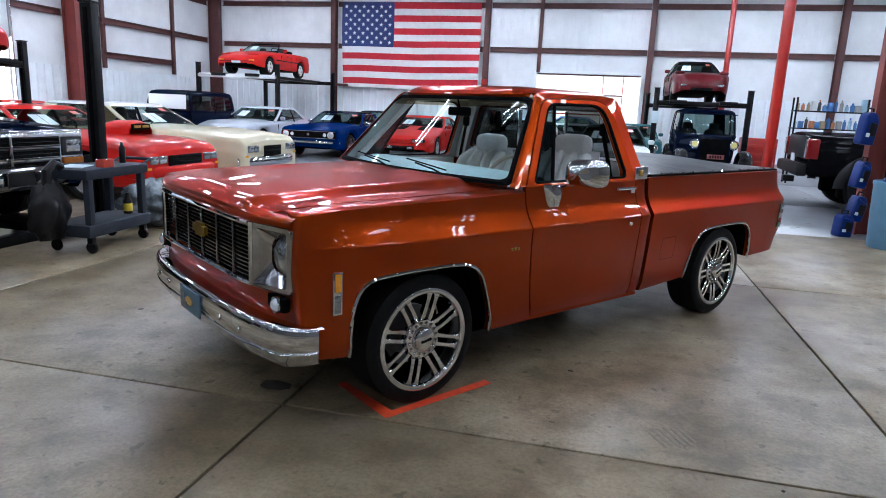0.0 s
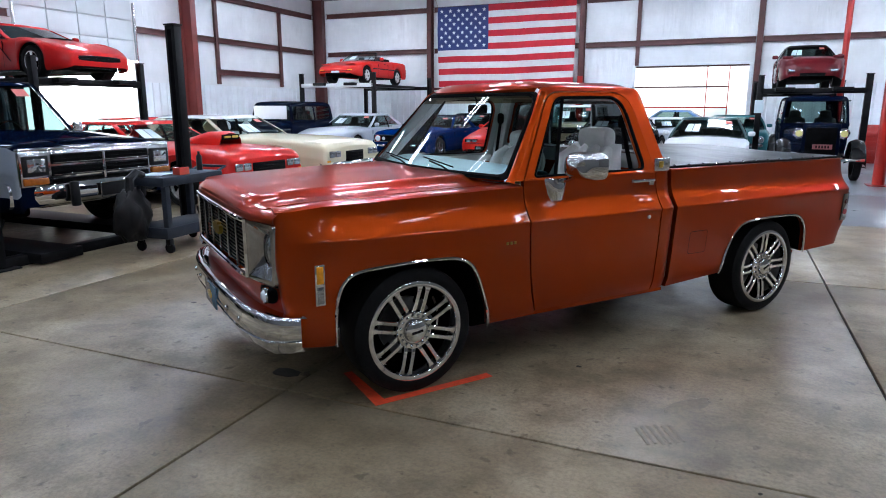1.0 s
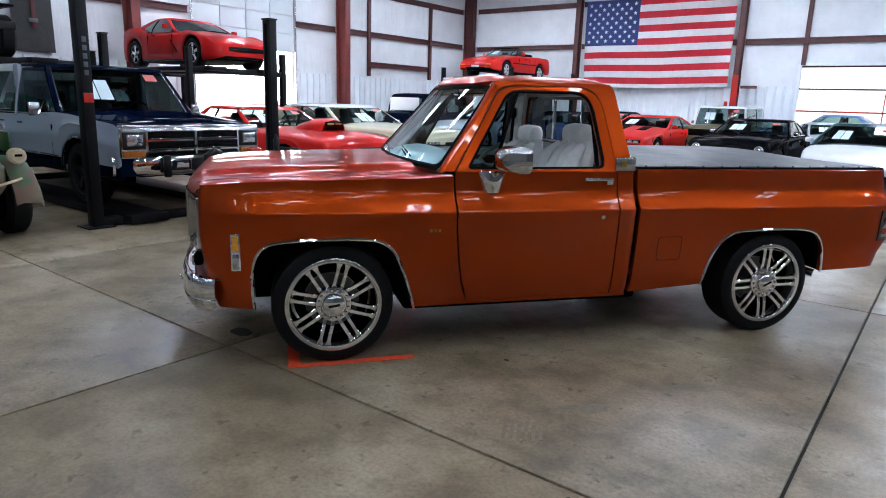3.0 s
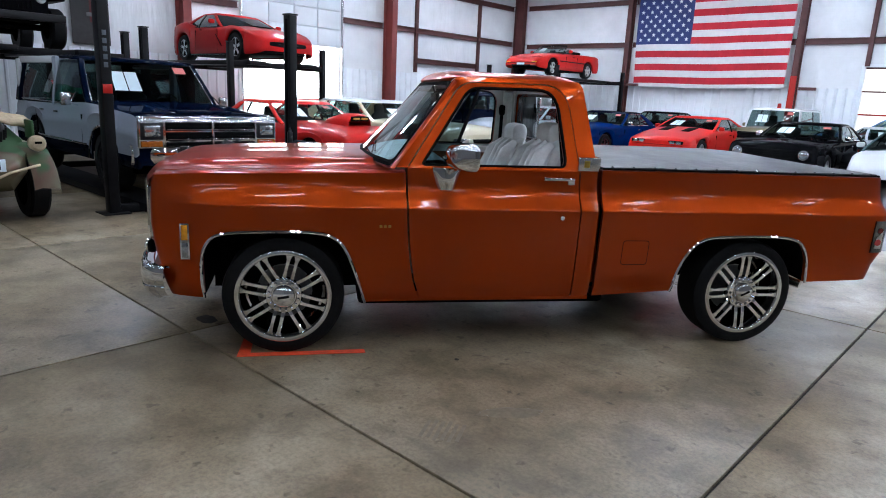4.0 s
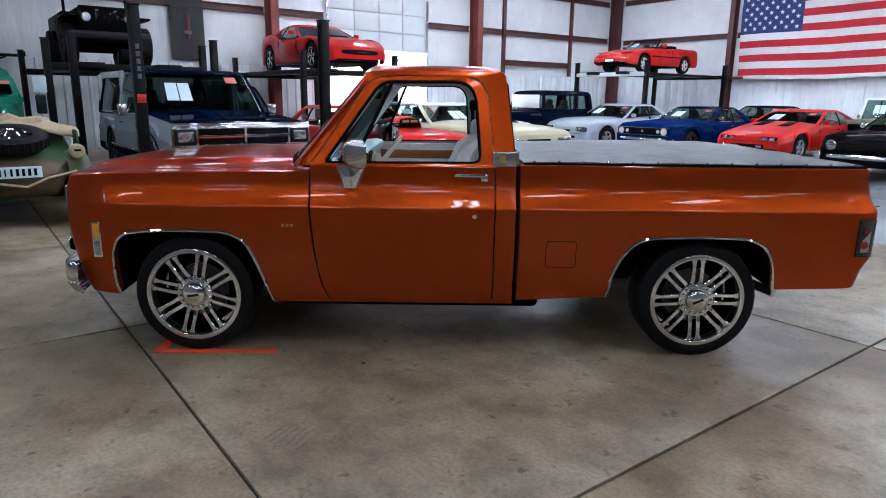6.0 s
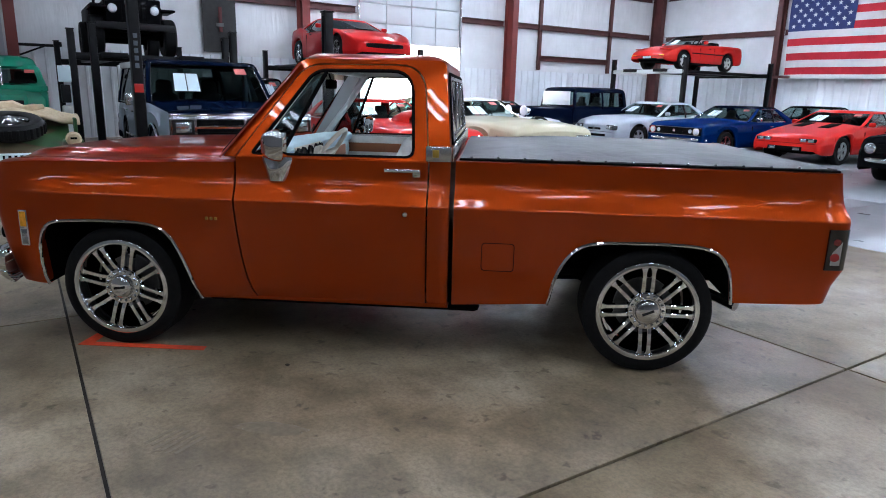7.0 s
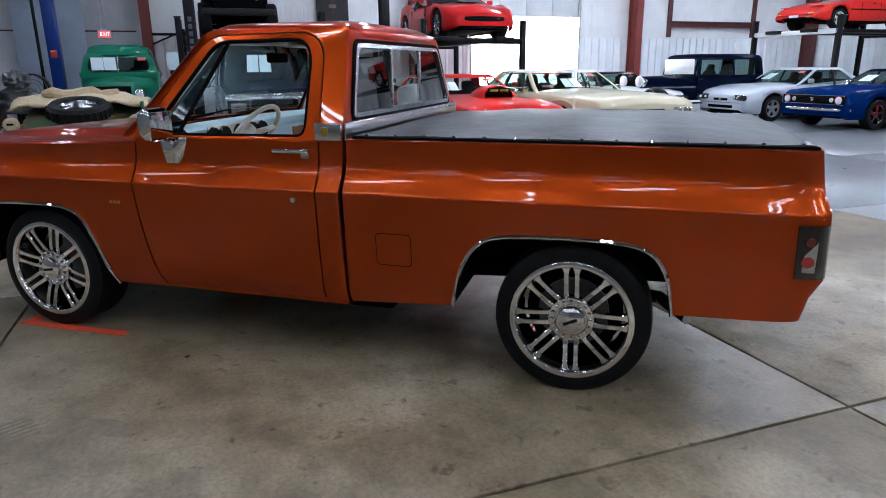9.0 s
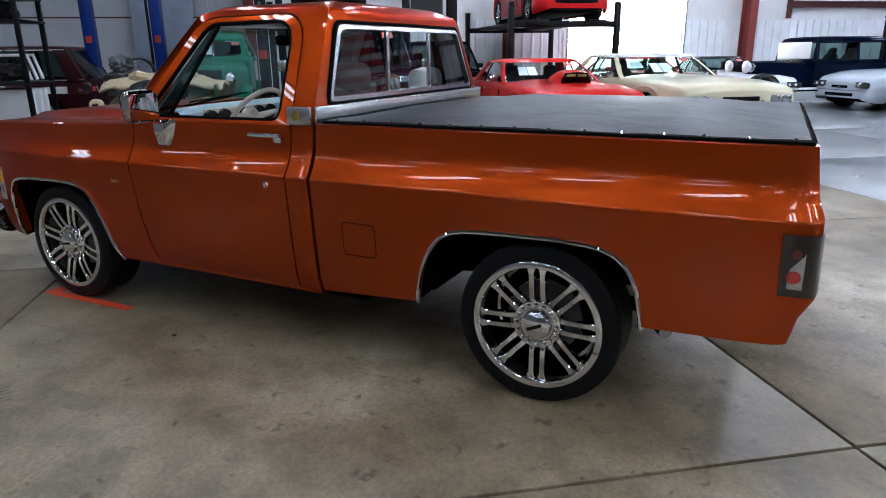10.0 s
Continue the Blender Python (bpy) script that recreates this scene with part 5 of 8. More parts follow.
def greenhouse(e, x0, x1, x2, x3, zb, ztop, wb, wt, roof_t, frame_mat, roof_mat, bow=0.10, post=0.05, xb=None, cpil=0.10, rear_v=0.90, lo=0.0, trim=None, sheets=(), tag=False, pane=None, pillar_mat=None, bmat=None, windscreen_v=0.94):
    """Posts, panes and a domed roof. x0, x1: foot and head of the windscreen; x2, x3: head and foot of the rear window."""
    pane = pane or M_PANE
    hi = 0.95
    U = [lo + (hi - lo) * k / 5 for k in range(6)]
    X = lambda a, b, u: a + (b - a) * u
    Z = lambda u: zb + (ztop - zb) * u
    Y = lambda u: wb + (wt - wb) * max(u, 0) ** 1.35
    front = lambda v, u: (X(x0, x1, u) + bow * (1 - v * v) * (1 - 0.4 * u), v * Y(u), Z(u))
    rear = lambda v, u: (X(x3, x2, u) - bow * (1 - v * v) * (1 - 0.4 * u), v * Y(u), Z(u))

    def side(s, x, u):
        a, b = X(x0, x1, u), X(x3, x2, u)
        t = min(1, max(0, (a - x) / (a - b)))
        return (x, s * (Y(u) + 0.03 * math.sin(math.pi * t)), Z(u))
    pm = pillar_mat or frame_mat
    part("windscreen", Geo().grid([[front(v, u) for v in np.linspace(-windscreen_v, windscreen_v, 11)] for u in U]), pane, e, "windscreen", angle=70)
    part("rear_window", Geo().grid([[rear(v, u) for v in np.linspace(-rear_v, rear_v, 9)] for u in U]), pane, e, "rear window", angle=70)
    xm = xb if xb is not None else (x1 + x2) / 2 - 0.05
    for s in (-1, 1):
        part("windscreen_post", Geo().grid([[front(s * windscreen_v, u), front(s * (windscreen_v + 1) / 2, u), front(s, u), side(s, X(x0, x1, u) - post * 0.5, u), side(s, X(x0, x1, u) - post, u)] for u in [-0.06] + U]), pm, e, solid=0.02, angle=60)
        part("centre_post", Geo().grid([[side(s, xm + 0.03, u), side(s, xm, u), side(s, xm - 0.03, u)] for u in [-0.06] + U]), bmat or M_BLACKGLOSS, e, solid=0.02)
        xc = lambda u: X(x3, x2, u) + cpil * (X(x0, x1, u) - X(x3, x2, u))
        part("rear_post", Geo().grid([[side(s, xc(u), u), side(s, (xc(u) + X(x3, x2, u)) / 2, u), rear(s, u), rear(s * (1 + rear_v) / 2, u), rear(s * rear_v, u)] for u in [-0.06] + U]), pm, e, solid=0.02, angle=60)
        part("side_window", Geo().grid([[side(s, X(X(x0, x1, u) - post, xm + 0.03, k / 3), u) for k in range(4)] for u in U]), pane, e, "side window", angle=70)
        part("side_window", Geo().grid([[side(s, X(xm - 0.03, xc(u), k / 3), u) for k in range(4)] for u in U]), pane, e, "side window", angle=70)
        if trim:
            part("window_trim", Geo().tube([front(s * windscreen_v, u) for u in U] + [side(s, X(x1, x2, k / 6), hi) for k in range(1, 7)], 0.011, 6), trim, e, "bright window trim")
            part("sill_trim", Geo().tube([side(s, X(x0, x3, k / 6), 0.0) for k in range(1, 7)], 0.010, 6), trim, e)
    if trim:
        part("cowl_trim", Geo().tube([front(v, 0.03) for v in np.linspace(-windscreen_v, windscreen_v, 9)], 0.009, 6), trim, e)
    ring = lambda u: [front(v, u) for v in np.linspace(-1, 1, 11)] + [side(1, X(X(x0, x1, u), X(x3, x2, u), k / 8), u) for k in range(1, 8)] + [rear(v, u) for v in np.linspace(1, -1, 11)] + [side(-1, X(X(x3, x2, u), X(x0, x1, u), k / 8), u) for k in range(1, 8)]
    top = ring(1.0)
    cx = (x1 + x2) / 2
    rows = [ring(0.945), [(x * 1.0, y * 1.006, z) for x, y, z in ring(0.975)]]
    for f, h in ((0.985, 0.25), (0.93, 0.62), (0.8, 0.84), (0.5, 0.97), (0.2, 1.0)):
        rows.append([(cx + (x - cx) * (1 - (1 - f) * 0.75), y * f, z + roof_t * h) for x, y, z in top])
    g = Geo().grid(rows, close=True)
    g.add(rows[-1], [tuple(range(len(top)))])
    part("roof", g, roof_mat, e, angle=60)
    for v, u in sheets:
        for a, b in ((-0.20, -0.008), (0.008, 0.20)):
            c = [front(v + vv, uu) for uu, vv in ((u - 0.2, a), (u - 0.2, b), (u + 0.2, b), (u + 0.2, a))]
            part("price_sheet", Geo().add([(x + 0.012, y, z + 0.006) for x, y, z in c], [(0, 1, 2, 3)]), M_WHITEPAPER, e, "white paper sheet behind the windscreen", smooth=False)
    if tag:
        c = [front(0.52 + vv, uu) for uu, vv in ((0.74, 0), (0.74, 0.22), (0.88, 0.22), (0.88, 0))]
        part("red_tag", Geo().add([(x + 0.012, y, z + 0.006) for x, y, z in c], [(0, 1, 2, 3)]), M_TAG, e, "red windscreen tag", smooth=False)


M_TAG = mat("pale red tag", (0.60, 0.14, 0.12), rough=0.6, noise_amt=0.1)


def seat(e, x, y, z, m, h=0.52):
    rows = []
    for k, (dz, d, w) in enumerate(((0, 0.16, 0.25), (0.3, 0.14, 0.25), (0.5, 0.10, 0.22), (0.56, 0.09, 0.13), (0.60, 0.10, 0.13), (0.74, 0.09, 0.12), (0.78, 0.05, 0.08))):
        zz = z + dz * h / 0.56
        rows.append([(x - dz * 0.2 + d / 2 * c, y + w * q, zz) for c, q in ((1, -0.8), (1, 0.8), (0.6, 1), (-0.6, 1), (-1, 0.8), (-1, -0.8), (-0.6, -1), (0.6, -1))])
    g = Geo().grid(rows, close=True)
    g.add(rows[-1], [tuple(range(8))])
    part("seat", g, m, e, angle=50)


def car(name, label, category, m, L, Wd, H, prof, body, glass_x, belt, wheels, r=0.33, tw=0.22, roof_mat=None, taper=0.93, sill=0.24, nose_round=0.12,
        tumble=0.17, lamps="round", grille=None, bumper=None, rim=None, shoulder=0.06, open_top=False, sheets=((-0.45, 0.52),), lamp_z=None, roof_t=0.05, low_mat=None, low_top=6, low_min=0.0, flare=0.0,
        tail_lamps=True, crown=0.03, bulge=0.0, trim=None, cpil=0.10, xb=None, pane=None, seats=None, tag=True, bmat=None, crease=0.012, mirrors=True, bow=0.10, solid_cabin=False):
    """A car facing local +x, the origin on the floor below its middle.
    prof: (x, z) of the hood and deck line from tail to nose; glass_x: windscreen foot, windscreen head, roof end, rear glass foot."""
    e = thing(name, label, category, m)
    hx, hw = L / 2, Wd / 2
    px, pz = [p[0] for p in prof], [p[1] for p in prof]
    x0, x1, x2, x3 = glass_x
    w0, w1 = x3 + 0.4 * abs(x3 - x2) + 0.05, x0 - 0.22
    xs = list(np.linspace(-hx, hx, 31)) + [w0 - 0.04, w0, w1, w1 + 0.04]
    for q in (0.02, 0.08, 0.18, 0.32, 0.5, 0.75):
        xs += [-hx + nose_round * q, hx - nose_round * q]
    for wx in wheels:
        xs += [wx + (r + 0.07) * math.cos(math.pi * k / 16) for k in range(17)]
        xs += [wx + (r + 0.071), wx - (r + 0.071)]
    xs = sorted(set(round(float(x), 3) for x in xs if -hx <= x <= hx))
    rows = []
    for x in xs:
        end = min(hx - x, x + hx)
        k = math.sqrt(max(0.0, 1 - (1 - min(1, end / (nose_round + 1e-6))) ** 2))
        w = hw * (taper + (1 - taper) * k) * lerp(abs(x) / hx, [0, 0.6, 1], [1, 0.995, 0.96])
        zt = lerp(x, px, pz) - (1 - k) * 0.07 * min(1, nose_round / 0.3)
        zs = zt - shoulder
        for wx in wheels:
            zs += bulge * math.exp(-((x - wx) / 0.42) ** 2)
        zb = sill + (1 - k) * (0.05 + 0.05 * min(1, nose_round / 0.3))
        for wx in wheels:
            d = abs(x - wx)
            if d <= r + 0.07:
                zb = max(zb, r + math.sqrt(max(0, (r + 0.07) ** 2 - d * d)) * 0.97)
        zb = min(zb, zs - 0.06)
        well = 0.34 if w0 <= x <= w1 and not solid_cabin else 0.0
        zz = lambda t: zb + (zs - zb) * t
        row = [(w - 0.04, zb), (w - 0.012 + flare, zz(0.06)), (w + flare, zz(0.25)), (w + flare, zz(0.48)), (w - 0.003 + crease * 0.5, zz(0.60)), (w - 0.006 + crease, zz(0.66)), (w - 0.012, zz(0.72)), (w - 0.022, zz(0.90)), (w - 0.042, zs + 0.004), (w - 0.070, zs + shoulder * 0.36), (w * 0.88, zt - shoulder * 0.30),
               (w * 0.72, zt - shoulder * 0.1 - well), (w * 0.5, zt + crown * 0.55 - well), (w * 0.25, zt + crown * 0.9 - well), (0, zt + crown - well)]
        rows.append([(x, -y, z) for y, z in row] + [(x, y, z) for y, z in row[::-1][1:]])
    g = Geo().grid(rows)
    n = len(rows[0])
    g.add(rows[0], [tuple(range(n))]).add(rows[-1], [tuple(range(n))])
    b = part("body", g, [body, low_mat or body, seats or M_DARKCLOTH], e, angle=50)
    for q, p in enumerate(b.data.polygons):
        c = p.center
        j = min(q % (n - 1), n - 2 - q % (n - 1))
        if low_mat and q < len(b.data.polygons) - 2 and 1 <= j <= low_top and c.z > low_min:
            p.material_index = 1
        if not solid_cabin and w0 - 0.04 < c.x < w1 + 0.04 and abs(c.y) < hw * 0.82 and c.z < lerp(c.x, px, pz) - 0.05:
            p.material_index = 2
    part("underbody", Geo().box((0, 0, sill + 0.08), (L * 0.92, Wd * 0.62, 0.14), 0.02), M_BLACK, e)
    for s in (-1, 1):
        for wx in wheels:
            part("wheel_well", Geo().box((wx, s * (hw - 0.36), r + 0.14), (2 * r + 0.1, 0.30, 2 * r - 0.20), 0.05), M_BLACK, e)
    wb, wt = hw - 0.06, hw - 0.06 - tumble
    zc = min(belt, lerp(x0, px, pz)) - 0.015
    ztop = H - roof_t
    rm = roof_mat or body
    if open_top:
        fr = lambda v, u: (x0 + (x1 - x0) * u + bow * (1 - v * v) * (1 - 0.4 * u), v * (wb * 0.94 + (wt - wb) * u), zc + (ztop - zc) * u)
        part("windscreen", Geo().grid([[fr(v, u) for v in np.linspace(-0.96, 0.96, 9)] for u in (0, 0.5, 0.97)]), M_PANE, e, "windscreen", angle=70)
        part("windscreen_frame", Geo().tube([fr(-1, u) for u in (-0.05, 0.5, 0.97)] + [fr(v, 1.0) for v in np.linspace(-0.95, 0.95, 7)] + [fr(1, u) for u in (0.97, 0.5, -0.05)], 0.024, 8), M_BLACKGLOSS, e)
        part("folded_top", Geo().box((x3 + 0.22, 0, belt + 0.03), (0.5, wb * 1.7, 0.14), 0.06), M_BLACK, e)
        c = [fr(-0.45 + vv, uu) for uu, vv in ((0.3, -0.2), (0.3, 0.2), (0.7, 0.2), (0.7, -0.2))]
        part("price_sheet", Geo().add([(x + 0.012, y, z + 0.006) for x, y, z in c], [(0, 1, 2, 3)]), M_WHITEPAPER, e, smooth=False)
    else:
        greenhouse(e, x0, x1, x2, x3, zc, ztop, wb, wt, roof_t, body, rm, bow=bow, xb=xb, cpil=cpil, trim=trim, sheets=sheets, tag=tag, pane=pane, pillar_mat=rm if trim is None and roof_mat else None, bmat=bmat)
    if not solid_cabin:
        sx = (x1 + (x2 if not open_top else x3)) / 2 + 0.12
        for s in (-1, 1):
            seat(e, sx, s * 0.37, belt - 0.36, seats or M_DARKCLOTH, min(0.52, (H - belt) * 1.15))
        part("dashboard", Geo().box((x0 - 0.26, 0, belt - 0.06), (0.30, wb * 1.75, 0.12), 0.04), M_DARKCLOTH, e)
        part("steering_wheel", Geo().tube([(x0 - 0.52 + 0.06 * math.sin(a), 0.37 + 0.17 * math.cos(a), belt + 0.0 + 0.16 * math.sin(a)) for a in (2 * math.pi * k / 16 for k in range(17))], 0.014, 6), M_BLACKGLOSS, e)
    if mirrors:
        for s in (-1, 1):
            part("door_mirror", Geo().box((x0 - 0.30, s * (hw + 0.04), belt + 0.05), (0.09, 0.16, 0.11), 0.04), trim or body, e)
    for s in (-1, 1):
        part("door_handle", Geo().box(((x1 + x2) / 2 + 0.05, s * (hw * 1.0 - 0.008), belt - 0.14), (0.13, 0.03, 0.025), 0.01), trim or M_BLACKGLOSS, e)
        for xs_ in (x0 - 0.12, (x1 + x2) / 2 - 0.22):
            part("door_seam", Geo().box((xs_, s * (hw - 0.010), (sill + belt) / 2 - 0.02), (0.006, 0.020, belt - sill - 0.22)), M_BLACK, e)
    # front
    zn = lerp(hx - 0.05, px, pz)
    lz = lamp_z if lamp_z else zn - 0.16
    fx = hx
    ew = hw * taper * 0.96
    for s in (-1, 1):
        if lamps == "round":
            hl = part("headlamp", Geo().lathe([(0, 0.035), (0.05, 0.03), (0.08, 0.012), (0.085, -0.03)], 18, (fx + 0.012, s * (ew * 0.80), lz), "x"), M_LAMPGLASS, e, "round headlamp")
            part("lamp_ring", Geo().lathe([(0.082, 0.016), (0.10, 0.018), (0.106, -0.03)], 18, (fx + 0.012, s * (ew * 0.80), lz), "x"), M_CHROME, hl)
        elif lamps == "twin":
            for dy in (0.0, 0.19):
                part("headlamp", Geo().box((fx + 0.004, s * (ew * 0.86 - dy), lz), (0.05, 0.165, 0.12), 0.02), M_LAMPGLASS, e, "square headlamp")
        elif lamps == "slit":
            hl = part("headlamp", Geo().box((0, 0, 0), (0.20, 0.44, 0.15), 0.05), M_DARKLENS, e, "swept dark headlamp", pose_=pose(fx - 0.045, s * (hw * 0.67), lz + 0.035, 0, -6, -s * 20))
            for dy in (-0.08, 0.06):
                part("reflector", Geo().lathe([(0, 0.012), (0.03, 0.008), (0.036, -0.01)], 12, (0.097, dy, 0.0), "x"), M_BRIGHTLENS, hl)
        if lamps == "twin":
            part("indicator", Geo().box((fx - 0.02, s * (ew * 0.97), lz - 0.12), (0.06, 0.10, 0.04), 0.012), M_AMBER, e)
        if tail_lamps:
            part("tail_lamp", Geo().box((-fx + 0.005, s * ew * 0.68, lerp(-hx, px, pz) - 0.17), (0.03, 0.32, 0.09), 0.012), M_REDREFL, e)
    if grille:
        gw, gz, gh = grille
        gg = part("grille", Geo().box((fx + 0.005, 0, gz), (0.03, gw, gh), 0.012), M_BLACK, e)
        for k in range(4):
            part("grille_bar", Geo().box((fx + 0.02, 0, gz - gh / 2 + gh * (k + 0.5) / 4), (0.012, gw * 0.97, 0.008), 0.003), M_BLACKGLOSS, gg)
    if bumper:
        bz, bh, bm_ = bumper
        for sx in (-1, 1):
            part("bumper", Geo().grid([[(sx * (fx + 0.05 + dx - 0.18 * abs(v) ** 4), v * hw * 0.985, bz + dz) for dx, dz in ((-0.10, bh / 2), (-0.01, bh / 2), (0.015, bh * 0.38), (0.03, bh * 0.15), (0.03, -bh * 0.15), (0.015, -bh * 0.38), (-0.01, -bh / 2), (-0.10, -bh / 2))] for v in np.linspace(-1, 1, 17)]), bm_, e, angle=60)
    for wx in wheels:
        for s in (-1, 1):
            car_wheel(e, pose(wx, s * (hw - tw / 2 - 0.02), r, 0, 0, 0 if s > 0 else 180), r, tw, rim or M_RIMGREY)
    return e


P_RED = paint("red paint", (0.52, 0.010, 0.010), 0.0, coat=0.5)
P_RED2 = paint("bright red paint", (0.60, 0.016, 0.012), 0.0, coat=0.45)
P_DRED = paint("dark red paint", (0.11, 0.008, 0.012), 0.1, coat=0.5)
P_CREAM = paint("cream paint", (0.62, 0.55, 0.38), 0.0, 0.03)
P_NAVY = paint("navy paint", (0.0012, 0.0040, 0.0140), 0.0, coat=0.12)
P_MIDNIGHT = paint("midnight paint", (0.0015, 0.004, 0.014), 0.0, coat=0.25)
P_BLUE = paint("royal blue paint", (0.0, 0.014, 0.085), 0.0, coat=0.18)
P_LBLUE = paint("light blue paint", (0.10, 0.22, 0.45), 0.2)
P_BLACK = paint("black paint", (0.004, 0.004, 0.005), 0.0, 0.05, coat=0.30)
P_WHITE = paint("white paint", (0.72, 0.73, 0.74), 0.0, 0.03)
P_LSILVER = paint("pale silver paint", (0.50, 0.54, 0.60), 0.4)
for p_ in (P_BLACK, P_MIDNIGHT, P_NAVY, P_BLUE):
    b_ = p_.node_tree.nodes["Principled BSDF"]
    b_.inputs["Specular IOR Level"].default_value = 0.0
    b_.inputs["Coat Weight"].default_value = 0.12
P_GREEN = paint("green paint", (0.004, 0.16, 0.090), 0.0, 0.05)
P_TEALDARK = paint("dark teal paint", (0.012, 0.040, 0.045), 0.0)
P_TEAL = paint("teal paint", (0.03, 0.13, 0.15), 0.3)

FX = lambda x, y, z=0.0, turn=0.0: pose(x, y, z, 0, 0, turn)          # facing +x
FY = lambda x, y, z=0.0, turn=0.0: pose(x, y, z, 0, 0, -90 + turn)    # facing -y

COUPE = lambda L, hood, deck, nose: [(-L / 2, deck - 0.10), (-L / 2 + 0.08, deck), (-L * 0.22, deck + 0.03), (L * 0.12, hood + 0.02), (L * 0.35, hood), (L / 2 - 0.12, nose + 0.04), (L / 2, nose - 0.05)]

# the row along the west wall
M_TINTPANE = glass_mat("tinted window glass", (0.55, 0.70, 0.68), 0.42)
two_tone = car("sport_utility_vehicle", "two-tone navy and silver square sport utility on a low lift", "SUV", FX(-8.03, 5.2, 0.12), 4.75, 1.96, 1.73,
          [(-2.375, 1.04), (-0.6, 1.06), (0.75, 1.12), (1.2, 1.11), (2.25, 1.03), (2.375, 0.98)], P_NAVY, (0.85, 0.30, -2.20, -2.33), 1.07, (1.42, -1.28), r=0.38, tw=0.26,
          tumble=0.12, lamps=None, bumper=(0.535, 0.25, M_CHROME), low_mat=M_SILVER, low_top=7, low_min=0.50, bmat=M_SILVER, xb=-0.42, mirrors=False, rim=M_LIFT, trim=M_CHROME_SAT, pane=M_TINTPANE, tag=True, crease=0.02, shoulder=0.03, sill=0.36, nose_round=0.05, taper=0.97, sheets=((-0.38, 0.52),), roof_t=0.04, crown=0.015)
red_car = car("muscle_car", "bright red muscle car with a tall hood scoop", "car", FX(-8.55, 8.65), 4.9, 1.88, 1.30, COUPE(4.9, 0.90, 0.92, 0.80), P_RED2, (0.55, -0.10, -1.05, -1.55), 0.92, (1.45, -1.35), lamps="twin", grille=(0.8, 0.60, 0.16), bumper=(0.45, 0.16, P_RED2), trim=M_CHROME, pane=M_GLASS, cpil=0.16)
cream_car = car("hardtop_car", "cream yellow hardtop coupe with a white vinyl roof", "car", FX(-8.7, 10.95), 5.6, 2.02, 1.37, COUPE(5.6, 0.96, 0.92, 0.86), P_CREAM, (0.62, -0.05, -1.3, -1.9), 0.95, (1.65, -1.45), r=0.35, roof_mat=P_WHITE, lamps="twin", grille=(0.62, 0.62, 0.22), bumper=(0.46, 0.18, M_CHROME), sheets=((-0.1, 0.45),), trim=M_CHROME, cpil=0.20, pane=M_GLASS)
low_red = car("sports_car", "red sports car with black grille, parked on a raised lift", "car", FX(-14.25, 10.62, 2.12), 4.5, 1.88, 1.24, [(-2.25, 0.80), (-2.15, 0.98), (-1.2, 0.99), (0.1, 0.86), (1.0, 0.86), (1.8, 0.735), (2.25, 0.58)], P_RED, (0.62, -0.10, -0.75, -1.65), 0.92, (1.32, -1.38), r=0.34, tw=0.27, rim=M_CHROME_SAT, lamps=None, grille=None, sill=0.16, nose_round=0.55, taper=0.74, tumble=0.24, sheets=(), bulge=0.06, tail_lamps=False, tag=False, crease=0.0, cpil=0.22, bow=0.16, pane=M_CARGLASS)

# the row along the north wall
silver_coupe = car("coupe", "pale silver coupe with dark swept headlamps", "car", FY(-10.75, 19.15), 4.6, 1.86, 1.34, COUPE(4.6, 0.90, 0.98, 0.74), P_LSILVER, (0.62, -0.10, -1.0, -1.75), 0.95, (1.40, -1.25), r=0.33, lamps="slit", nose_round=0.35, taper=0.80, sill=0.2, cpil=0.14, bow=0.14, crease=0.004)
part("grille", Geo().box((2.275, 0, 0.555), (0.07, 0.52, 0.08), 0.03), M_BLACK, silver_coupe)
part("grille_badge", Geo().box((2.312, 0, 0.555), (0.012, 0.10, 0.045), 0.006), M_CHROME, silver_coupe)
part("lower_intake", Geo().box((2.275, 0, 0.375), (0.07, 0.90, 0.09), 0.03), M_BLACK, silver_coupe)
part("bumper_line", Geo().box((2.288, 0, 0.475), (0.03, 1.36, 0.010), 0.004), M_BLACK, silver_coupe)
part("hood_scoop", Geo().grid([[(1.75 - 1.0 * u, 0.55 * v, 0.905 - 0.10 * (1 - u) ** 2 + 0.04 * math.sin(math.pi * min(1, u * 1.2)) * (1 - v * v)) for v in np.linspace(-1, 1, 9)] for u in np.linspace(0, 1, 9)]), P_LSILVER, silver_coupe, angle=60)
blue_coupe = car("coupe", "royal blue sixties coupe with thin chrome bumper", "car", FY(-8.05, 19.35), 4.7, 1.84, 1.30, COUPE(4.7, 0.90, 0.90, 0.82), P_BLUE, (0.50, -0.12, -0.95, -1.60), 0.92, (1.42, -1.32), r=0.33, roof_mat=P_NAVY, lamps=None, bumper=(0.45, 0.085, M_CHROME), rim=M_CHROME_SAT, trim=M_CHROME, cpil=0.20, crease=0.02)
cg = part("grille", Geo().box((2.345, 0, 0.655), (0.05, 1.62, 0.20), 0.03), M_BLACK, blue_coupe, "wide black grille")
part("grille_frame", Geo().tube([(2.372, y, z) for y, z in ((-0.80, 0.56), (-0.80, 0.75), (0.80, 0.75), (0.80, 0.56), (-0.80, 0.56))], 0.009, 6), M_CHROME, cg)
part("grille_badge", Geo().box((2.375, 0, 0.66), (0.012, 0.07, 0.07), 0.01), M_CHROME, cg)
for k in range(6):
    part("grille_bar", Geo().box((2.372, 0, 0.575 + k * 0.032), (0.006, 0.86, 0.006)), M_BLACKGLOSS, cg)
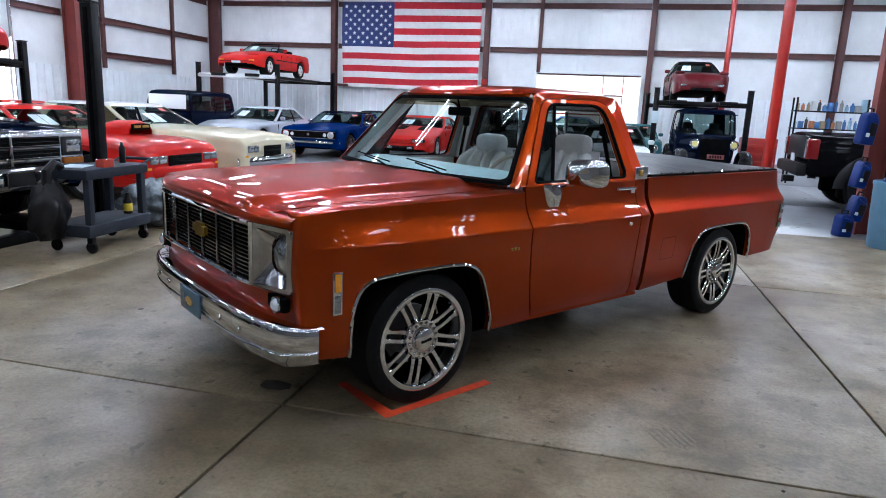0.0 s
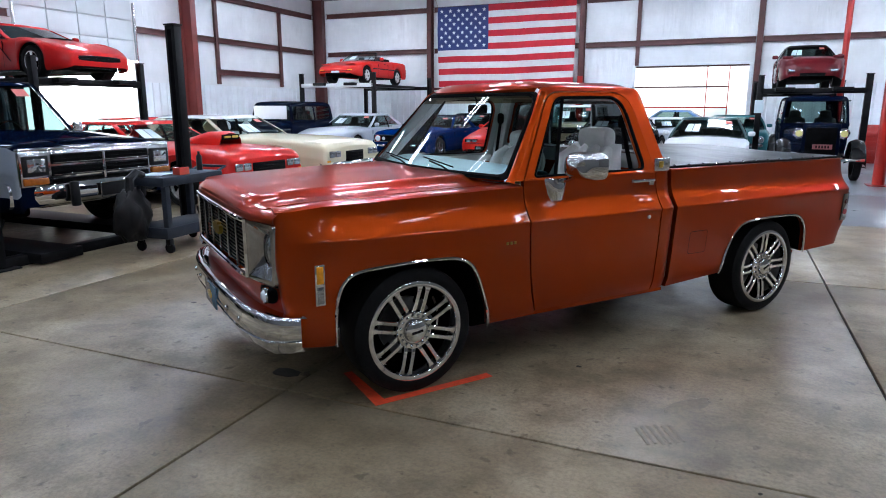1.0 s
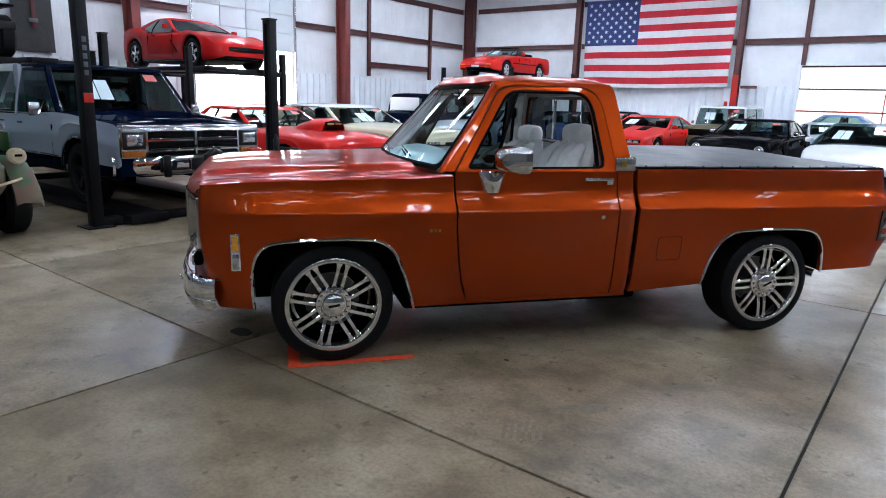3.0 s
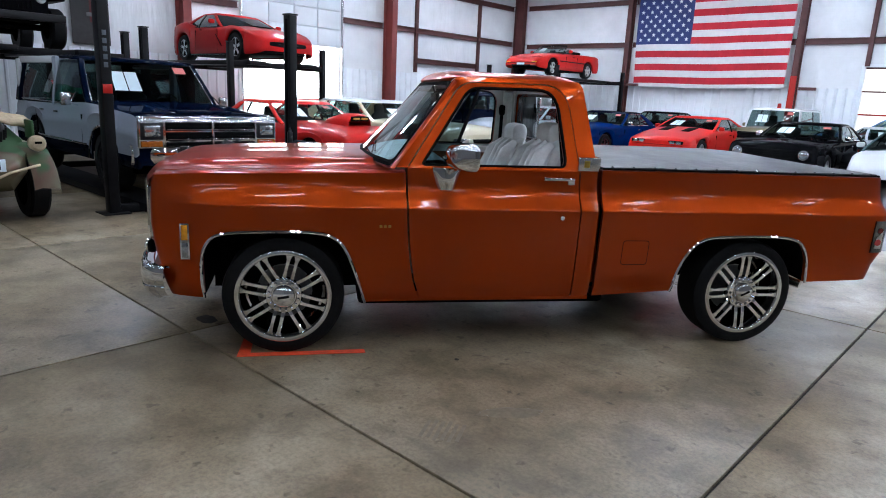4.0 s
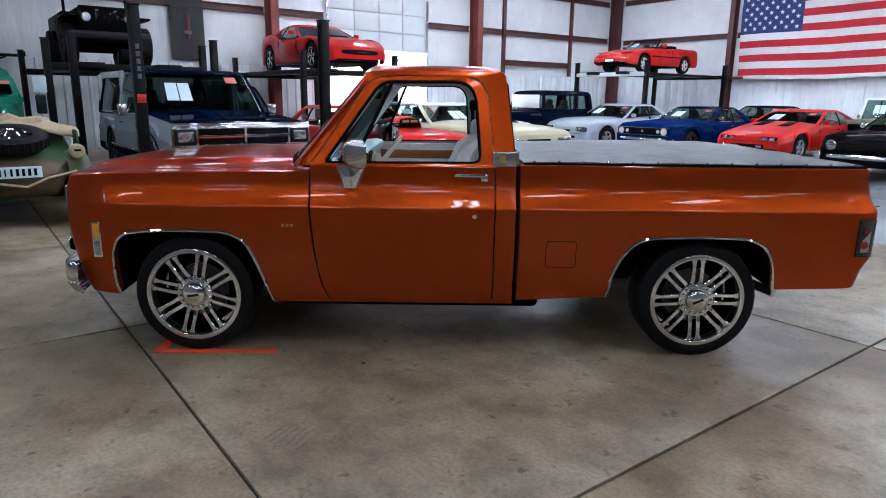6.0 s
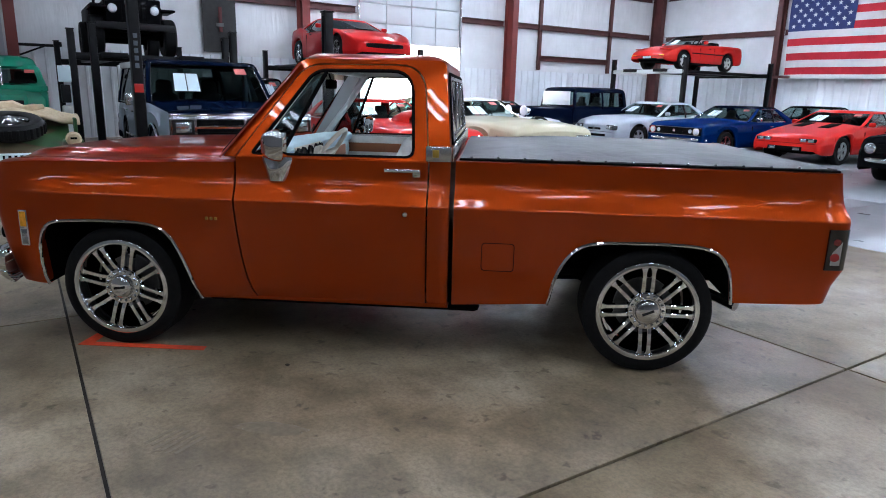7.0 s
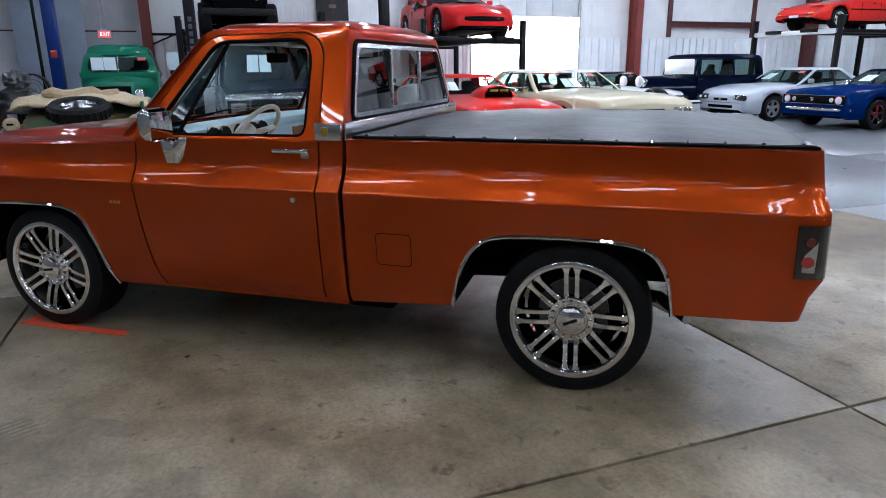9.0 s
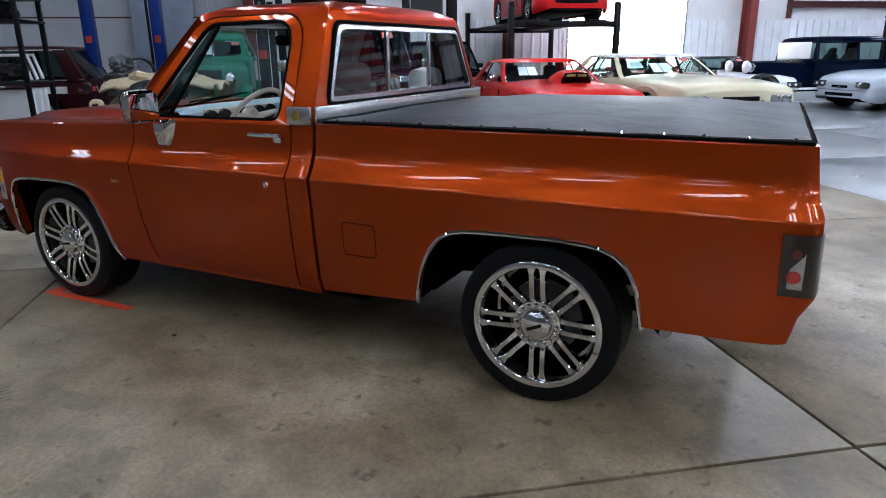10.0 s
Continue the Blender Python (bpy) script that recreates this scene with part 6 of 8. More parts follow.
for s in (-1, 1):
    hl = part("headlamp", Geo().lathe([(0, 0.04), (0.05, 0.035), (0.08, 0.015), (0.085, -0.03)], 18, (2.368, s * 0.675, 0.655), "x"), M_BRIGHTLENS, blue_coupe, "round headlamp")
    part("lamp_ring", Geo().lathe([(0.082, 0.018), (0.098, 0.018), (0.102, -0.03)], 18, (2.368, s * 0.675, 0.655), "x"), M_CHROME, hl)
    part("parking_lamp", Geo().lathe([(0, 0.03), (0.04, 0.025), (0.055, -0.01)], 16, (2.368, s * 0.49, 0.655), "x"), M_BRIGHTLENS, blue_coupe)
part("hood_bulge", Geo().grid([[(2.1 - 1.5 * u, 0.34 * v, 0.90 - 0.07 * (1 - min(1, u * 1.4)) ** 2 + 0.035 + 0.03 * min(1, 4 * (1 - abs(v))) * min(1, 5 * u)) for v in (-1, -0.9, -0.8, -0.3, 0, 0.3, 0.8, 0.9, 1)] for u in np.linspace(0, 1, 9)]), P_BLUE, blue_coupe, angle=50)
wedge_coupe = car("coupe", "red wedge-shaped coupe with black hood vents", "car", FY(-5.75, 20.6), 4.87, 1.84, 1.27, [(-2.435, 0.82), (-2.35, 0.92), (-1.07, 0.95), (0.72, 0.93), (1.7, 0.79), (2.3, 0.68), (2.435, 0.63)], P_RED2, (0.72, -0.10, -0.9, -1.9), 0.90, (1.5, -1.2), r=0.33, lamps=None, nose_round=0.25, taper=0.85, cpil=0.16, bow=0.14, crease=0.008)
part("lower_grille", Geo().box((2.415, 0, 0.37), (0.06, 0.86, 0.11), 0.02), M_BLACK, wedge_coupe)
part("bumper_line", Geo().box((2.428, 0, 0.50), (0.03, 1.48, 0.010), 0.004), M_BLACK, wedge_coupe)
part("nose_notch", Geo().box((2.425, 0, 0.57), (0.03, 0.24, 0.09), 0.02), P_RED2, wedge_coupe)
for s in (-1, 1):
    rc = part("lamp_recess", Geo().box((2.405, s * 0.53, 0.57), (0.06, 0.42, 0.10), 0.02), M_BLACK, wedge_coupe)
    for dy in (-0.09, 0.09):
        part("headlamp", Geo().box((2.437, s * 0.53 + dy, 0.57), (0.02, 0.14, 0.075), 0.012), M_LAMPGLASS, rc)
    part("fog_lamp", Geo().box((2.45, s * 0.30, 0.37), (0.02, 0.16, 0.07), 0.012), M_LAMPGLASS, wedge_coupe)
    part("indicator", Geo().box((2.40, s * 0.62, 0.42), (0.06, 0.20, 0.06), 0.015), M_AMBER, wedge_coupe)
open_red = car("convertible", "red convertible with its top down on a raised lift", "car", FY(-12.75, 23.3, 2.42), 4.3, 1.70, 1.22, [(-2.15, 0.80), (-2.05, 0.90), (-0.9, 0.90), (0.5, 0.86), (1.5, 0.76), (2.05, 0.60), (2.15, 0.52)], P_RED2, (0.55, 0.05, -0.3, -0.8), 0.88, (1.25, -1.18), r=0.30, lamps=None, open_top=True, nose_round=0.4, taper=0.82, rim=M_RIMBRIGHT, crease=0.006, bulge=0.02)
part("lower_intake", Geo().box((2.12, 0, 0.335), (0.08, 0.86, 0.055), 0.02), M_BLACK, open_red)
part("bumper_strip", Geo().box((2.14, 0, 0.415), (0.03, 1.28, 0.022), 0.008), M_BLACKGLOSS, open_red)
part("front_plate", Geo().box((2.165, 0, 0.385), (0.012, 0.34, 0.07), 0.004), M_WHITEPAPER, open_red)
for s in (-1, 1):
    part("lamp_lid", Geo().box((1.86, s * 0.52, 0.665), (0.22, 0.36, 0.03), 0.012), P_RED2, open_red)
    part("indicator", Geo().box((2.10, s * 0.58, 0.455), (0.10, 0.20, 0.04), 0.015), M_AMBER, open_red)
    part("side_rub_strip", Geo().box((0.0, s * 0.853, 0.56), (1.75, 0.014, 0.035), 0.006), M_BLACKGLOSS, open_red)

# details of the square sport utility
M_BLACKPLASTIC = mat("black plastic", (0.009, 0.009, 0.010), rough=0.45, spec=0.25, noise_amt=0.2)
M_AMBERDARK = mat("dark amber lens", (0.28, 0.075, 0.010), rough=0.15, coat=0.8, noise_amt=0.2, noise_scale=40)
nose = 2.375
gf = part("grille", Geo().box((nose + 0.02, 0, 0.80), (0.05, 1.86, 0.36), 0.02), M_BEZEL, two_tone, "chrome framed black grille")
for y, w in ((-0.31, 0.59), (0.31, 0.59)):
    for z in (0.882, 0.762):
        part("grille_opening", Geo().box((nose + 0.045, y, z), (0.02, w, 0.102), 0.01), M_BLACK, gf)
part("grille_opening", Geo().box((nose + 0.045, 0, 0.665), (0.02, 1.2, 0.05), 0.01), M_BLACK, gf)
for z in (0.645, 0.685, 0.725, 0.762, 0.80, 0.845, 0.882, 0.92):
    part("grille_bar", Geo().box((nose + 0.058, 0, z), (0.012, 1.18, 0.007), 0.002), M_BLACKGLOSS if z not in (0.725, 0.845) else M_BEZEL, gf)
part("grille_bar", Geo().box((nose + 0.060, 0, 0.80), (0.014, 0.03, 0.30), 0.004), M_BEZEL, gf)
part("hood_edge", Geo().box((nose + 0.015, 0, 0.985), (0.06, 1.86, 0.03), 0.012), M_CHROME, two_tone, "bright hood edge trim")
for s in (-1, 1):
    part("lamp_recess", Geo().box((nose + 0.046, s * 0.77, 0.825), (0.02, 0.27, 0.20), 0.015), M_BLACKPLASTIC, gf)
    part("headlamp", Geo().box((nose + 0.058, s * 0.77, 0.83), (0.02, 0.19, 0.13), 0.012), M_LAMPGLASS, gf, "square headlamp")
    part("turn_lamp", Geo().box((nose + 0.05, s * 0.78, 0.675), (0.03, 0.26, 0.07), 0.01), M_AMBERDARK, gf, "amber turn lamp")
    part("bumper_guard", Geo().box((nose + 0.11, s * 0.42, 0.52), (0.06, 0.09, 0.26), 0.02), M_BLACKPLASTIC, two_tone, "black bumper guard")
part("front_plate", Geo().box((nose + 0.10, 0.05, 0.53), (0.012, 0.31, 0.15), 0.004), M_BLACKPLASTIC, two_tone)
part("plate_frame", Geo().tube([(nose + 0.108, 0.05 + y, 0.53 + z) for y, z in ((-0.155, -0.075), (0.155, -0.075), (0.155, 0.075), (-0.155, 0.075))], 0.010, 6, True), M_CHROME, two_tone)
for y in (-0.10, -0.05, 0.0, 0.05, 0.10):
    part("hood_letter", Geo().box((nose - 0.03, y, 1.003), (0.03, 0.036, 0.02), 0.003), M_CHROME, two_tone)
part("hood_bulge", Geo().box((1.6, 0, 1.045), (1.3, 0.75, 0.04), 0.018), P_NAVY, two_tone)
for s in (-1, 1):
    part("mirror_bracket", Geo().tube([(0.62, s * 0.97, 1.05), (0.66, s * 1.08, 1.08), (0.60, s * 0.97, 1.22)], 0.012, 6), M_CHROME, two_tone)
    part("mirror_head", Geo().box((0.64, s * 1.12, 1.13), (0.05, 0.13, 0.17), 0.03), M_CHROME_SAT, two_tone, "chrome door mirror")
    part("door_handle", Geo().box((-0.25, s * 0.985, 0.93), (0.15, 0.02, 0.025), 0.008), M_BLACKPLASTIC, two_tone)
part("rear_roof", Geo().grid([[(-2.16 + 1.72 * u, 0.80 * v * (1 - 0.05 * (2 * u - 1) ** 6), 1.70 + 0.045 * (1 - abs(v) ** 5) * (1 - abs(2 * u - 1) ** 8)) for v in np.linspace(-1, 1, 15)] for u in np.linspace(0, 1, 13)]), P_WHITE, two_tone, "white rear roof cap", angle=60)
for s in (-1, 1):
    part("roof_hoop", Geo().box((-0.47, s * 0.86, 1.39), (0.17, 0.07, 0.62), 0.03), M_SILVER, two_tone, "silver hoop behind the door")
    part("rear_rail", Geo().box((-1.35, s * 0.845, 1.655), (1.75, 0.05, 0.10), 0.02), P_WHITE, two_tone)
    part("rear_corner", Geo().box((-2.20, s * 0.88, 1.36), (0.14, 0.06, 0.62), 0.025), P_WHITE, two_tone)
    part("wheel_trim", Geo().tube([(1.42 + 0.455 * math.cos(a), s * 0.985, 0.38 + 0.445 * math.sin(a)) for a in (math.pi * k / 14 for k in range(15))], 0.014, 6), M_CHROME, two_tone)
    part("stripe", Geo().box((-0.1, s * 0.988, 0.555), (2.0, 0.012, 0.025), 0.004), M_CHROME_SAT, two_tone)
part("wiper", Geo().tube([(0.93, -0.55, 1.13), (0.86, -0.1, 1.16)], 0.010, 6), M_BLACK, two_tone)
# hood scoop
sc = Geo()
for_rows = []
for x, w, h in ((0.80, 0.16, 0.03), (1.00, 0.23, 0.15), (1.30, 0.28, 0.23), (1.62, 0.285, 0.24), (1.70, 0.26, 0.21)):
    for_rows.append([(x, w * math.cos(a), 0.90 + h * math.sin(a) ** 0.6 if math.sin(a) > 0 else 0.90) for a in (math.pi * k / 10 for k in range(11))])
part("hood_scoop", sc.grid(for_rows), P_RED2, red_car, "tall red hood scoop")
part("scoop_mouth", Geo().box((1.700, 0, 1.045), (0.03, 0.40, 0.09), 0.03), M_BLACK, red_car)
for s in (-0.09, 0.09):
    part("scoop_flap", Geo().box((1.713, s, 1.05), (0.02, 0.15, 0.035), 0.008), M_GOLD, red_car)
for y in (-0.32, 0.32):
    part("hood_vent", Geo().box((0, 0, 0), (0.62, 0.26, 0.012), 0.004), M_BLACK, wedge_coupe, "black hood vent", pose_=pose(1.12, y, 0.903, 0, 8.2, 0))
    part("tall_seat", Geo().box((-0.3, y, 1.0), (0.16, 0.4, 0.2), 0.05), M_BLACK, wedge_coupe)
part("grille", Geo().grid([[(2.243 - 0.04 * abs(v) ** 4 + dx, 0.64 * v, 0.42 + dz * (1 - 0.3 * v * v)) for dx, dz in ((0.0, 0.07), (0.025, 0.055), (0.025, -0.045), (0.0, -0.06))] for v in np.linspace(-1, 1, 13)]), M_BLACK, low_red, "wide black grille", angle=50)
part("grille_bar", Geo().tube([(2.272 - 0.04 * abs(v) ** 4, 0.60 * v, 0.42) for v in np.linspace(-1, 1, 9)], 0.008, 6), M_BLACKGLOSS, low_red)
part("splitter", Geo().tube([(2.21 - 0.30 * abs(v) ** 4, 0.80 * v, 0.225) for v in np.linspace(-1, 1, 11)], 0.02, 6), M_BLACKGLOSS, low_red)
for s in (-1, 1):
    part("side_vent", Geo().grid([[(0.72 - 0.30 * u + 0.025 * w_, s * (0.945 + 0.004 * w_), 0.36 + 0.30 * u) for w_ in (0, 1)] for u in (0, 0.5, 1)]), M_BLACK, low_red, solid=0.012)
    hl = part("headlamp", Geo().box((0, 0, 0), (0.42, 0.13, 0.05), 0.022), M_DARKLENS, low_red, "slim dark headlamp", pose_=pose(1.62, s * 0.74, 0.70, 0, 14, s * -22))
    part("reflector", Geo().box((0.10, 0, 0.012), (0.08, 0.07, 0.035), 0.012), M_BRIGHTLENS, hl)
    part("side_skirt", Geo().box((0, s * 0.90, 0.17), (1.9, 0.06, 0.04), 0.012), M_BLACKGLOSS, low_red)
part("hood_vent", Geo().box((1.05, 0, 0.885), (0.30, 0.50, 0.012), 0.004), M_BLACK, low_red)


# ---- car lifts ----
def four_post_lift(label, x0, x1, y0, y1, deck_z, h, rows_along="x", bright=False):
    """Posts at the four corners, two runways and cross beams at the deck's height."""
    e = thing("car_lift", label, "car lift", pose((x0 + x1) / 2, (y0 + y1) / 2, 0))
    hx, hy = (x1 - x0) / 2, (y1 - y0) / 2
    for a in (-1, 1):
        for b in (-1, 1):
            g = Geo().box((a * hx, b * hy, h / 2), (0.15, 0.12, h), 0.012)
            p = part("post", g, M_LIFT, e)
            part("foot_plate", Geo().box((a * hx, b * hy, 0.008), (0.3, 0.3, 0.016), 0.004), M_LIFT, p)
            part("post_cap", Geo().box((a * hx, b * hy, h + 0.01), (0.17, 0.14, 0.02), 0.004), M_LIFT, p)
            part("latch_strip", Geo().box((a * hx, b * (hy - 0.065), h / 2), (0.05, 0.012, h * 0.96), 0.003), M_BLACK, p)
    for a in (-1, 1):
        if rows_along == "x":
            part("cross_beam", Geo().box((a * hx, 0, deck_z - 0.10), (0.12, 2 * hy, 0.14), 0.012), M_LIFT, e)
            part("runway", Geo().box((0, a * 0.72, deck_z - 0.06), (2 * hx + 0.5, 0.46, 0.10), 0.012), M_LIFT, e)
        else:
            part("cross_beam", Geo().box((0, a * hy, deck_z - 0.10), (2 * hx, 0.12, 0.14), 0.012), P_WHITE if bright and a < 0 else M_LIFT, e)
            part("runway", Geo().box((a * 0.66, 0, deck_z - 0.06), (0.46, 2 * hy + 0.5, 0.10), 0.012), M_LIFT, e)
    return e


l1 = four_post_lift("black four-post car lift lowered under the two-tone sport utility", -10.35, -5.65, 3.95, 6.4, 0.13, 2.48)
part("warning_label", Geo().box((2.43, -1.225, 1.42), (0.006, 0.10, 0.10), 0.002), M_REDSTEEL_BRIGHT, l1, "red warning label")
l2 = four_post_lift("black four-post lift holding a dark off-roader overhead", -16.4, -11.7, 3.7, 6.6, 2.06, 2.45)
l3 = four_post_lift("black four-post lift holding a red sports car overhead", -16.6, -12.0, 9.05, 11.65, 2.13, 2.50)
l4 = four_post_lift("black four-post lift holding a red convertible overhead", -14.35, -11.25, 21.3, 26.1, 2.43, 2.75, "y", True)
l5 = four_post_lift("black four-post lift holding a dark red coupe overhead", 1.30, 3.78, 20.0, 24.6, 2.05, 2.35, "y")
part("control_box", Geo().box((2.36, -1.62, 1.25), (0.2, 0.16, 0.34), 0.02), M_BLACKPLASTIC, l2)
part("oil_tank", Geo().box((2.36, -1.62, 0.85), (0.2, 0.18, 0.36), 0.04), mat("white plastic tank", (0.6, 0.6, 0.56), rough=0.4, noise_amt=0.1), l2)
M_POSTBAR = mat("pale printed bar", (0.07, 0.085, 0.10), rough=0.5)
for q in range(5):
    part("mark_bar", Geo().box((2.43, -1.225, 1.68 + q * 0.085), (0.006, 0.045, 0.055), 0.002), M_POSTBAR, l1)
part("instruction_sheet", Geo().box((2.47, -1.62, 1.62), (0.006, 0.22, 0.30), 0.002), M_WHITEPAPER, l2)
part("instruction_sheet", Geo().box((-1.24, -2.37, 1.55), (0.22, 0.006, 0.34), 0.002), M_WHITEPAPER, l5)

dred = car("sports_coupe", "dark red low coupe parked on a raised lift", "car", FY(2.52, 22.5, 2.06), 4.3, 1.58, 1.26, COUPE(4.3, 0.80, 0.86, 0.70), P_DRED, (0.45, -0.15, -0.8, -1.6), 0.86, (1.25, -1.15), r=0.31, lamps=None, nose_round=0.6, taper=0.72, bulge=0.05, bow=0.16, tumble=0.22, cpil=0.2, grille=(0.6, 0.32, 0.08), sill=0.18, roof_mat=M_BLACKGLOSS, pane=M_TINTPANE)
for s in (-1, 1):
    part("popup_lamp", Geo().box((1.72, s * 0.60, 0.79), (0.16, 0.26, 0.08), 0.02), P_DRED, dred)
    part("fog_lamp", Geo().box((2.14, s * 0.5, 0.42), (0.03, 0.16, 0.07), 0.01), M_LAMPGLASS, dred)


# ---- older vehicles ----
def vintage(name, label, category, m, paint_, L=4.2, W_=1.66, H=1.82, cab=(-1.55, 0.25), hood_end=1.7, rad_h=1.18, belt=1.12, fender=None, r=0.37, screen=None, yellow=True, roof_t=0.10, bow=0.03, rake=0.06, post=0.07, cpil=0.06, lo=0.06, wv=0.93, tumble=0.06, visor=True):
    """A tall pre-war body: hood, cabin with upright windows, swept fenders, running boards. Faces local +x."""
    e = thing(name, label, category, m)
    hw = W_ / 2
    cw = hw - 0.12
    fender = fender or M_BLACKGLOSS
    # hood
    rows = []
    for x, w, h in ((cab[1] - 0.02, cw * 0.92, belt + 0.02), ((cab[1] + hood_end) / 2, cw * 0.66, rad_h), (hood_end, cw * 0.5, rad_h - 0.01)):
        rows.append([(x, w * c, 0.55 + (h - 0.55) * d) for c, d in ((-1, 0), (-1, 0.75), (-0.86, 0.92), (-0.5, 1.0), (0, 1.03), (0.5, 1.0), (0.86, 0.92), (1, 0.75), (1, 0))])
    part("hood", Geo().grid(rows), paint_, e, angle=50)
    part("radiator", Geo().box((hood_end + 0.03, 0, (0.5 + rad_h) / 2), (0.08, cw * 1.0, rad_h - 0.46), 0.03), paint_, e, "radiator shell")
    part("radiator_core", Geo().box((hood_end + 0.066, 0, (0.5 + rad_h) / 2 - 0.02), (0.02, cw * 0.82, rad_h - 0.60), 0.01), M_BLACK, e)
    # cabin: lower box, windows, roof
    cx, cl = (cab[0] + cab[1]) / 2, cab[1] - cab[0]
    low = []
    for x, k in ((cab[0] - 0.03, 0.90), (cab[0] + 0.02, 0.96), (cab[0] + 0.12, 1.0), (cx, 1.01), (cab[1] - 0.1, 1.0), (cab[1] + 0.0, 0.97)):
        low.append([(x, y * k, z) for y, z in ((-cw * 0.96, 0.5), (-cw, 0.7), (-cw, belt - 0.06), (-cw + 0.02, belt), (cw - 0.02, belt), (cw, belt - 0.06), (cw, 0.7), (cw * 0.96, 0.5))])
    part("cabin_lower", Geo().grid(low).add(low[0], [tuple(range(8))]).add(low[-1], [tuple(range(8))]), paint_, e, angle=50)
    greenhouse(e, cab[1], cab[1] - rake, cab[0] + 0.04, cab[0], belt, H - roof_t, cw - 0.02, cw - 0.02 - tumble, roof_t, paint_, paint_, bow=bow, post=post, cpil=cpil, rear_v=0.6, bmat=paint_, lo=lo, windscreen_v=wv)
    part("screen_sill", Geo().grid([[(cab[1] + bow * (1 - v * v) + dx, v * (cw - 0.02), z) for dx, z in ((0.012, belt - 0.05), (0.022, belt), (0.012, belt + lo * (H - roof_t - belt) + 0.01))] for v in np.linspace(-1, 1, 9)]), paint_, e, angle=60)
    for s in (-1, 1):
        part("side_sill", Geo().box((cx, s * (cw - 0.012), belt + 0.02), (cl - 0.04, 0.03, 0.05 + lo * 0.3), 0.012), paint_, e)
        seat(e, cx - 0.1, s * 0.33, belt - 0.22, M_DARKCLOTH, 0.40)
    if visor:
        part("windscreen_visor", Geo().box((cab[1] + 0.09, 0, H - roof_t - 0.03), (0.20, cw * 1.85, 0.025), 0.01), paint_, e)
    for sx, xw in ((1, hood_end - 0.12), (-1, cab[0] + 0.25)):
        for s in (-1, 1):
            rows = []
            for k in range(13):
                a = math.pi * (k / 12) * 1.02
                x, z = xw + (r + 0.10) * math.cos(a), r + (r + 0.10) * math.sin(a) * (1.0 if k > 2 else 1.0)
                rows.append([(x, s * (hw - 0.27), z - 0.02), (x, s * (hw - 0.16), z + 0.03), (x, s * (hw - 0.03), z), (x, s * hw, z - 0.05)])
            part("fender", Geo().grid(rows), fender, e, "swept fender", angle=60)
            car_wheel(e, pose(xw, s * (hw - 0.12), r, 0, 0, 0 if s > 0 else 180), r, 0.14, M_RIMGREY, 0.7)
    for s in (-1, 1):
        part("running_board", Geo().box(((hood_end + cab[0]) / 2, s * (hw - 0.13), 0.42), (hood_end - cab[0] - 0.9, 0.24, 0.03), 0.01), fender, e)
        hl = part("headlamp", Geo().lathe([(0.0, 0.06), (0.07, 0.055), (0.105, 0.035), (0.115, 0.0), (0.09, -0.07), (0.03, -0.12), (0, -0.125)], 18, (hood_end + 0.02, s * 0.42, 0.98), "x"), M_CHROME, e, "round chrome headlamp")
        part("lens", Geo().lathe([(0.0, 0.068), (0.062, 0.062), (0.075, 0.05)], 18, (hood_end + 0.02, s * 0.42, 0.98), "x"), mat("yellow lens", (0.75, 0.68, 0.25), rough=0.15) if yellow else M_BRIGHTLENS, hl)
    part("front_bumper", Geo().tube([(hood_end + 0.38, -hw * 0.95, 0.46), (hood_end + 0.46, 0, 0.46), (hood_end + 0.38, hw * 0.95, 0.46)], 0.035, 8), M_CHROME, e)
    return e


midnight_car = vintage("vintage_car", "midnight blue vintage car with yellow headlamps under a lift", "car", FY(2.42, 17.9), P_MIDNIGHT, H=1.80)
part("front_plate", Geo().box((2.12, 0.0, 0.72), (0.012, 0.36, 0.10), 0.004), mat("dull red plate", (0.26, 0.08, 0.08), rough=0.5), midnight_car)
for y in (-0.11, -0.055, 0.0, 0.055, 0.11):
    part("plate_bar", Geo().box((2.128, y, 0.72), (0.006, 0.03, 0.055)), M_BLACK, midnight_car)
sedan30 = vintage("vintage_sedan", "black thirties sedan with bright round headlamps", "car", FY(-12.3, 17.3), P_MIDNIGHT, L=4.8, W_=1.78, H=1.72, cab=(-1.7, 0.55), hood_end=2.05, rad_h=1.12, belt=1.10, yellow=False, visor=False, roof_t=0.13, tumble=0.08)
# Extra large lamps; near-white colour stands in for door daylight on the lenses.
M_DAYLITLENS = mat("lens whitened as if daylit", (0.90, 0.92, 0.94), rough=0.25, coat=0.6)
for s in (-1, 1):
    part("added_lamp", Geo().lathe([(0.0, 0.05), (0.10, 0.045), (0.15, 0.02), (0.155, 0.0), (0.10, -0.10), (0, -0.13)], 20, (2.16, s * 0.36, 1.0), "x"), M_DAYLITLENS, sedan30, "added round lamp, whitened as if daylit")
part("number_plate", Geo().box((2.20, 0.0, 0.76), (0.012, 0.34, 0.16), 0.004), M_WHITEPAPER, sedan30)
part("bumper_bar", Geo().tube([(2.46, -0.80, 0.56), (2.54, 0, 0.56), (2.46, 0.80, 0.56)], 0.03, 8), M_CHROME, sedan30)
part("windscreen_sheet", Geo().box((0.60, 0.0, 1.38), (0.012, 1.22, 0.40), 0.01), mat("white screen cover", (0.88, 0.90, 0.92), rough=0.5), sedan30)
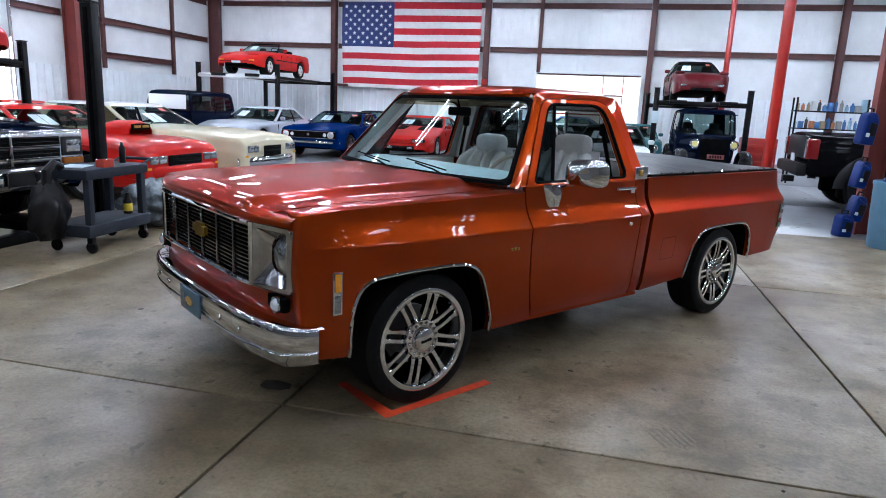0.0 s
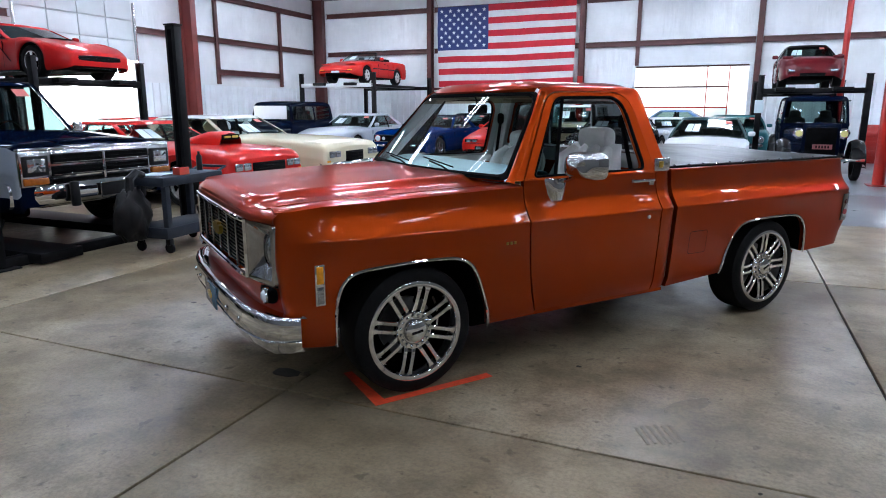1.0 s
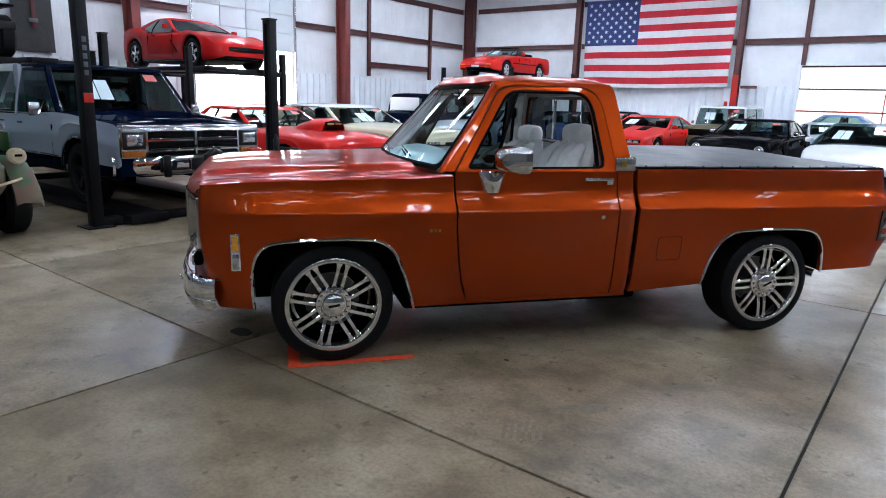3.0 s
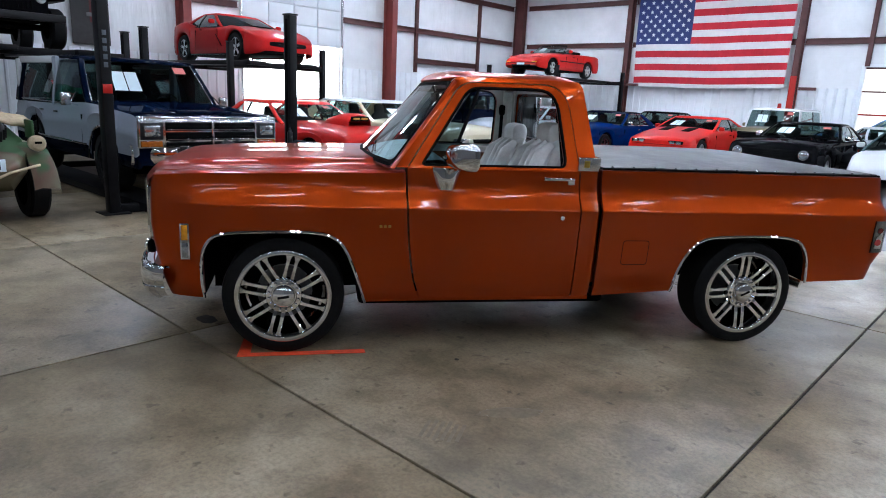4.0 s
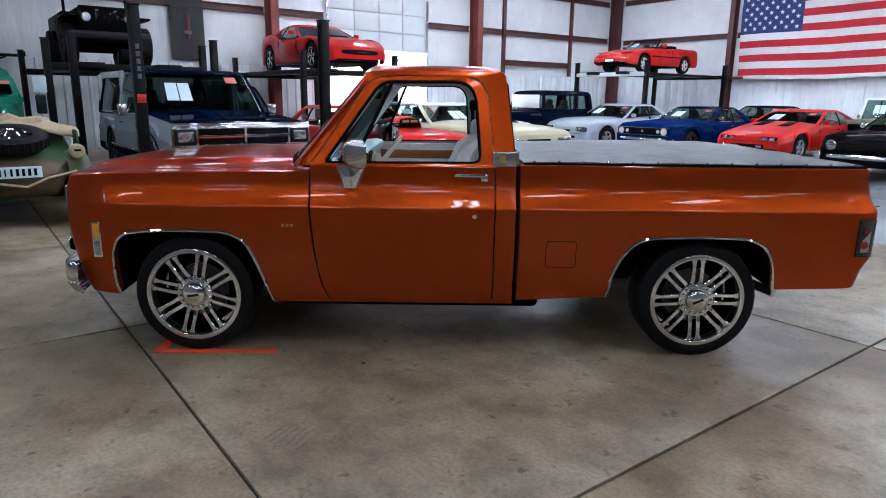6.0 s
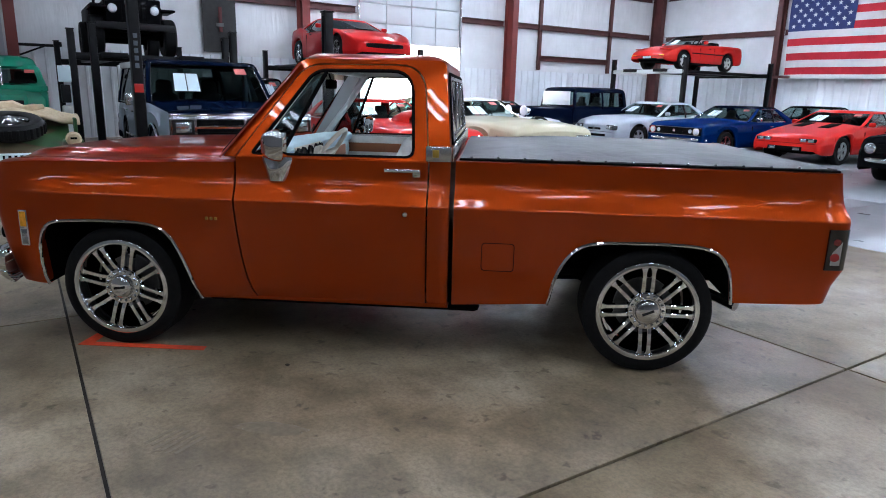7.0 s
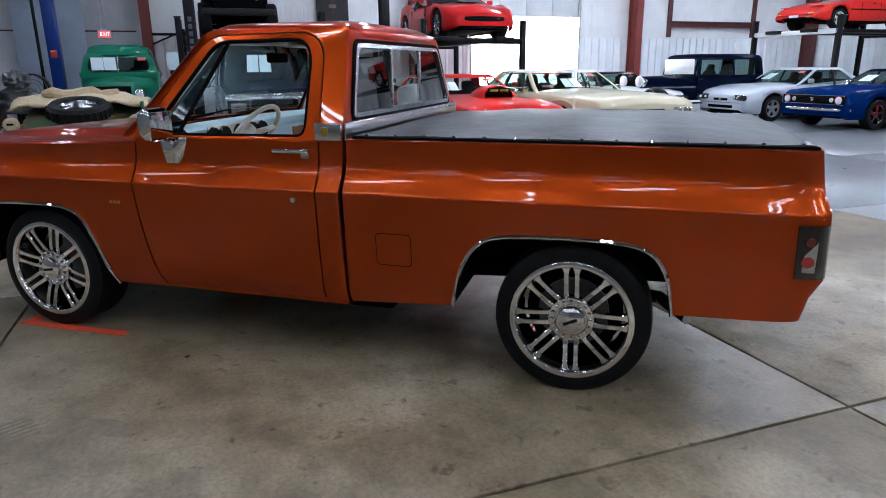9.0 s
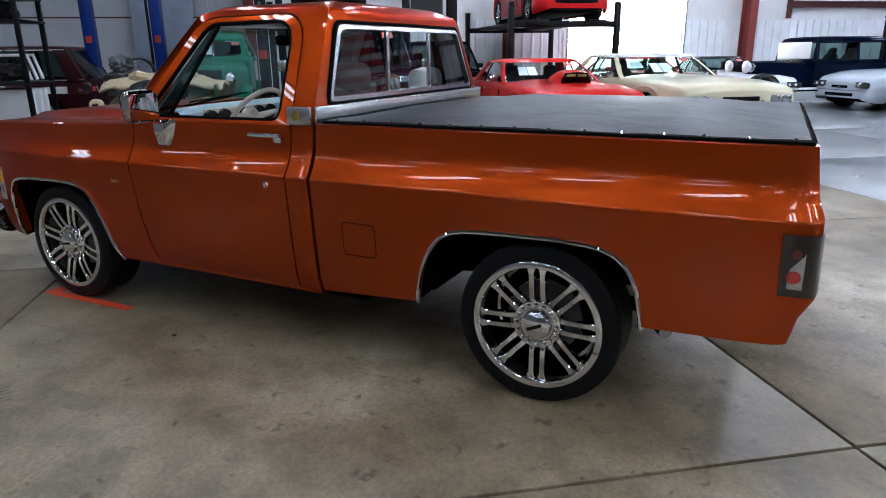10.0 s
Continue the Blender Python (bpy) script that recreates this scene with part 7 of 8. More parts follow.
green_truck = vintage("vintage_pickup", "bright green forties pickup with a split windscreen", "pickup truck", FX(-12.2, 2.52), P_GREEN, W_=1.66, H=1.93, cab=(-0.9, 0.75), hood_end=2.0, rad_h=1.22, belt=1.32, fender=P_GREEN, roof_t=0.19, bow=0.20, rake=0.20, post=0.15, cpil=0.34, lo=0.14, wv=0.86, tumble=0.13, visor=False, yellow=False)
for a in (-0.46, -0.235):
    part("price_sheet", Geo().box((0, 0, 0), (0.006, 0.215, 0.25), 0.002), M_WHITEPAPER, green_truck, pose_=pose(0.865 - 0.12 * (a + 0.11) ** 2, a + 0.10, 1.55, 0, -18, 8))
gs = lambda y, z, o: (0.75 + 0.20 * (1 - (y / 0.70) ** 2) * (1 - 0.4 * (z - 1.32) / 0.42) - 0.20 * (z - 1.32) / 0.42 + o, y, z)
gout, gin = rounded([(-0.69, 1.33), (0.69, 1.33), (0.60, 1.75), (-0.60, 1.75)], [0.05, 0.05, 0.10, 0.10], 6), rounded([(-0.56, 1.425), (0.56, 1.425), (0.52, 1.675), (-0.52, 1.675)], [0.07, 0.07, 0.09, 0.09], 6)
part("windscreen_surround", Geo().grid([[gs(y, z, o) for y, z in r] for r, o in ((gout, 0.004), (gout, 0.020), (gin, 0.030), (gin, 0.004))], close=True), P_GREEN, green_truck, "rounded green windscreen surround", angle=60)
part("screen_divider", Geo().tube([(0.915, 0, 1.37), (0.75, 0, 1.72)], 0.016, 6), M_CHROME_SAT, green_truck)
part("red_tag", Geo().box((0, 0, 0), (0.006, 0.16, 0.06), 0.002), M_TAG, green_truck, pose_=pose(0.80, 0.44, 1.64, 0, -18, -12))
for s in (-1, 1):
    part("wiper", Geo().tube([(0.92, s * 0.12, 1.40), (0.87, s * 0.42, 1.44)], 0.008, 6), M_BLACK, green_truck)

# dark off-roader on the lift
off_roader_black = thing("off_roader", "black open off-roader with round headlamps on a raised lift", "car", FX(-13.8, 4.95, 2.06))
part("tub", Geo().box((-0.5, 0, 0.80), (2.0, 1.45, 0.55), 0.04), P_BLACK, off_roader_black)
part("hood", Geo().box((0.85, 0, 0.98), (1.1, 1.05, 0.26), 0.05), P_BLACK, off_roader_black)
jg = part("grille", Geo().box((1.42, 0, 0.86), (0.06, 1.05, 0.52), 0.03), P_BLACK, off_roader_black)
for k in range(7):
    part("grille_slot", Geo().box((1.452, -0.24 + k * 0.08, 0.84), (0.01, 0.035, 0.32), 0.01), M_BLACK, jg)
for s in (-1, 1):
    part("headlamp", Geo().lathe([(0, 0.04), (0.07, 0.03), (0.09, 0.0)], 18, (1.45, s * 0.40, 0.90), "x"), M_BRIGHTLENS, off_roader_black, "round headlamp")
    part("fender", Geo().box((1.05, s * 0.66, 0.92), (0.9, 0.30, 0.05), 0.02), P_BLACK, off_roader_black)
    part("windscreen_post", Geo().tube([(0.3, s * 0.62, 1.08), (0.15, s * 0.60, 1.60)], 0.03, 6), P_BLACK, off_roader_black)
    for x in (1.05, -1.05):
        car_wheel(off_roader_black, pose(x, s * 0.70, 0.39, 0, 0, 0 if s > 0 else 180), 0.39, 0.26, M_LIFT, 0.5)
part("bumper", Geo().box((1.62, 0, 0.55), (0.12, 1.5, 0.14), 0.02), M_BLACKPLASTIC, off_roader_black)
part("axle", Geo().tube([(1.05, -0.7, 0.39), (1.05, 0.7, 0.39)], 0.06, 8), M_BLACK, off_roader_black)
part("axle", Geo().tube([(-1.05, -0.7, 0.39), (-1.05, 0.7, 0.39)], 0.06, 8), M_BLACK, off_roader_black)
part("chassis", Geo().box((0, 0, 0.52), (3.0, 0.8, 0.14), 0.02), M_BLACK, off_roader_black)

# amphibious car with a spare wheel on its nose
def camo():
    m = mat("green and brown camouflage paint", (0.05, 0.11, 0.03), rough=0.6, noise_amt=0.1)
    nt = m.node_tree
    b = nt.nodes["Principled BSDF"]
    co = nt.nodes.new("ShaderNodeTexCoord").outputs["Object"]
    n = nt.nodes.new("ShaderNodeTexNoise")
    n.inputs["Scale"].default_value, n.inputs["Detail"].default_value = 2.2, 1.5
    nt.links.new(co, n.inputs["Vector"])
    r = nt.nodes.new("ShaderNodeValToRGB")
    els = r.color_ramp.elements
    els[0].position, els[0].color = 0.44, (0.016, 0.065, 0.014, 1)
    els[1].position, els[1].color = 0.50, (0.085, 0.040, 0.020, 1)
    e3 = els.new(0.60)
    e3.color = (0.10, 0.085, 0.045, 1)
    nt.links.new(n.outputs["Fac"], r.inputs[0])
    nt.links.new(r.outputs[0], b.inputs["Base Color"])
    return m


M_CAMO = camo()
M_TAN = mat("tan canvas", (0.47, 0.37, 0.24), rough=0.85, noise_amt=0.15, noise_scale=25, bump=0.004, bump_scale=20)
amphibian = thing("amphibious_car", "camouflaged military amphibious car with a spare wheel on its nose", "car", FX(-7.05, 2.55))
rows = []
for x, w, zb, zt in ((-1.9, 0.60, 0.40, 0.90), (-1.5, 0.66, 0.28, 1.0), (0.2, 0.68, 0.25, 0.98), (0.9, 0.66, 0.26, 0.86), (1.4, 0.56, 0.34, 0.76), (1.75, 0.40, 0.48, 0.68), (1.88, 0.24, 0.58, 0.63)):
    rows.append([(x, -w * 0.75, zb), (x, -w, zb + (zt - zb) * 0.45), (x, -w, zt - 0.03), (x, -w * 0.9, zt), (x, 0, zt + 0.03), (x, w * 0.9, zt), (x, w, zt - 0.03), (x, w, zb + (zt - zb) * 0.45), (x, w * 0.75, zb)])
g = Geo().grid(rows, close=True)
part("hull", g.add(rows[-1], [tuple(range(9))]), M_CAMO, amphibian, "green and brown painted hull", angle=45)
for s in (-1, 1):
    fr = []
    for k in range(11):
        a = math.pi * (0.02 + 0.80 * k / 10)
        x, z = 1.12 + 0.52 * math.cos(a), 0.33 + 0.47 * math.sin(a)
        fr.append([(x, s * 0.55, z), (x, s * 0.62, z + 0.02), (x, s * 0.78, z), (x, s * 0.80, z - 0.05)])
    part("fender", Geo().grid(fr), M_CAMO, amphibian, angle=60)
    for x in (1.12, -0.95):
        car_wheel(amphibian, pose(x, s * 0.66, 0.345, 0, 0, 0 if s > 0 else 180), 0.345, 0.20, M_LIFT, 0.62)
    hl = part("headlamp", Geo().lathe([(0.0, 0.05), (0.06, 0.045), (0.085, 0.02), (0.08, -0.05), (0.0, -0.09)], 16, (1.45, s * 0.66, 0.83), "x"), M_TAN, amphibian, "tan covered headlamp")
    part("slit", Geo().box((1.503, s * 0.66, 0.84), (0.01, 0.07, 0.025), 0.004), M_BLACK, hl)
sp_ = part("spare_wheel", Geo().lathe([(0.20, 0.07), (0.24, 0.09), (0.31, 0.09), (0.345, 0.05), (0.345, -0.05), (0.31, -0.09), (0.22, -0.08)], 32, (0, 0, 0), "z"), M_RUBBER, amphibian, "black spare wheel", pose_=pose(1.35, 0.05, 0.97, 0, 14, 0))
for k in range(30):
    a = 2 * math.pi * k / 30
    part("tread_block", Geo().box((0.345 * math.cos(a), 0.345 * math.sin(a), 0), (0.022, 0.030, 0.11), 0.004), M_RUBBER, sp_)
part("hub_plate", Geo().lathe([(0.0, 0.10), (0.06, 0.095), (0.09, 0.06), (0.20, 0.04), (0.215, 0.07)], 24, (0, 0, 0), "z"), M_CHROME, sp_)
part("number_plate", Geo().box((1.905, 0.0, 0.66), (0.012, 0.50, 0.12), 0.004), M_WHITEPAPER, amphibian, "white plate with dark bars")
for k, w in enumerate((0.05, 0.05, 0.02, 0.03, 0.04, 0.04, 0.04, 0.04)):
    part("plate_bar", Geo().box((1.913, -0.19 + k * 0.054, 0.66), (0.006, w * 0.7, 0.075)), M_BLACK, amphibian)
tarp = []
for i in range(17):
    u = i / 16
    tarp.append([(0.15 + 0.75 * v + 0.04 * noise.noise((u * 5, v * 3, 3)), -0.78 + 1.56 * u, 1.02 + 0.10 * math.sin(math.pi * v) + 0.07 * noise.noise((u * 6, v * 5, 0)) - 0.05 * abs(2 * u - 1) ** 3) for v in (k / 10 for k in range(11))])
part("canvas_top", Geo().grid(tarp), M_TAN, amphibian, "folded tan canvas top", solid=0.03)
part("rolled_canvas", Geo().tube([(0.55 + 0.05 * math.sin(k), -0.45 + k * 0.11, 1.14 + 0.025 * math.sin(k * 1.7)) for k in range(9)], [0.05, 0.07, 0.065, 0.08, 0.07, 0.075, 0.06, 0.07, 0.04], 8), M_TAN, amphibian)
part("rope", Geo().tube([(1.78, -0.6, 0.60), (1.86, -0.2, 0.56), (1.88, 0.1, 0.50), (1.84, 0.3, 0.58), (1.7, 0.6, 0.63)], 0.014, 6), M_TAN, amphibian)
part("shovel", Geo().tube([(0.9, 0.72, 0.96), (-0.2, 0.72, 1.0)], 0.018, 6).box((1.0, 0.72, 0.95), (0.26, 0.03, 0.20), 0.02), M_CAMO, amphibian)

# cars further along the north side
black_muscle = car("muscle_car", "black muscle car with twin hood scoops and chrome bumper", "car", FY(-2.15, 18.3), 4.8, 1.84, 1.30, COUPE(4.8, 0.92, 0.92, 0.84), P_BLACK, (0.50, -0.10, -1.0, -1.7), 0.94, (1.42, -1.32), lamps="round", grille=(1.30, 0.66, 0.17), bumper=(0.45, 0.10, M_CHROME), trim=M_CHROME, cpil=0.18, lamp_z=0.66)
for y in (-0.3, 0.3):
    part("hood_scoop", Geo().grid([[(1.30 - 0.7 * u, y + 0.17 * v, 0.945 + 0.085 * (1 - u) ** 0.7 * (1 - abs(v) ** 4)) for v in np.linspace(-1, 1, 9)] for u in np.linspace(0, 1, 6)]), P_BLACK, black_muscle, "black hood scoop", angle=60)
    part("scoop_mouth", Geo().box((1.302, y, 0.975), (0.012, 0.28, 0.05), 0.01), M_BLACK, black_muscle)
white_car = car("coupe", "white low coupe with a large dark windscreen and dark roof", "car", FY(0.15, 18.2), 4.7, 1.86, 1.29, [(-2.35, 0.82), (-2.25, 0.92), (-1.1, 0.93), (0.9, 0.84), (1.6, 0.76), (2.2, 0.64), (2.35, 0.56)], P_WHITE, (1.05, -0.10, -0.8, -1.6), 0.86, (1.42, -1.25), roof_mat=P_TEALDARK, lamps=None, nose_round=0.45, taper=0.78, bow=0.16, tumble=0.22, cpil=0.18, pane=M_TINTPANE, bulge=0.03, crease=0.0)
for s_ in (-1, 1):
    part("fog_lamp", Geo().box((2.22, s_ * 0.56, 0.50), (0.10, 0.20, 0.06), 0.02), M_LAMPGLASS, white_car)
olive_utility = car("utility_vehicle", "olive utility vehicle with a white roof and a red beacon", "SUV", FY(-4.35, 23.6), 4.0, 1.72, 1.62, [(-2.0, 0.98), (0.4, 1.0), (0.7, 1.02), (1.95, 1.0), (2.0, 0.95)], mat("olive paint", (0.16, 0.14, 0.075), rough=0.4, coat=0.4, noise_amt=0.1), (0.55, 0.40, -1.85, -1.95), 1.02, (1.2, -1.1), r=0.36, roof_mat=P_WHITE, lamps="round", grille=(1.0, 0.80, 0.2), nose_round=0.05, taper=0.97, tumble=0.08, sill=0.4, sheets=((-0.4, 0.5),))
part("beacon", Geo().lathe([(0.0, 0.16), (0.05, 0.15), (0.06, 0.02), (0.08, 0.0)], 14, (0.1, 0.0, 1.61), "z"), M_REDSTEEL_BRIGHT, olive_utility, "red beacon lamp")
silver2 = car("roadster", "silver white sports car", "car", FY(-1.0, 22.6, 0, 25), 4.3, 1.75, 1.22, COUPE(4.3, 0.86, 0.9, 0.72), P_LSILVER, (0.4, -0.15, -0.8, -1.5), 0.88, (1.25, -1.2), lamps="round", nose_round=0.35, taper=0.8)
blue2 = car("compact_car", "light blue small car near the glazed door", "car", FX(-1.6, 25.3, 0, 180), 4.2, 1.70, 1.45, COUPE(4.2, 0.95, 0.95, 0.85), P_LBLUE, (0.7, 0.1, -0.9, -1.7), 0.98, (1.25, -1.2), lamps="slit", nose_round=0.25)
white_pickup = car("pickup_truck", "white pickup truck parked outside the glazed door", "pickup truck", FX(0.3, 30.5, -0.26, 180), 5.4, 1.95, 1.80, [(-2.7, 1.15), (-0.6, 1.16), (0.9, 1.16), (2.6, 1.12), (2.7, 1.0)], P_WHITE, (0.95, 0.45, -0.45, -0.6), 1.16, (1.7, -1.6), r=0.38, lamps="twin", nose_round=0.08, sill=0.42)
teal_car = car("coupe", "dark teal coupe parked behind the white coupe", "car", FY(0.8, 23.3), 4.7, 1.84, 1.30, COUPE(4.7, 0.9, 0.92, 0.8), P_TEAL, (0.5, -0.1, -1.0, -1.6), 0.93, (1.4, -1.3), lamps="round", bumper=(0.46, 0.12, M_CHROME))
black_car = car("coupe", "black coupe parked behind the blue coupe", "car", FY(-8.6, 24.2), 4.6, 1.84, 1.32, COUPE(4.6, 0.9, 0.95, 0.8), P_BLACK, (0.5, -0.1, -1.0, -1.6), 0.93, (1.4, -1.3), lamps="round", sheets=())
white_conv = car("roadster", "white roadster with a black top by the west wall", "car", FX(-13.6, 15.6), 4.2, 1.75, 1.25, COUPE(4.2, 0.85, 0.88, 0.7), P_WHITE, (0.4, -0.15, -0.8, -1.3), 0.88, (1.25, -1.2), roof_mat=M_BLACKGLOSS, lamps="slit", nose_round=0.35, taper=0.8, sheets=())
red_back = car("coupe", "red coupe parked behind the tall-scoop car", "car", FX(-13.4, 13.0), 4.6, 1.84, 1.28, COUPE(4.6, 0.88, 0.9, 0.78), P_RED, (0.5, -0.1, -1.0, -1.6), 0.92, (1.4, -1.3), lamps="twin", sheets=((-0.3, 0.5),))
navy_back = car("sport_utility_vehicle", "dark green utility car behind the two-tone vehicle", "SUV", FX(-13.6, 7.6), 4.6, 1.85, 1.70, [(-2.3, 1.05), (0.9, 1.06), (2.2, 1.0), (2.3, 0.95)], P_BLACK, (0.9, 0.4, -2.0, -2.2), 1.06, (1.4, -1.3), r=0.37, nose_round=0.08, taper=0.95, sill=0.4, lamps="round", sheets=((0.4, 0.6),))

# black modern pickup, tail towards the aisle
dark_pickup = car("pickup_truck", "black modern pickup truck with red tail lamps", "pickup truck", FX(6.42, 13.65, 0, -4), 5.7, 2.1, 1.95, [(-2.85, 1.36), (-0.75, 1.38), (-0.7, 1.32), (0.9, 1.32), (2.7, 1.25), (2.85, 1.1)], P_BLACK, (1.0, 0.35, -0.55, -0.75), 1.32, (1.85, -1.75), r=0.44, tw=0.32, rim=M_LIFT, lamps="slit", nose_round=0.10, taper=0.95, sill=0.62, flare=0.03, tail_lamps=False, sheets=(), tag=False, solid_cabin=True, pane=M_CARGLASS)
M_TAILLENS = mat("red tail lens", (0.22, 0.008, 0.010), rough=0.12, coat=1.0)
for s in (-1, 1):
    tlp = part("tail_lamp", Geo().box((-2.80, s * 0.985, 1.10), (0.20, 0.15, 0.36), 0.03), M_TAILLENS, dark_pickup, "tall red tail lamp")
    part("lamp_frame", Geo().tube([(-2.905, s * (0.985 + dy), 1.10 + dz) for dy, dz in ((-0.06, 0.15), (0.06, 0.15), (0.06, 0.06), (0.0, 0.02), (0.0, -0.15), (-0.06, -0.15))], 0.008, 6, True), M_BRIGHTLENS, tlp, "white lamp outline")
part("tailgate_panel", Geo().box((-2.86, 0, 1.12), (0.03, 1.62, 0.40), 0.03), M_BLACKPLASTIC, dark_pickup, "black tailgate panel")
for s in (-1, 1):
    for wx in (1.85, -1.75):
        part("wheel_flare", Geo().grid([[(wx + q * math.cos(a), s * (1.05 + o), 0.44 + q * math.sin(a)) for q, o in ((0.50, -0.02), (0.50, 0.05), (0.60, 0.055), (0.66, 0.0))] for a in (math.pi * k / 16 for k in range(17))]), M_BLACKPLASTIC, dark_pickup, "wide black wheel flare", angle=50)
part("bed_rack", Geo().tube([(-0.9, -0.85, 1.36), (-0.8, -0.85, 1.95), (-0.8, 0.85, 1.95), (-0.9, 0.85, 1.36)], 0.04, 8), M_BLACKPLASTIC, dark_pickup)
part("rear_bumper", Geo().box((-2.92, 0, 0.72), (0.2, 1.95, 0.22), 0.05), M_BLACKPLASTIC, dark_pickup)
part("number_plate", Geo().box((-2.87, 0.25, 0.90), (0.02, 0.31, 0.15), 0.004), M_WHITEPAPER, dark_pickup)
part("hitch", Geo().box((-2.95, 0.0, 0.50), (0.2, 0.2, 0.12), 0.02), M_BLACKPLASTIC, dark_pickup)

# ---- flag ----
F0, F1, FZ0, FZ1 = -11.05, -5.20, 2.38, 5.64
M_FRED = mat("red flag cloth", (0.50, 0.016, 0.030), rough=0.8, noise_amt=0.12, noise_scale=6)
M_FWHITE = mat("white flag cloth", (0.68, 0.67, 0.66), rough=0.8, noise_amt=0.06, noise_scale=6)
M_FBLUE = mat("blue flag cloth", (0.022, 0.035, 0.13), rough=0.8, noise_amt=0.15, noise_scale=6)
flag = thing("flag", "large striped flag with stars hung on the white wall", "flag")


def fp(u, v, off=0.0):
    """A point of the hanging cloth: u across, v down."""
    x = F0 + (F1 - F0) * u + 0.03 * math.sin(v * 4) * (u - 0.5)
    z = FZ1 - (FZ1 - FZ0 - 0.06 * u) * v + 0.02 * math.sin(u * 7 + 1) * v
    y = WY - 0.42 - off + 0.035 * math.sin(u * 23 + v * 2) * (0.3 + v) + 0.03 * math.sin(u * 9 - v * 5) + 0.02 * noise.noise((u * 8, v * 8, 2))
    return (x, y, z)


CU = 0.385
for i in range(13):
    u0 = CU if i < 7 else 0.0
    us = np.linspace(u0, 1.0, int(64 * (1 - u0)))
    part("stripe", Geo().grid([[fp(u, (i + k / 3) / 13) for u in us] for k in range(4)]), M_FRED if i % 2 == 0 else M_FWHITE, flag)
part("hem", Geo().grid([[fp(u, 1 + k * 0.022) for u in np.linspace(0, 1, 64)] for k in range(3)]), M_FWHITE, flag, "white bottom hem")
part("canton", Geo().grid([[fp(u, 7 * k / 13 / 14) for u in np.linspace(0, CU, 26)] for k in range(15)]), M_FBLUE, flag, "blue field")
for row in range(9):
    for col in range(6 if row % 2 == 0 else 5):
        cu = CU * (col * 2 + (1 if row % 2 == 0 else 2)) / 12
        cv_ = 7 / 13 * (row + 1) / 10
        c = Vector(fp(cu, cv_, 0.012))
        pts = []
        for k in range(10):
            rr = 0.085 if k % 2 == 0 else 0.036
            a = math.pi / 2 + k * math.pi / 5
            pts.append((c.x + rr * math.cos(a), c.y, c.z + rr * math.sin(a)))
        part("star", Geo().add(pts, [tuple(range(10))]), M_FWHITE, flag, smooth=False)
part("top_rope", Geo().tube([fp(0, 0), (F0 - 0.15, WY - 0.4, FZ1 + 0.4)], 0.01, 5), M_TAN, flag)
for x in (-11.3, -4.7):
    single("wall_bracket", Geo().box((x + 0.25, WY - 0.45, 2.32), (0.55, 0.12, 0.10), 0.01).box((x + 0.25, WY - 0.26, 2.32), (0.1, 0.3, 0.08), 0.01), M_GIRT, "maroon steel wall bracket below the flag", "bracket", kind="structure")

# ---- workshop things ----
single("floor_tape", Geo().prism([(-0.93, 2.84), (-0.50, 3.44), (-0.55, 3.47), (-0.93, 2.93), (-1.28, 3.18), (-1.31, 3.14)], 0.0015, 0.0030, "z"), M_TAPE, "orange tape corner mark stuck on the concrete floor", "tape", smooth=False)
for x, y, r in ((3.42, 15.4, 0.11), (3.72, 24.4, 0.09)):
    single("pipe_column", Geo().lathe([(r, 0.0), (r, HT)], 20, (x, y, 0), "z").box((x, y, 0.01), (0.4, 0.4, 0.02), 0.004), M_REDSTEEL_BRIGHT, "bright red round steel column", "column", group="red columns", kind="structure")
single("steel_column", hbeam(Geo(), 3.72, 10.5, 0, HT, 0.2, 0.25), M_REDSTEEL, "red steel H column with blue lift arms hung on it", "column", kind="structure", smooth=False)
single("duct_column", Geo().box((4.05, 10.15, HT / 2), (0.28, 0.3, HT), 0.01), mat("grey steel cladding", (0.42, 0.43, 0.44), rough=0.4, metal=0.3, noise_amt=0.1), "grey steel clad column", "column", kind="structure")
M_JACKBLUE = mat("blue enamel", (0.0015, 0.022, 0.15), rough=0.4, spec=0.2, coat=0.12, noise_amt=0.15, noise_scale=6)
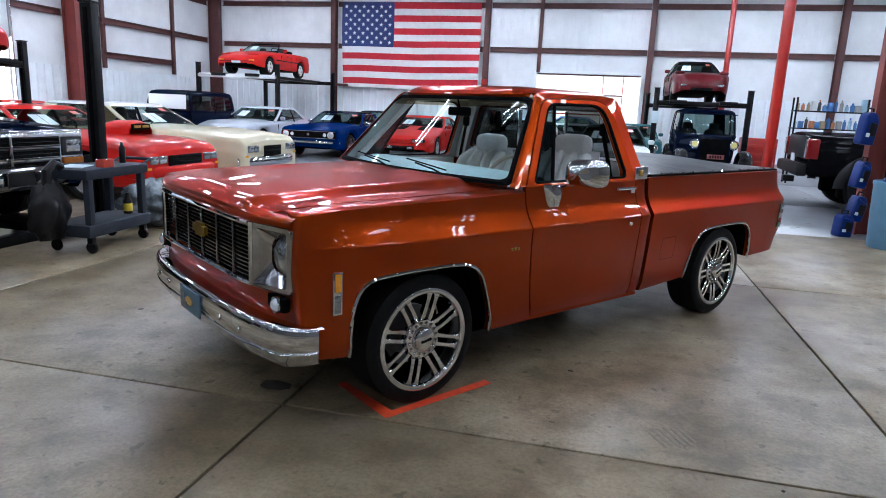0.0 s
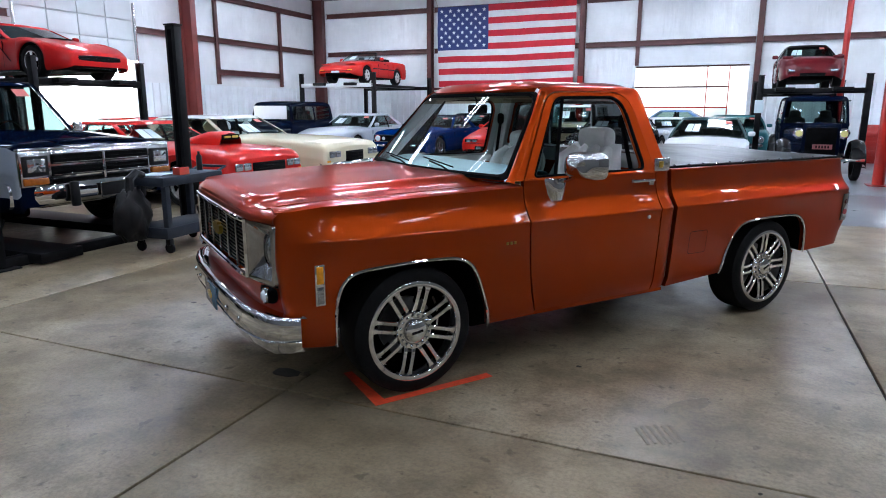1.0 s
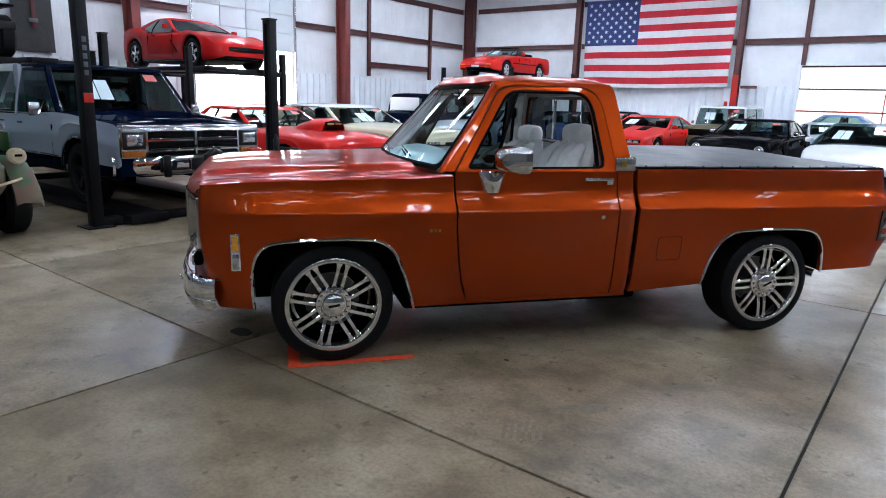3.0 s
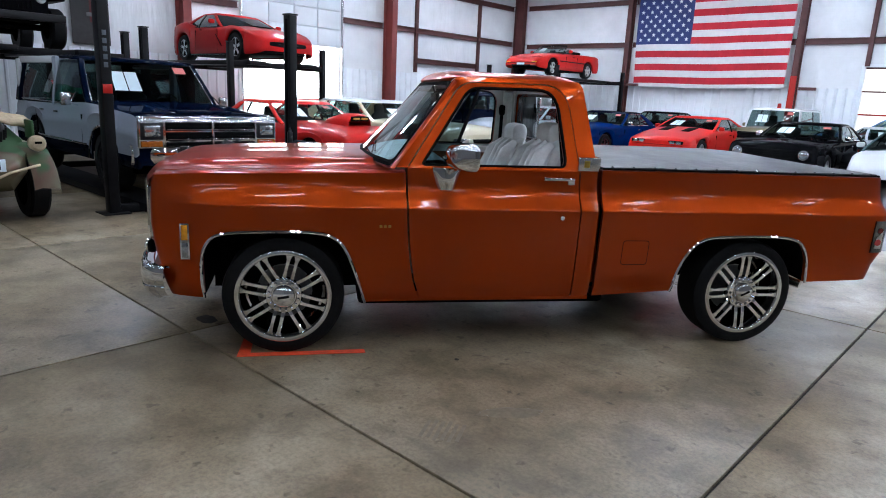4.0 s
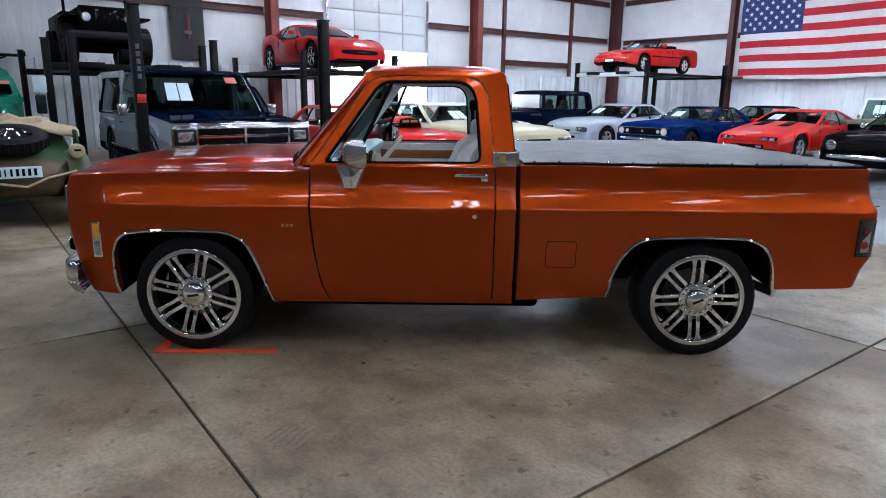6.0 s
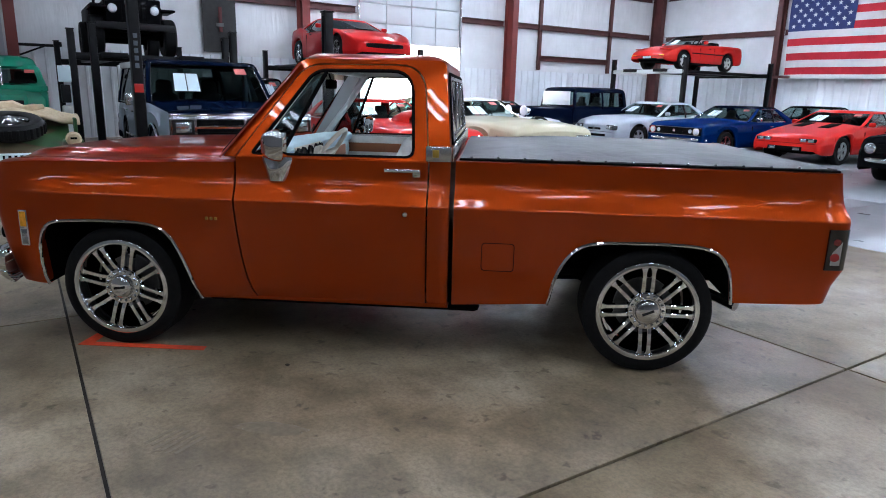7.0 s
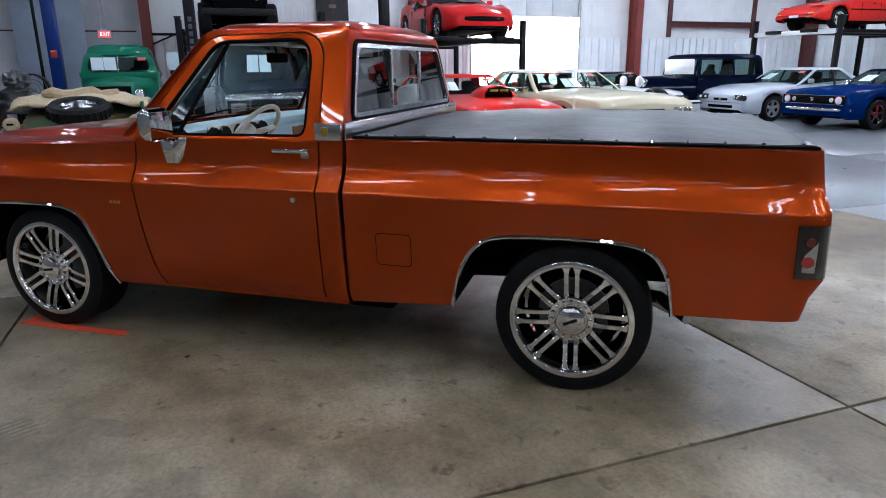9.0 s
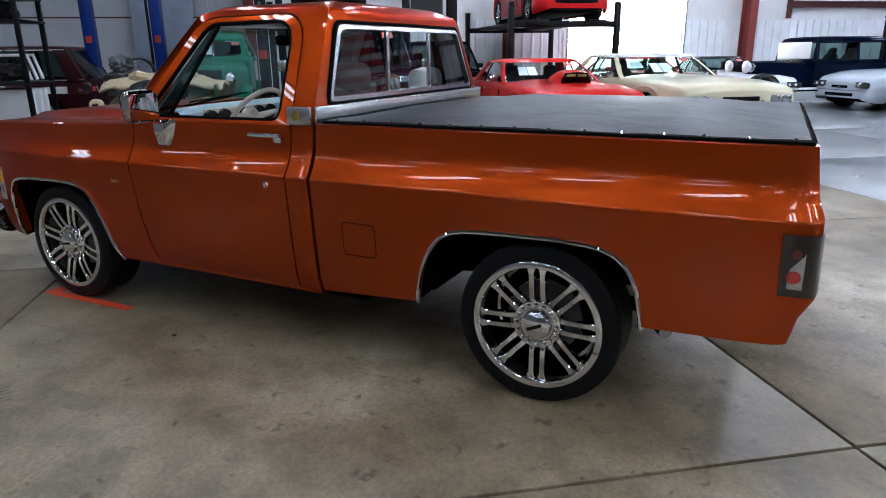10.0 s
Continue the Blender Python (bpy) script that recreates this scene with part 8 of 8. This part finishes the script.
for x, y, z, w, h, tilt in ((3.45, 10.25, 1.28, 0.20, 0.44, 6), (3.47, 10.27, 0.68, 0.17, 0.38, 10), (3.46, 10.22, 0.22, 0.19, 0.36, 14), (3.33, 10.12, 0.0, 0.21, 0.32, 4)):
    j = thing("tool_case", "blue portable tool case with a black handle by a red column", "tool case", pose(x, y, z, 0, tilt, 18), group="blue tool cases")
    o = rounded([(-w / 2, 0.0), (w / 2, 0.0), (w / 2, h * 0.74), (w * 0.22, h), (-w * 0.34, h), (-w / 2, h * 0.86)], [0.03, 0.03, 0.05, 0.03, 0.03, 0.04], 4)
    sh = lambda k, d: [(0.0 + p[0] * k, d, h / 2 + (p[1] - h / 2) * k) for p in o]
    part("body", Geo().grid([sh(0.82, -0.09), sh(0.97, -0.075), sh(1.0, -0.05), sh(1.0, 0.05), sh(0.97, 0.075), sh(0.82, 0.09)], close=True).add(sh(0.82, -0.09), [tuple(range(len(o)))]).add(sh(0.82, 0.09), [tuple(range(len(o)))]), M_JACKBLUE, j, "blue enamelled body", angle=40)
    part("recess", Geo().box((0.02, -0.092, h * 0.48), (w * 0.5, 0.012, h * 0.40), 0.004), M_BLACKPLASTIC, j)
    part("sticker", Geo().box((-w * 0.18, -0.098, h * 0.30), (w * 0.26, 0.006, h * 0.12), 0.002), M_WHITEPAPER, j, "pale sticker")
    part("handle", Geo().tube([(-w * 0.30, 0, h * 0.97), (-w * 0.26, 0, h + 0.05), (w * 0.12, 0, h + 0.05), (w * 0.16, 0, h * 0.97)], 0.014, 8), M_BLACKPLASTIC, j)
    if z > 0.2:
        part("hook", Geo().tube([(0.0, 0.07, h * 0.8), (0.08, 0.20, h * 0.84), (0.22, 0.24, h * 0.84)], 0.014, 6), M_LIFT, j)
bar = thing("barrel", "grey-blue plastic waste barrel beside the column", "barrel", pose(3.68, 9.42, 0))
part("drum", Geo().lathe([(0.0, 0.0), (0.24, 0.0), (0.255, 0.02), (0.28, 0.45), (0.29, 0.80), (0.30, 0.82), (0.30, 0.85), (0.28, 0.86), (0.27, 0.80)], 28, (0, 0, 0), "z"), mat("blue-grey plastic", (0.11, 0.24, 0.36), rough=0.45, noise_amt=0.1, noise_scale=5), bar)
part("rag", Geo().box((-0.05, -0.05, 0.86), (0.3, 0.2, 0.10), 0.04), M_JACKBLUE, bar)
part("rag", Geo().box((0.1, 0.1, 0.88), (0.14, 0.12, 0.12), 0.04), M_REDREFL, bar)
# shelf with bottles
shf = thing("shelf_rack", "metal wall shelf crowded with bottles and boxes", "shelf", pose(5.5, 19.0, 0))
for z in (1.42, 1.86):
    part("shelf_board", Geo().box((0, 0, z), (1.7, 0.42, 0.03), 0.005), M_LIFT, shf)
for x in (-0.82, 0.82):
    for y in (-0.18, 0.18):
        part("upright", Geo().box((x, y, 1.1), (0.04, 0.04, 2.2), 0.004), M_LIFT, shf)
rnd = random.Random(4)
BC = [mat("bottle " + n, c, rough=0.3, noise_amt=0.1) for n, c in (("white", (0.7, 0.7, 0.68)), ("orange", (0.55, 0.20, 0.08)), ("blue", (0.06, 0.18, 0.42)), ("pale blue", (0.30, 0.48, 0.58)), ("black", (0.03, 0.03, 0.03)), ("tan", (0.4, 0.3, 0.18)), ("grey", (0.3, 0.3, 0.3)))]
for z in (1.435, 1.875):
    for k in range(13):
        x = 4.72 + k * 0.127
        h, r_ = rnd.uniform(0.16, 0.32), rnd.uniform(0.035, 0.055)
        c = rnd.choice(BC)
        if rnd.random() < 0.7:
            bt = thing("bottle", "small plastic bottle standing on the metal shelf", "bottle", pose(x, 19.0 - 0.1, z), group="shelf bottles")
            part("flask", Geo().lathe([(0, 0), (r_, 0.0), (r_, h * 0.68), (r_ * 0.5, h * 0.82), (r_ * 0.4, h * 0.86)], 12, (0, 0, 0), "z"), c, bt)
            part("cap", Geo().lathe([(r_ * 0.45, h * 0.85), (r_ * 0.45, h), (0, h)], 10, (0, 0, 0), "z"), rnd.choice(BC), bt)
        else:
            single("box", Geo().box((0, 0, h / 2), (0.11, 0.14, h), 0.006), c, "small cardboard box standing on the metal shelf", "box", pose(x, 18.9, z), group="shelf boxes")
single("tool_chest", Geo().box((0, 0, 0.55), (1.0, 0.5, 1.02), 0.02).box((0, -0.26, 0.3), (0.9, 0.02, 0.14), 0.005).box((0, -0.26, 0.55), (0.9, 0.02, 0.14), 0.005).box((0, -0.26, 0.8), (0.9, 0.02, 0.14), 0.005).box((0, 0, 0.02), (0.9, 0.4, 0.04)), M_REDSTEEL_BRIGHT, "red steel tool chest with drawers", "tool chest", pose(4.5, 21.8, 0))
# utility cart
M_CART = mat("grey-blue plastic cart", (0.028, 0.034, 0.046), rough=0.6, spec=0.12, noise_amt=0.12, noise_scale=8, dirt=(0.05, 0.05, 0.05), dirt_amt=0.3)
cart = thing("utility_cart", "grey-blue plastic two-shelf utility cart with tools on it", "cart", pose(-4.92, 5.55, 0, 0, 0, 4))
for z, h in ((0.22, 0.12), (0.76, 0.10)):
    part("tray", Geo().box((0, 0, z), (0.48, 0.95, h), 0.02).box((0, 0, z + h / 2 - 0.012), (0.40, 0.87, 0.03), 0.005), M_CART, cart)
for sx in (-1, 1):
    for sy in (-1, 1):
        part("leg", Geo().box((sx * 0.19, sy * 0.40, 0.49), (0.07, 0.07, 0.46), 0.015), M_CART, cart)
        part("caster", Geo().lathe([(0, -0.018), (0.05, -0.018), (0.058, -0.01), (0.058, 0.01), (0.05, 0.018), (0, 0.018)], 16, (sx * 0.19, sy * 0.40, 0.058)).box((sx * 0.19, sy * 0.40, 0.125), (0.06, 0.06, 0.07), 0.01), M_LIFT, cart)
part("push_handle", Geo().tube([(-0.18, 0.47, 0.80), (-0.18, 0.60, 0.84), (0.18, 0.60, 0.84), (0.18, 0.47, 0.80)], 0.016, 8), M_CART, cart)
single("paper_sheet", Geo().box((0, 0, 0.004), (0.22, 0.30, 0.008)), M_WHITEPAPER, "white paper sheets lying on the utility cart", "paper", pose(-4.95, 5.30, 0.811, 0, 0, 20), smooth=False)
single("parts_box", Geo().box((0, 0, 0.04), (0.10, 0.14, 0.08), 0.006), M_REDREFL, "small red and white box on the utility cart", "box", pose(-4.72, 5.42, 0.811))
single("spray_can", Geo().lathe([(0, 0), (0.033, 0), (0.033, 0.16), (0.02, 0.18), (0.014, 0.19), (0.014, 0.215), (0, 0.215)], 14, (0, 0, 0), "z"), M_BLACKPLASTIC, "dark spray can standing on the utility cart", "can", pose(-4.9, 5.88, 0.811))
oil = thing("oil_bottle", "dark bottle with a yellow label on the cart shelf", "bottle", pose(-4.85, 5.86, 0.281))
part("flask", Geo().lathe([(0, 0), (0.045, 0), (0.045, 0.13), (0.02, 0.18), (0.018, 0.22), (0, 0.22)], 14, (0, 0, 0), "z"), M_BLACKPLASTIC, oil)
part("sticker", Geo().lathe([(0.046, 0.03), (0.046, 0.11)], 14, (0, 0, 0), "z"), mat("yellow label", (0.65, 0.5, 0.05), rough=0.4), oil)


def lump(n, size, seed, amp, k1, k2):
    """An uneven rounded lump resting on z = 0."""
    rows = []
    for i in range(n + 1):
        th = math.pi * i / n
        row = []
        for j in range(2 * n):
            ph = math.pi * j / n
            d = Vector((math.sin(th) * math.cos(ph), math.sin(th) * math.sin(ph), math.cos(th)))
            q = 1 + amp * noise.noise(d * k1 + Vector((seed, 0, 0))) + amp * 0.5 * abs(noise.noise(d * k2 + Vector((seed, 5, 0))))
            row.append((d.x * size[0] * q, d.y * size[1] * q, max(0.0, (d.z * q + 0.92) * size[2])))
        rows.append(row)
    return Geo().grid(rows, close=True)


M_SHEET = mat("clear grey plastic sheet", (0.15, 0.18, 0.20), rough=0.25, spec=0.6, noise_amt=0.35, noise_scale=9, bump=0.02, bump_scale=14)
single("plastic_sheet", lump(40, (0.46, 0.40, 0.27), 3, 0.34, 2.2, 6.0), M_SHEET, "heap under a crumpled grey plastic sheet on the floor", "plastic sheet", pose(-5.15, 6.75, 0), angle=70)
single("canvas_bag", lump(18, (0.12, 0.20, 0.27), 8, 0.35, 1.8, 5.0), M_BLACKPLASTIC, "black canvas tool bag hanging on the cart end", "bag", pose(-4.93, 4.92, 0.16), angle=60)
single("bag_strap", Geo().tube([(-4.93, 4.92, 0.62), (-4.93, 4.93, 0.80), (-4.93, 5.02, 0.86), (-4.93, 5.10, 0.82)], [0.05, 0.045, 0.04, 0.04], 8), M_BLACKPLASTIC, "black strap looped over the cart end", "strap")
single("floor_stain", lump(10, (0.085, 0.055, 0.0012), 2, 0.3, 2, 4), M_JOINT, "dark oil drip stain on the concrete floor", "stain", pose(-1.62, 3.02, 0.0), kind="structure")
# things on the west wall and in the far corner
ex = thing("exit_sign", "lit red exit sign on the grey wall", "sign", pose(WX + 0.03, 1.70, 2.27))
part("case", Geo().box((0, 0, 0.1), (0.06, 0.34, 0.22), 0.01), M_LEDBODY, ex)
part("face", Geo().box((0.033, 0, 0.1), (0.008, 0.28, 0.15), 0.002), mat("lit red face", (1.0, 0.05, 0.08), emit=1.5), ex, "lit red face")
M_SIGNWHITE = mat("lit white letter", (1.0, 0.75, 0.78), emit=2.0)
for y, bars in ((-0.095, ((0, 0, 0.012, 0.09), (0.02, 0.039, 0.045, 0.012), (0.02, 0, 0.04, 0.012), (0.02, -0.039, 0.045, 0.012))), (0.052, ((0, 0, 0.012, 0.09),)), (0.10, ((0, 0, 0.012, 0.09), (0, 0.039, 0.055, 0.012)))):
    lt = Geo()
    for dy, dz, w, h in bars:
        lt.box((0.040, y + dy, 0.1 + dz), (0.006, w, h))
    part("letter", lt, M_SIGNWHITE, ex)
part("letter", Geo().tube([(0.040, -0.025, 0.057), (0.040, 0.020, 0.143)], 0.006, 5).tube([(0.040, 0.020, 0.057), (0.040, -0.025, 0.143)], 0.006, 5), M_SIGNWHITE, ex)
part("conduit", Geo().tube([(0, -0.06, 0.2), (0, -0.06, 4.6)], 0.012, 6), M_LEDBODY, ex)
part("conduit", Geo().tube([(0, 0.06, 0.2), (0, 0.06, 4.6)], 0.012, 6), M_LEDBODY, ex)
bn = thing("banner", "tall black banner with red and white shapes on the wall", "banner", pose(WX + 0.12, 7.95, 2.4))
part("cloth", Geo().grid([[(0.02 * math.sin(5 * y + z), y, z) for y in np.linspace(-0.48, 0.48, 9)] for z in np.linspace(0.03, 2.2, 9)]), mat("black banner cloth", (0.03, 0.028, 0.028), rough=0.7, noise_amt=0.2), bn)
part("red_shape", Geo().box((0.045, 0.02, 0.95), (0.006, 0.10, 0.7), 0.02), mat("dull red print", (0.10, 0.02, 0.02), rough=0.7), bn)
part("white_shape", Geo().box((0.05, 0.0, 0.80), (0.006, 0.22, 0.10), 0.03), mat("dull grey print", (0.12, 0.12, 0.12), rough=0.7), bn)
part("pole", Geo().tube([(0, -0.5, 2.22), (0, 0.5, 2.22)], 0.02, 6), M_LIFT, bn)
for y in (0.02, 1.36):
    tp = thing("lift_post", "blue steel two-post lift column", "car lift", pose(-12.0, y, 0), group="blue lift posts")
    part("column", Geo().box((0, 0, 1.9), (0.26, 0.22, 3.8), 0.02).box((0, 0, 0.015), (0.5, 0.45, 0.03), 0.004), M_JACKBLUE, tp)
    part("swing_arm", Geo().box((0.25, 0.12, 0.35), (0.6, 0.12, 0.12), 0.02), M_JACKBLUE, tp)
    part("label_plate", Geo().box((0.133, 0, 1.75), (0.006, 0.12, 0.14), 0.002), M_REDREFL, tp)
M_ENGINE = mat("oily cast metal", (0.16, 0.165, 0.17), rough=0.3, metal=0.8, noise_amt=0.4, noise_scale=12)
eng = thing("engine", "bare metal car engine on a steel stand", "engine", pose(-10.4, 0.95, 0))
part("block", lump(16, (0.34, 0.30, 0.24), 11, 0.5, 2.5, 6), M_ENGINE, eng, pose_=pose(0, 0, 0.70), angle=70)
part("manifold", lump(14, (0.22, 0.18, 0.16), 14, 0.5, 3, 7), M_ENGINE, eng, pose_=pose(0, 0.02, 1.12), angle=70)
part("stand", Geo().box((0, 0, 0.37), (0.12, 0.12, 0.72), 0.01).box((0, 0, 0.05), (0.9, 0.12, 0.10), 0.01).box((0.3, 0, 0.05), (0.1, 0.8, 0.10), 0.01), M_LIFT, eng)
rack = thing("parts_rack", "black steel rack holding white car doors", "rack", pose(-9.2, -0.55, 0))
for x in (-0.5, 0.5):
    for y in (-0.5, 0.5):
        part("upright", Geo().box((x, y, 1.2), (0.07, 0.07, 2.4), 0.006), M_LIFT, rack)
for z in (0.3, 1.0, 1.98, 2.35):
    part("shelf_board", Geo().box((0, 0, z), (1.1, 1.1, 0.04), 0.006), M_LIFT, rack)
for k in range(3):
    part("car_door", Geo().box((-0.3 + k * 0.25, 0, 0.62), (0.10, 0.95, 0.58), 0.05), P_WHITE, rack)
    part("door_frame", Geo().tube([(-0.3 + k * 0.25, -0.45, 1.05), (-0.3 + k * 0.25, -0.2, 1.45), (-0.3 + k * 0.25, 0.35, 1.45), (-0.3 + k * 0.25, 0.45, 1.05)], 0.03, 6), P_WHITE, rack)
for z in (1.04, 2.0):
    part("part_lump", lump(12, (0.3, 0.35, 0.14), int(z * 10), 0.5, 2.5, 6), M_BLACKPLASTIC, rack, pose_=pose(0.1, 0.0, z))

M_OXBLOOD = paint("dark maroon paint", (0.030, 0.006, 0.008), 0.0, coat=0.2)
wagon = car("station_wagon", "dark maroon station wagon with white window trim beside the rack", "car", FY(-11.6, -2.05), 4.6, 1.80, 1.62, [(-2.3, 0.98), (-2.2, 1.02), (0.5, 1.02), (0.8, 1.0), (2.1, 0.94), (2.3, 0.80)], M_OXBLOOD, (0.80, 0.30, -1.9, -2.2), 1.02, (1.40, -1.35), r=0.36, trim=P_WHITE, pane=M_TINTPANE, lamps="round", sheets=(), tag=False, sill=0.3, tumble=0.12)
part("side_stripe", Geo().box((-0.1, 0.905, 0.80), (3.6, 0.014, 0.13), 0.005), P_WHITE, wagon, "white side stripe")

# sheets and poles between the blue lift columns
lp = thing("leaning_panel", "pale blue-grey steel sheets leaning on the wall", "panel", pose(-16.9, 0.55, 0, 0, -4, 0))
for k, (y, w, h) in enumerate(((-0.55, 0.75, 3.9), (0.30, 0.85, 4.2))):
    part("sheet", Geo().box((k * 0.05, y, h / 2), (0.03, w, h), 0.006), mat("pale blue-grey sheet steel", (0.30, 0.36, 0.46), rough=0.45, noise_amt=0.08, noise_scale=2, dirt=(0.2, 0.22, 0.25), dirt_amt=0.3), lp)
single("hose_pole", Geo().tube([(-14.5, 0.62, 0.0), (-14.5, 0.62, 4.2)], 0.035, 8), M_LIFT, "black steel pole beside the blue lift column", "pole")
fan = thing("drum_fan", "dark round drum fan standing by the wall", "fan", pose(-12.6, 0.75, 0.0))
part("drum", Geo().lathe([(0.30, 0.12), (0.33, 0.10), (0.33, -0.10), (0.30, -0.12)], 28, (0, 0, 1.05), "x"), M_BLACKPLASTIC, fan)
for q in (0.08, 0.15, 0.22, 0.29):
    part("guard_ring", Geo().tube([(0.12, q * math.cos(a), 1.05 + q * math.sin(a)) for a in (2 * math.pi * k / 24 for k in range(25))], 0.006, 5), M_CHROME_SAT, fan)
part("stand", Geo().box((0, 0, 0.38), (0.08, 0.5, 0.72), 0.02).box((0, 0, 0.02), (0.5, 0.6, 0.04), 0.01), M_BLACKPLASTIC, fan)

single("wall_arm", Geo().box((WX + 0.45, 3.30, 2.36), (0.07, 0.95, 0.07), 0.01).tube([(WX + 0.45, 2.90, 2.10), (WX + 0.45, 3.45, 2.34)], 0.025, 6).box((WX + 0.45, 3.78, 2.40), (0.12, 0.14, 0.13), 0.02), M_LIFT, "black steel arm bracketed to the wall column", "arm", kind="structure")

# marks on the concrete
M_PRINT = mat("dull tyre mark on concrete", (0.17, 0.135, 0.09), rough=0.5, noise_amt=0.25, noise_scale=30)
tm = tagged(new("tyre_print"), "faint dark tyre tread print on the concrete floor", "stain", kind="structure")
tm.matrix_world = pose(0.46, 3.11, 0.0, 0, 0, 28)
for k in range(6):
    part("print_bar", Geo().box((-0.10 + k * 0.034, 0.012 * (k % 2), 0.0007), (0.017, 0.19 - 0.012 * abs(k - 2.5), 0.0014)), M_PRINT, tm)
single("floor_scuff", lump(12, (0.05, 0.15, 0.0012), 5, 0.35, 2, 5), M_PRINT, "faint dark scuff on the concrete floor", "stain", pose(0.55, 3.49, 0.0, 0, 0, -40), kind="structure")
rng = random.Random(7)
for k in range(22):
    q = rng.uniform(0.006, 0.016)
    single("floor_speck", lump(6, (q * 1.4, q, 0.0012), k, 0.4, 2, 4), M_JOINT, "small dark speck on the concrete floor", "stain", pose(rng.uniform(-3.5, 4.0), rng.uniform(-0.5, 4.6), 0.0, 0, 0, rng.uniform(0, 180)), group="floor specks", kind="structure")
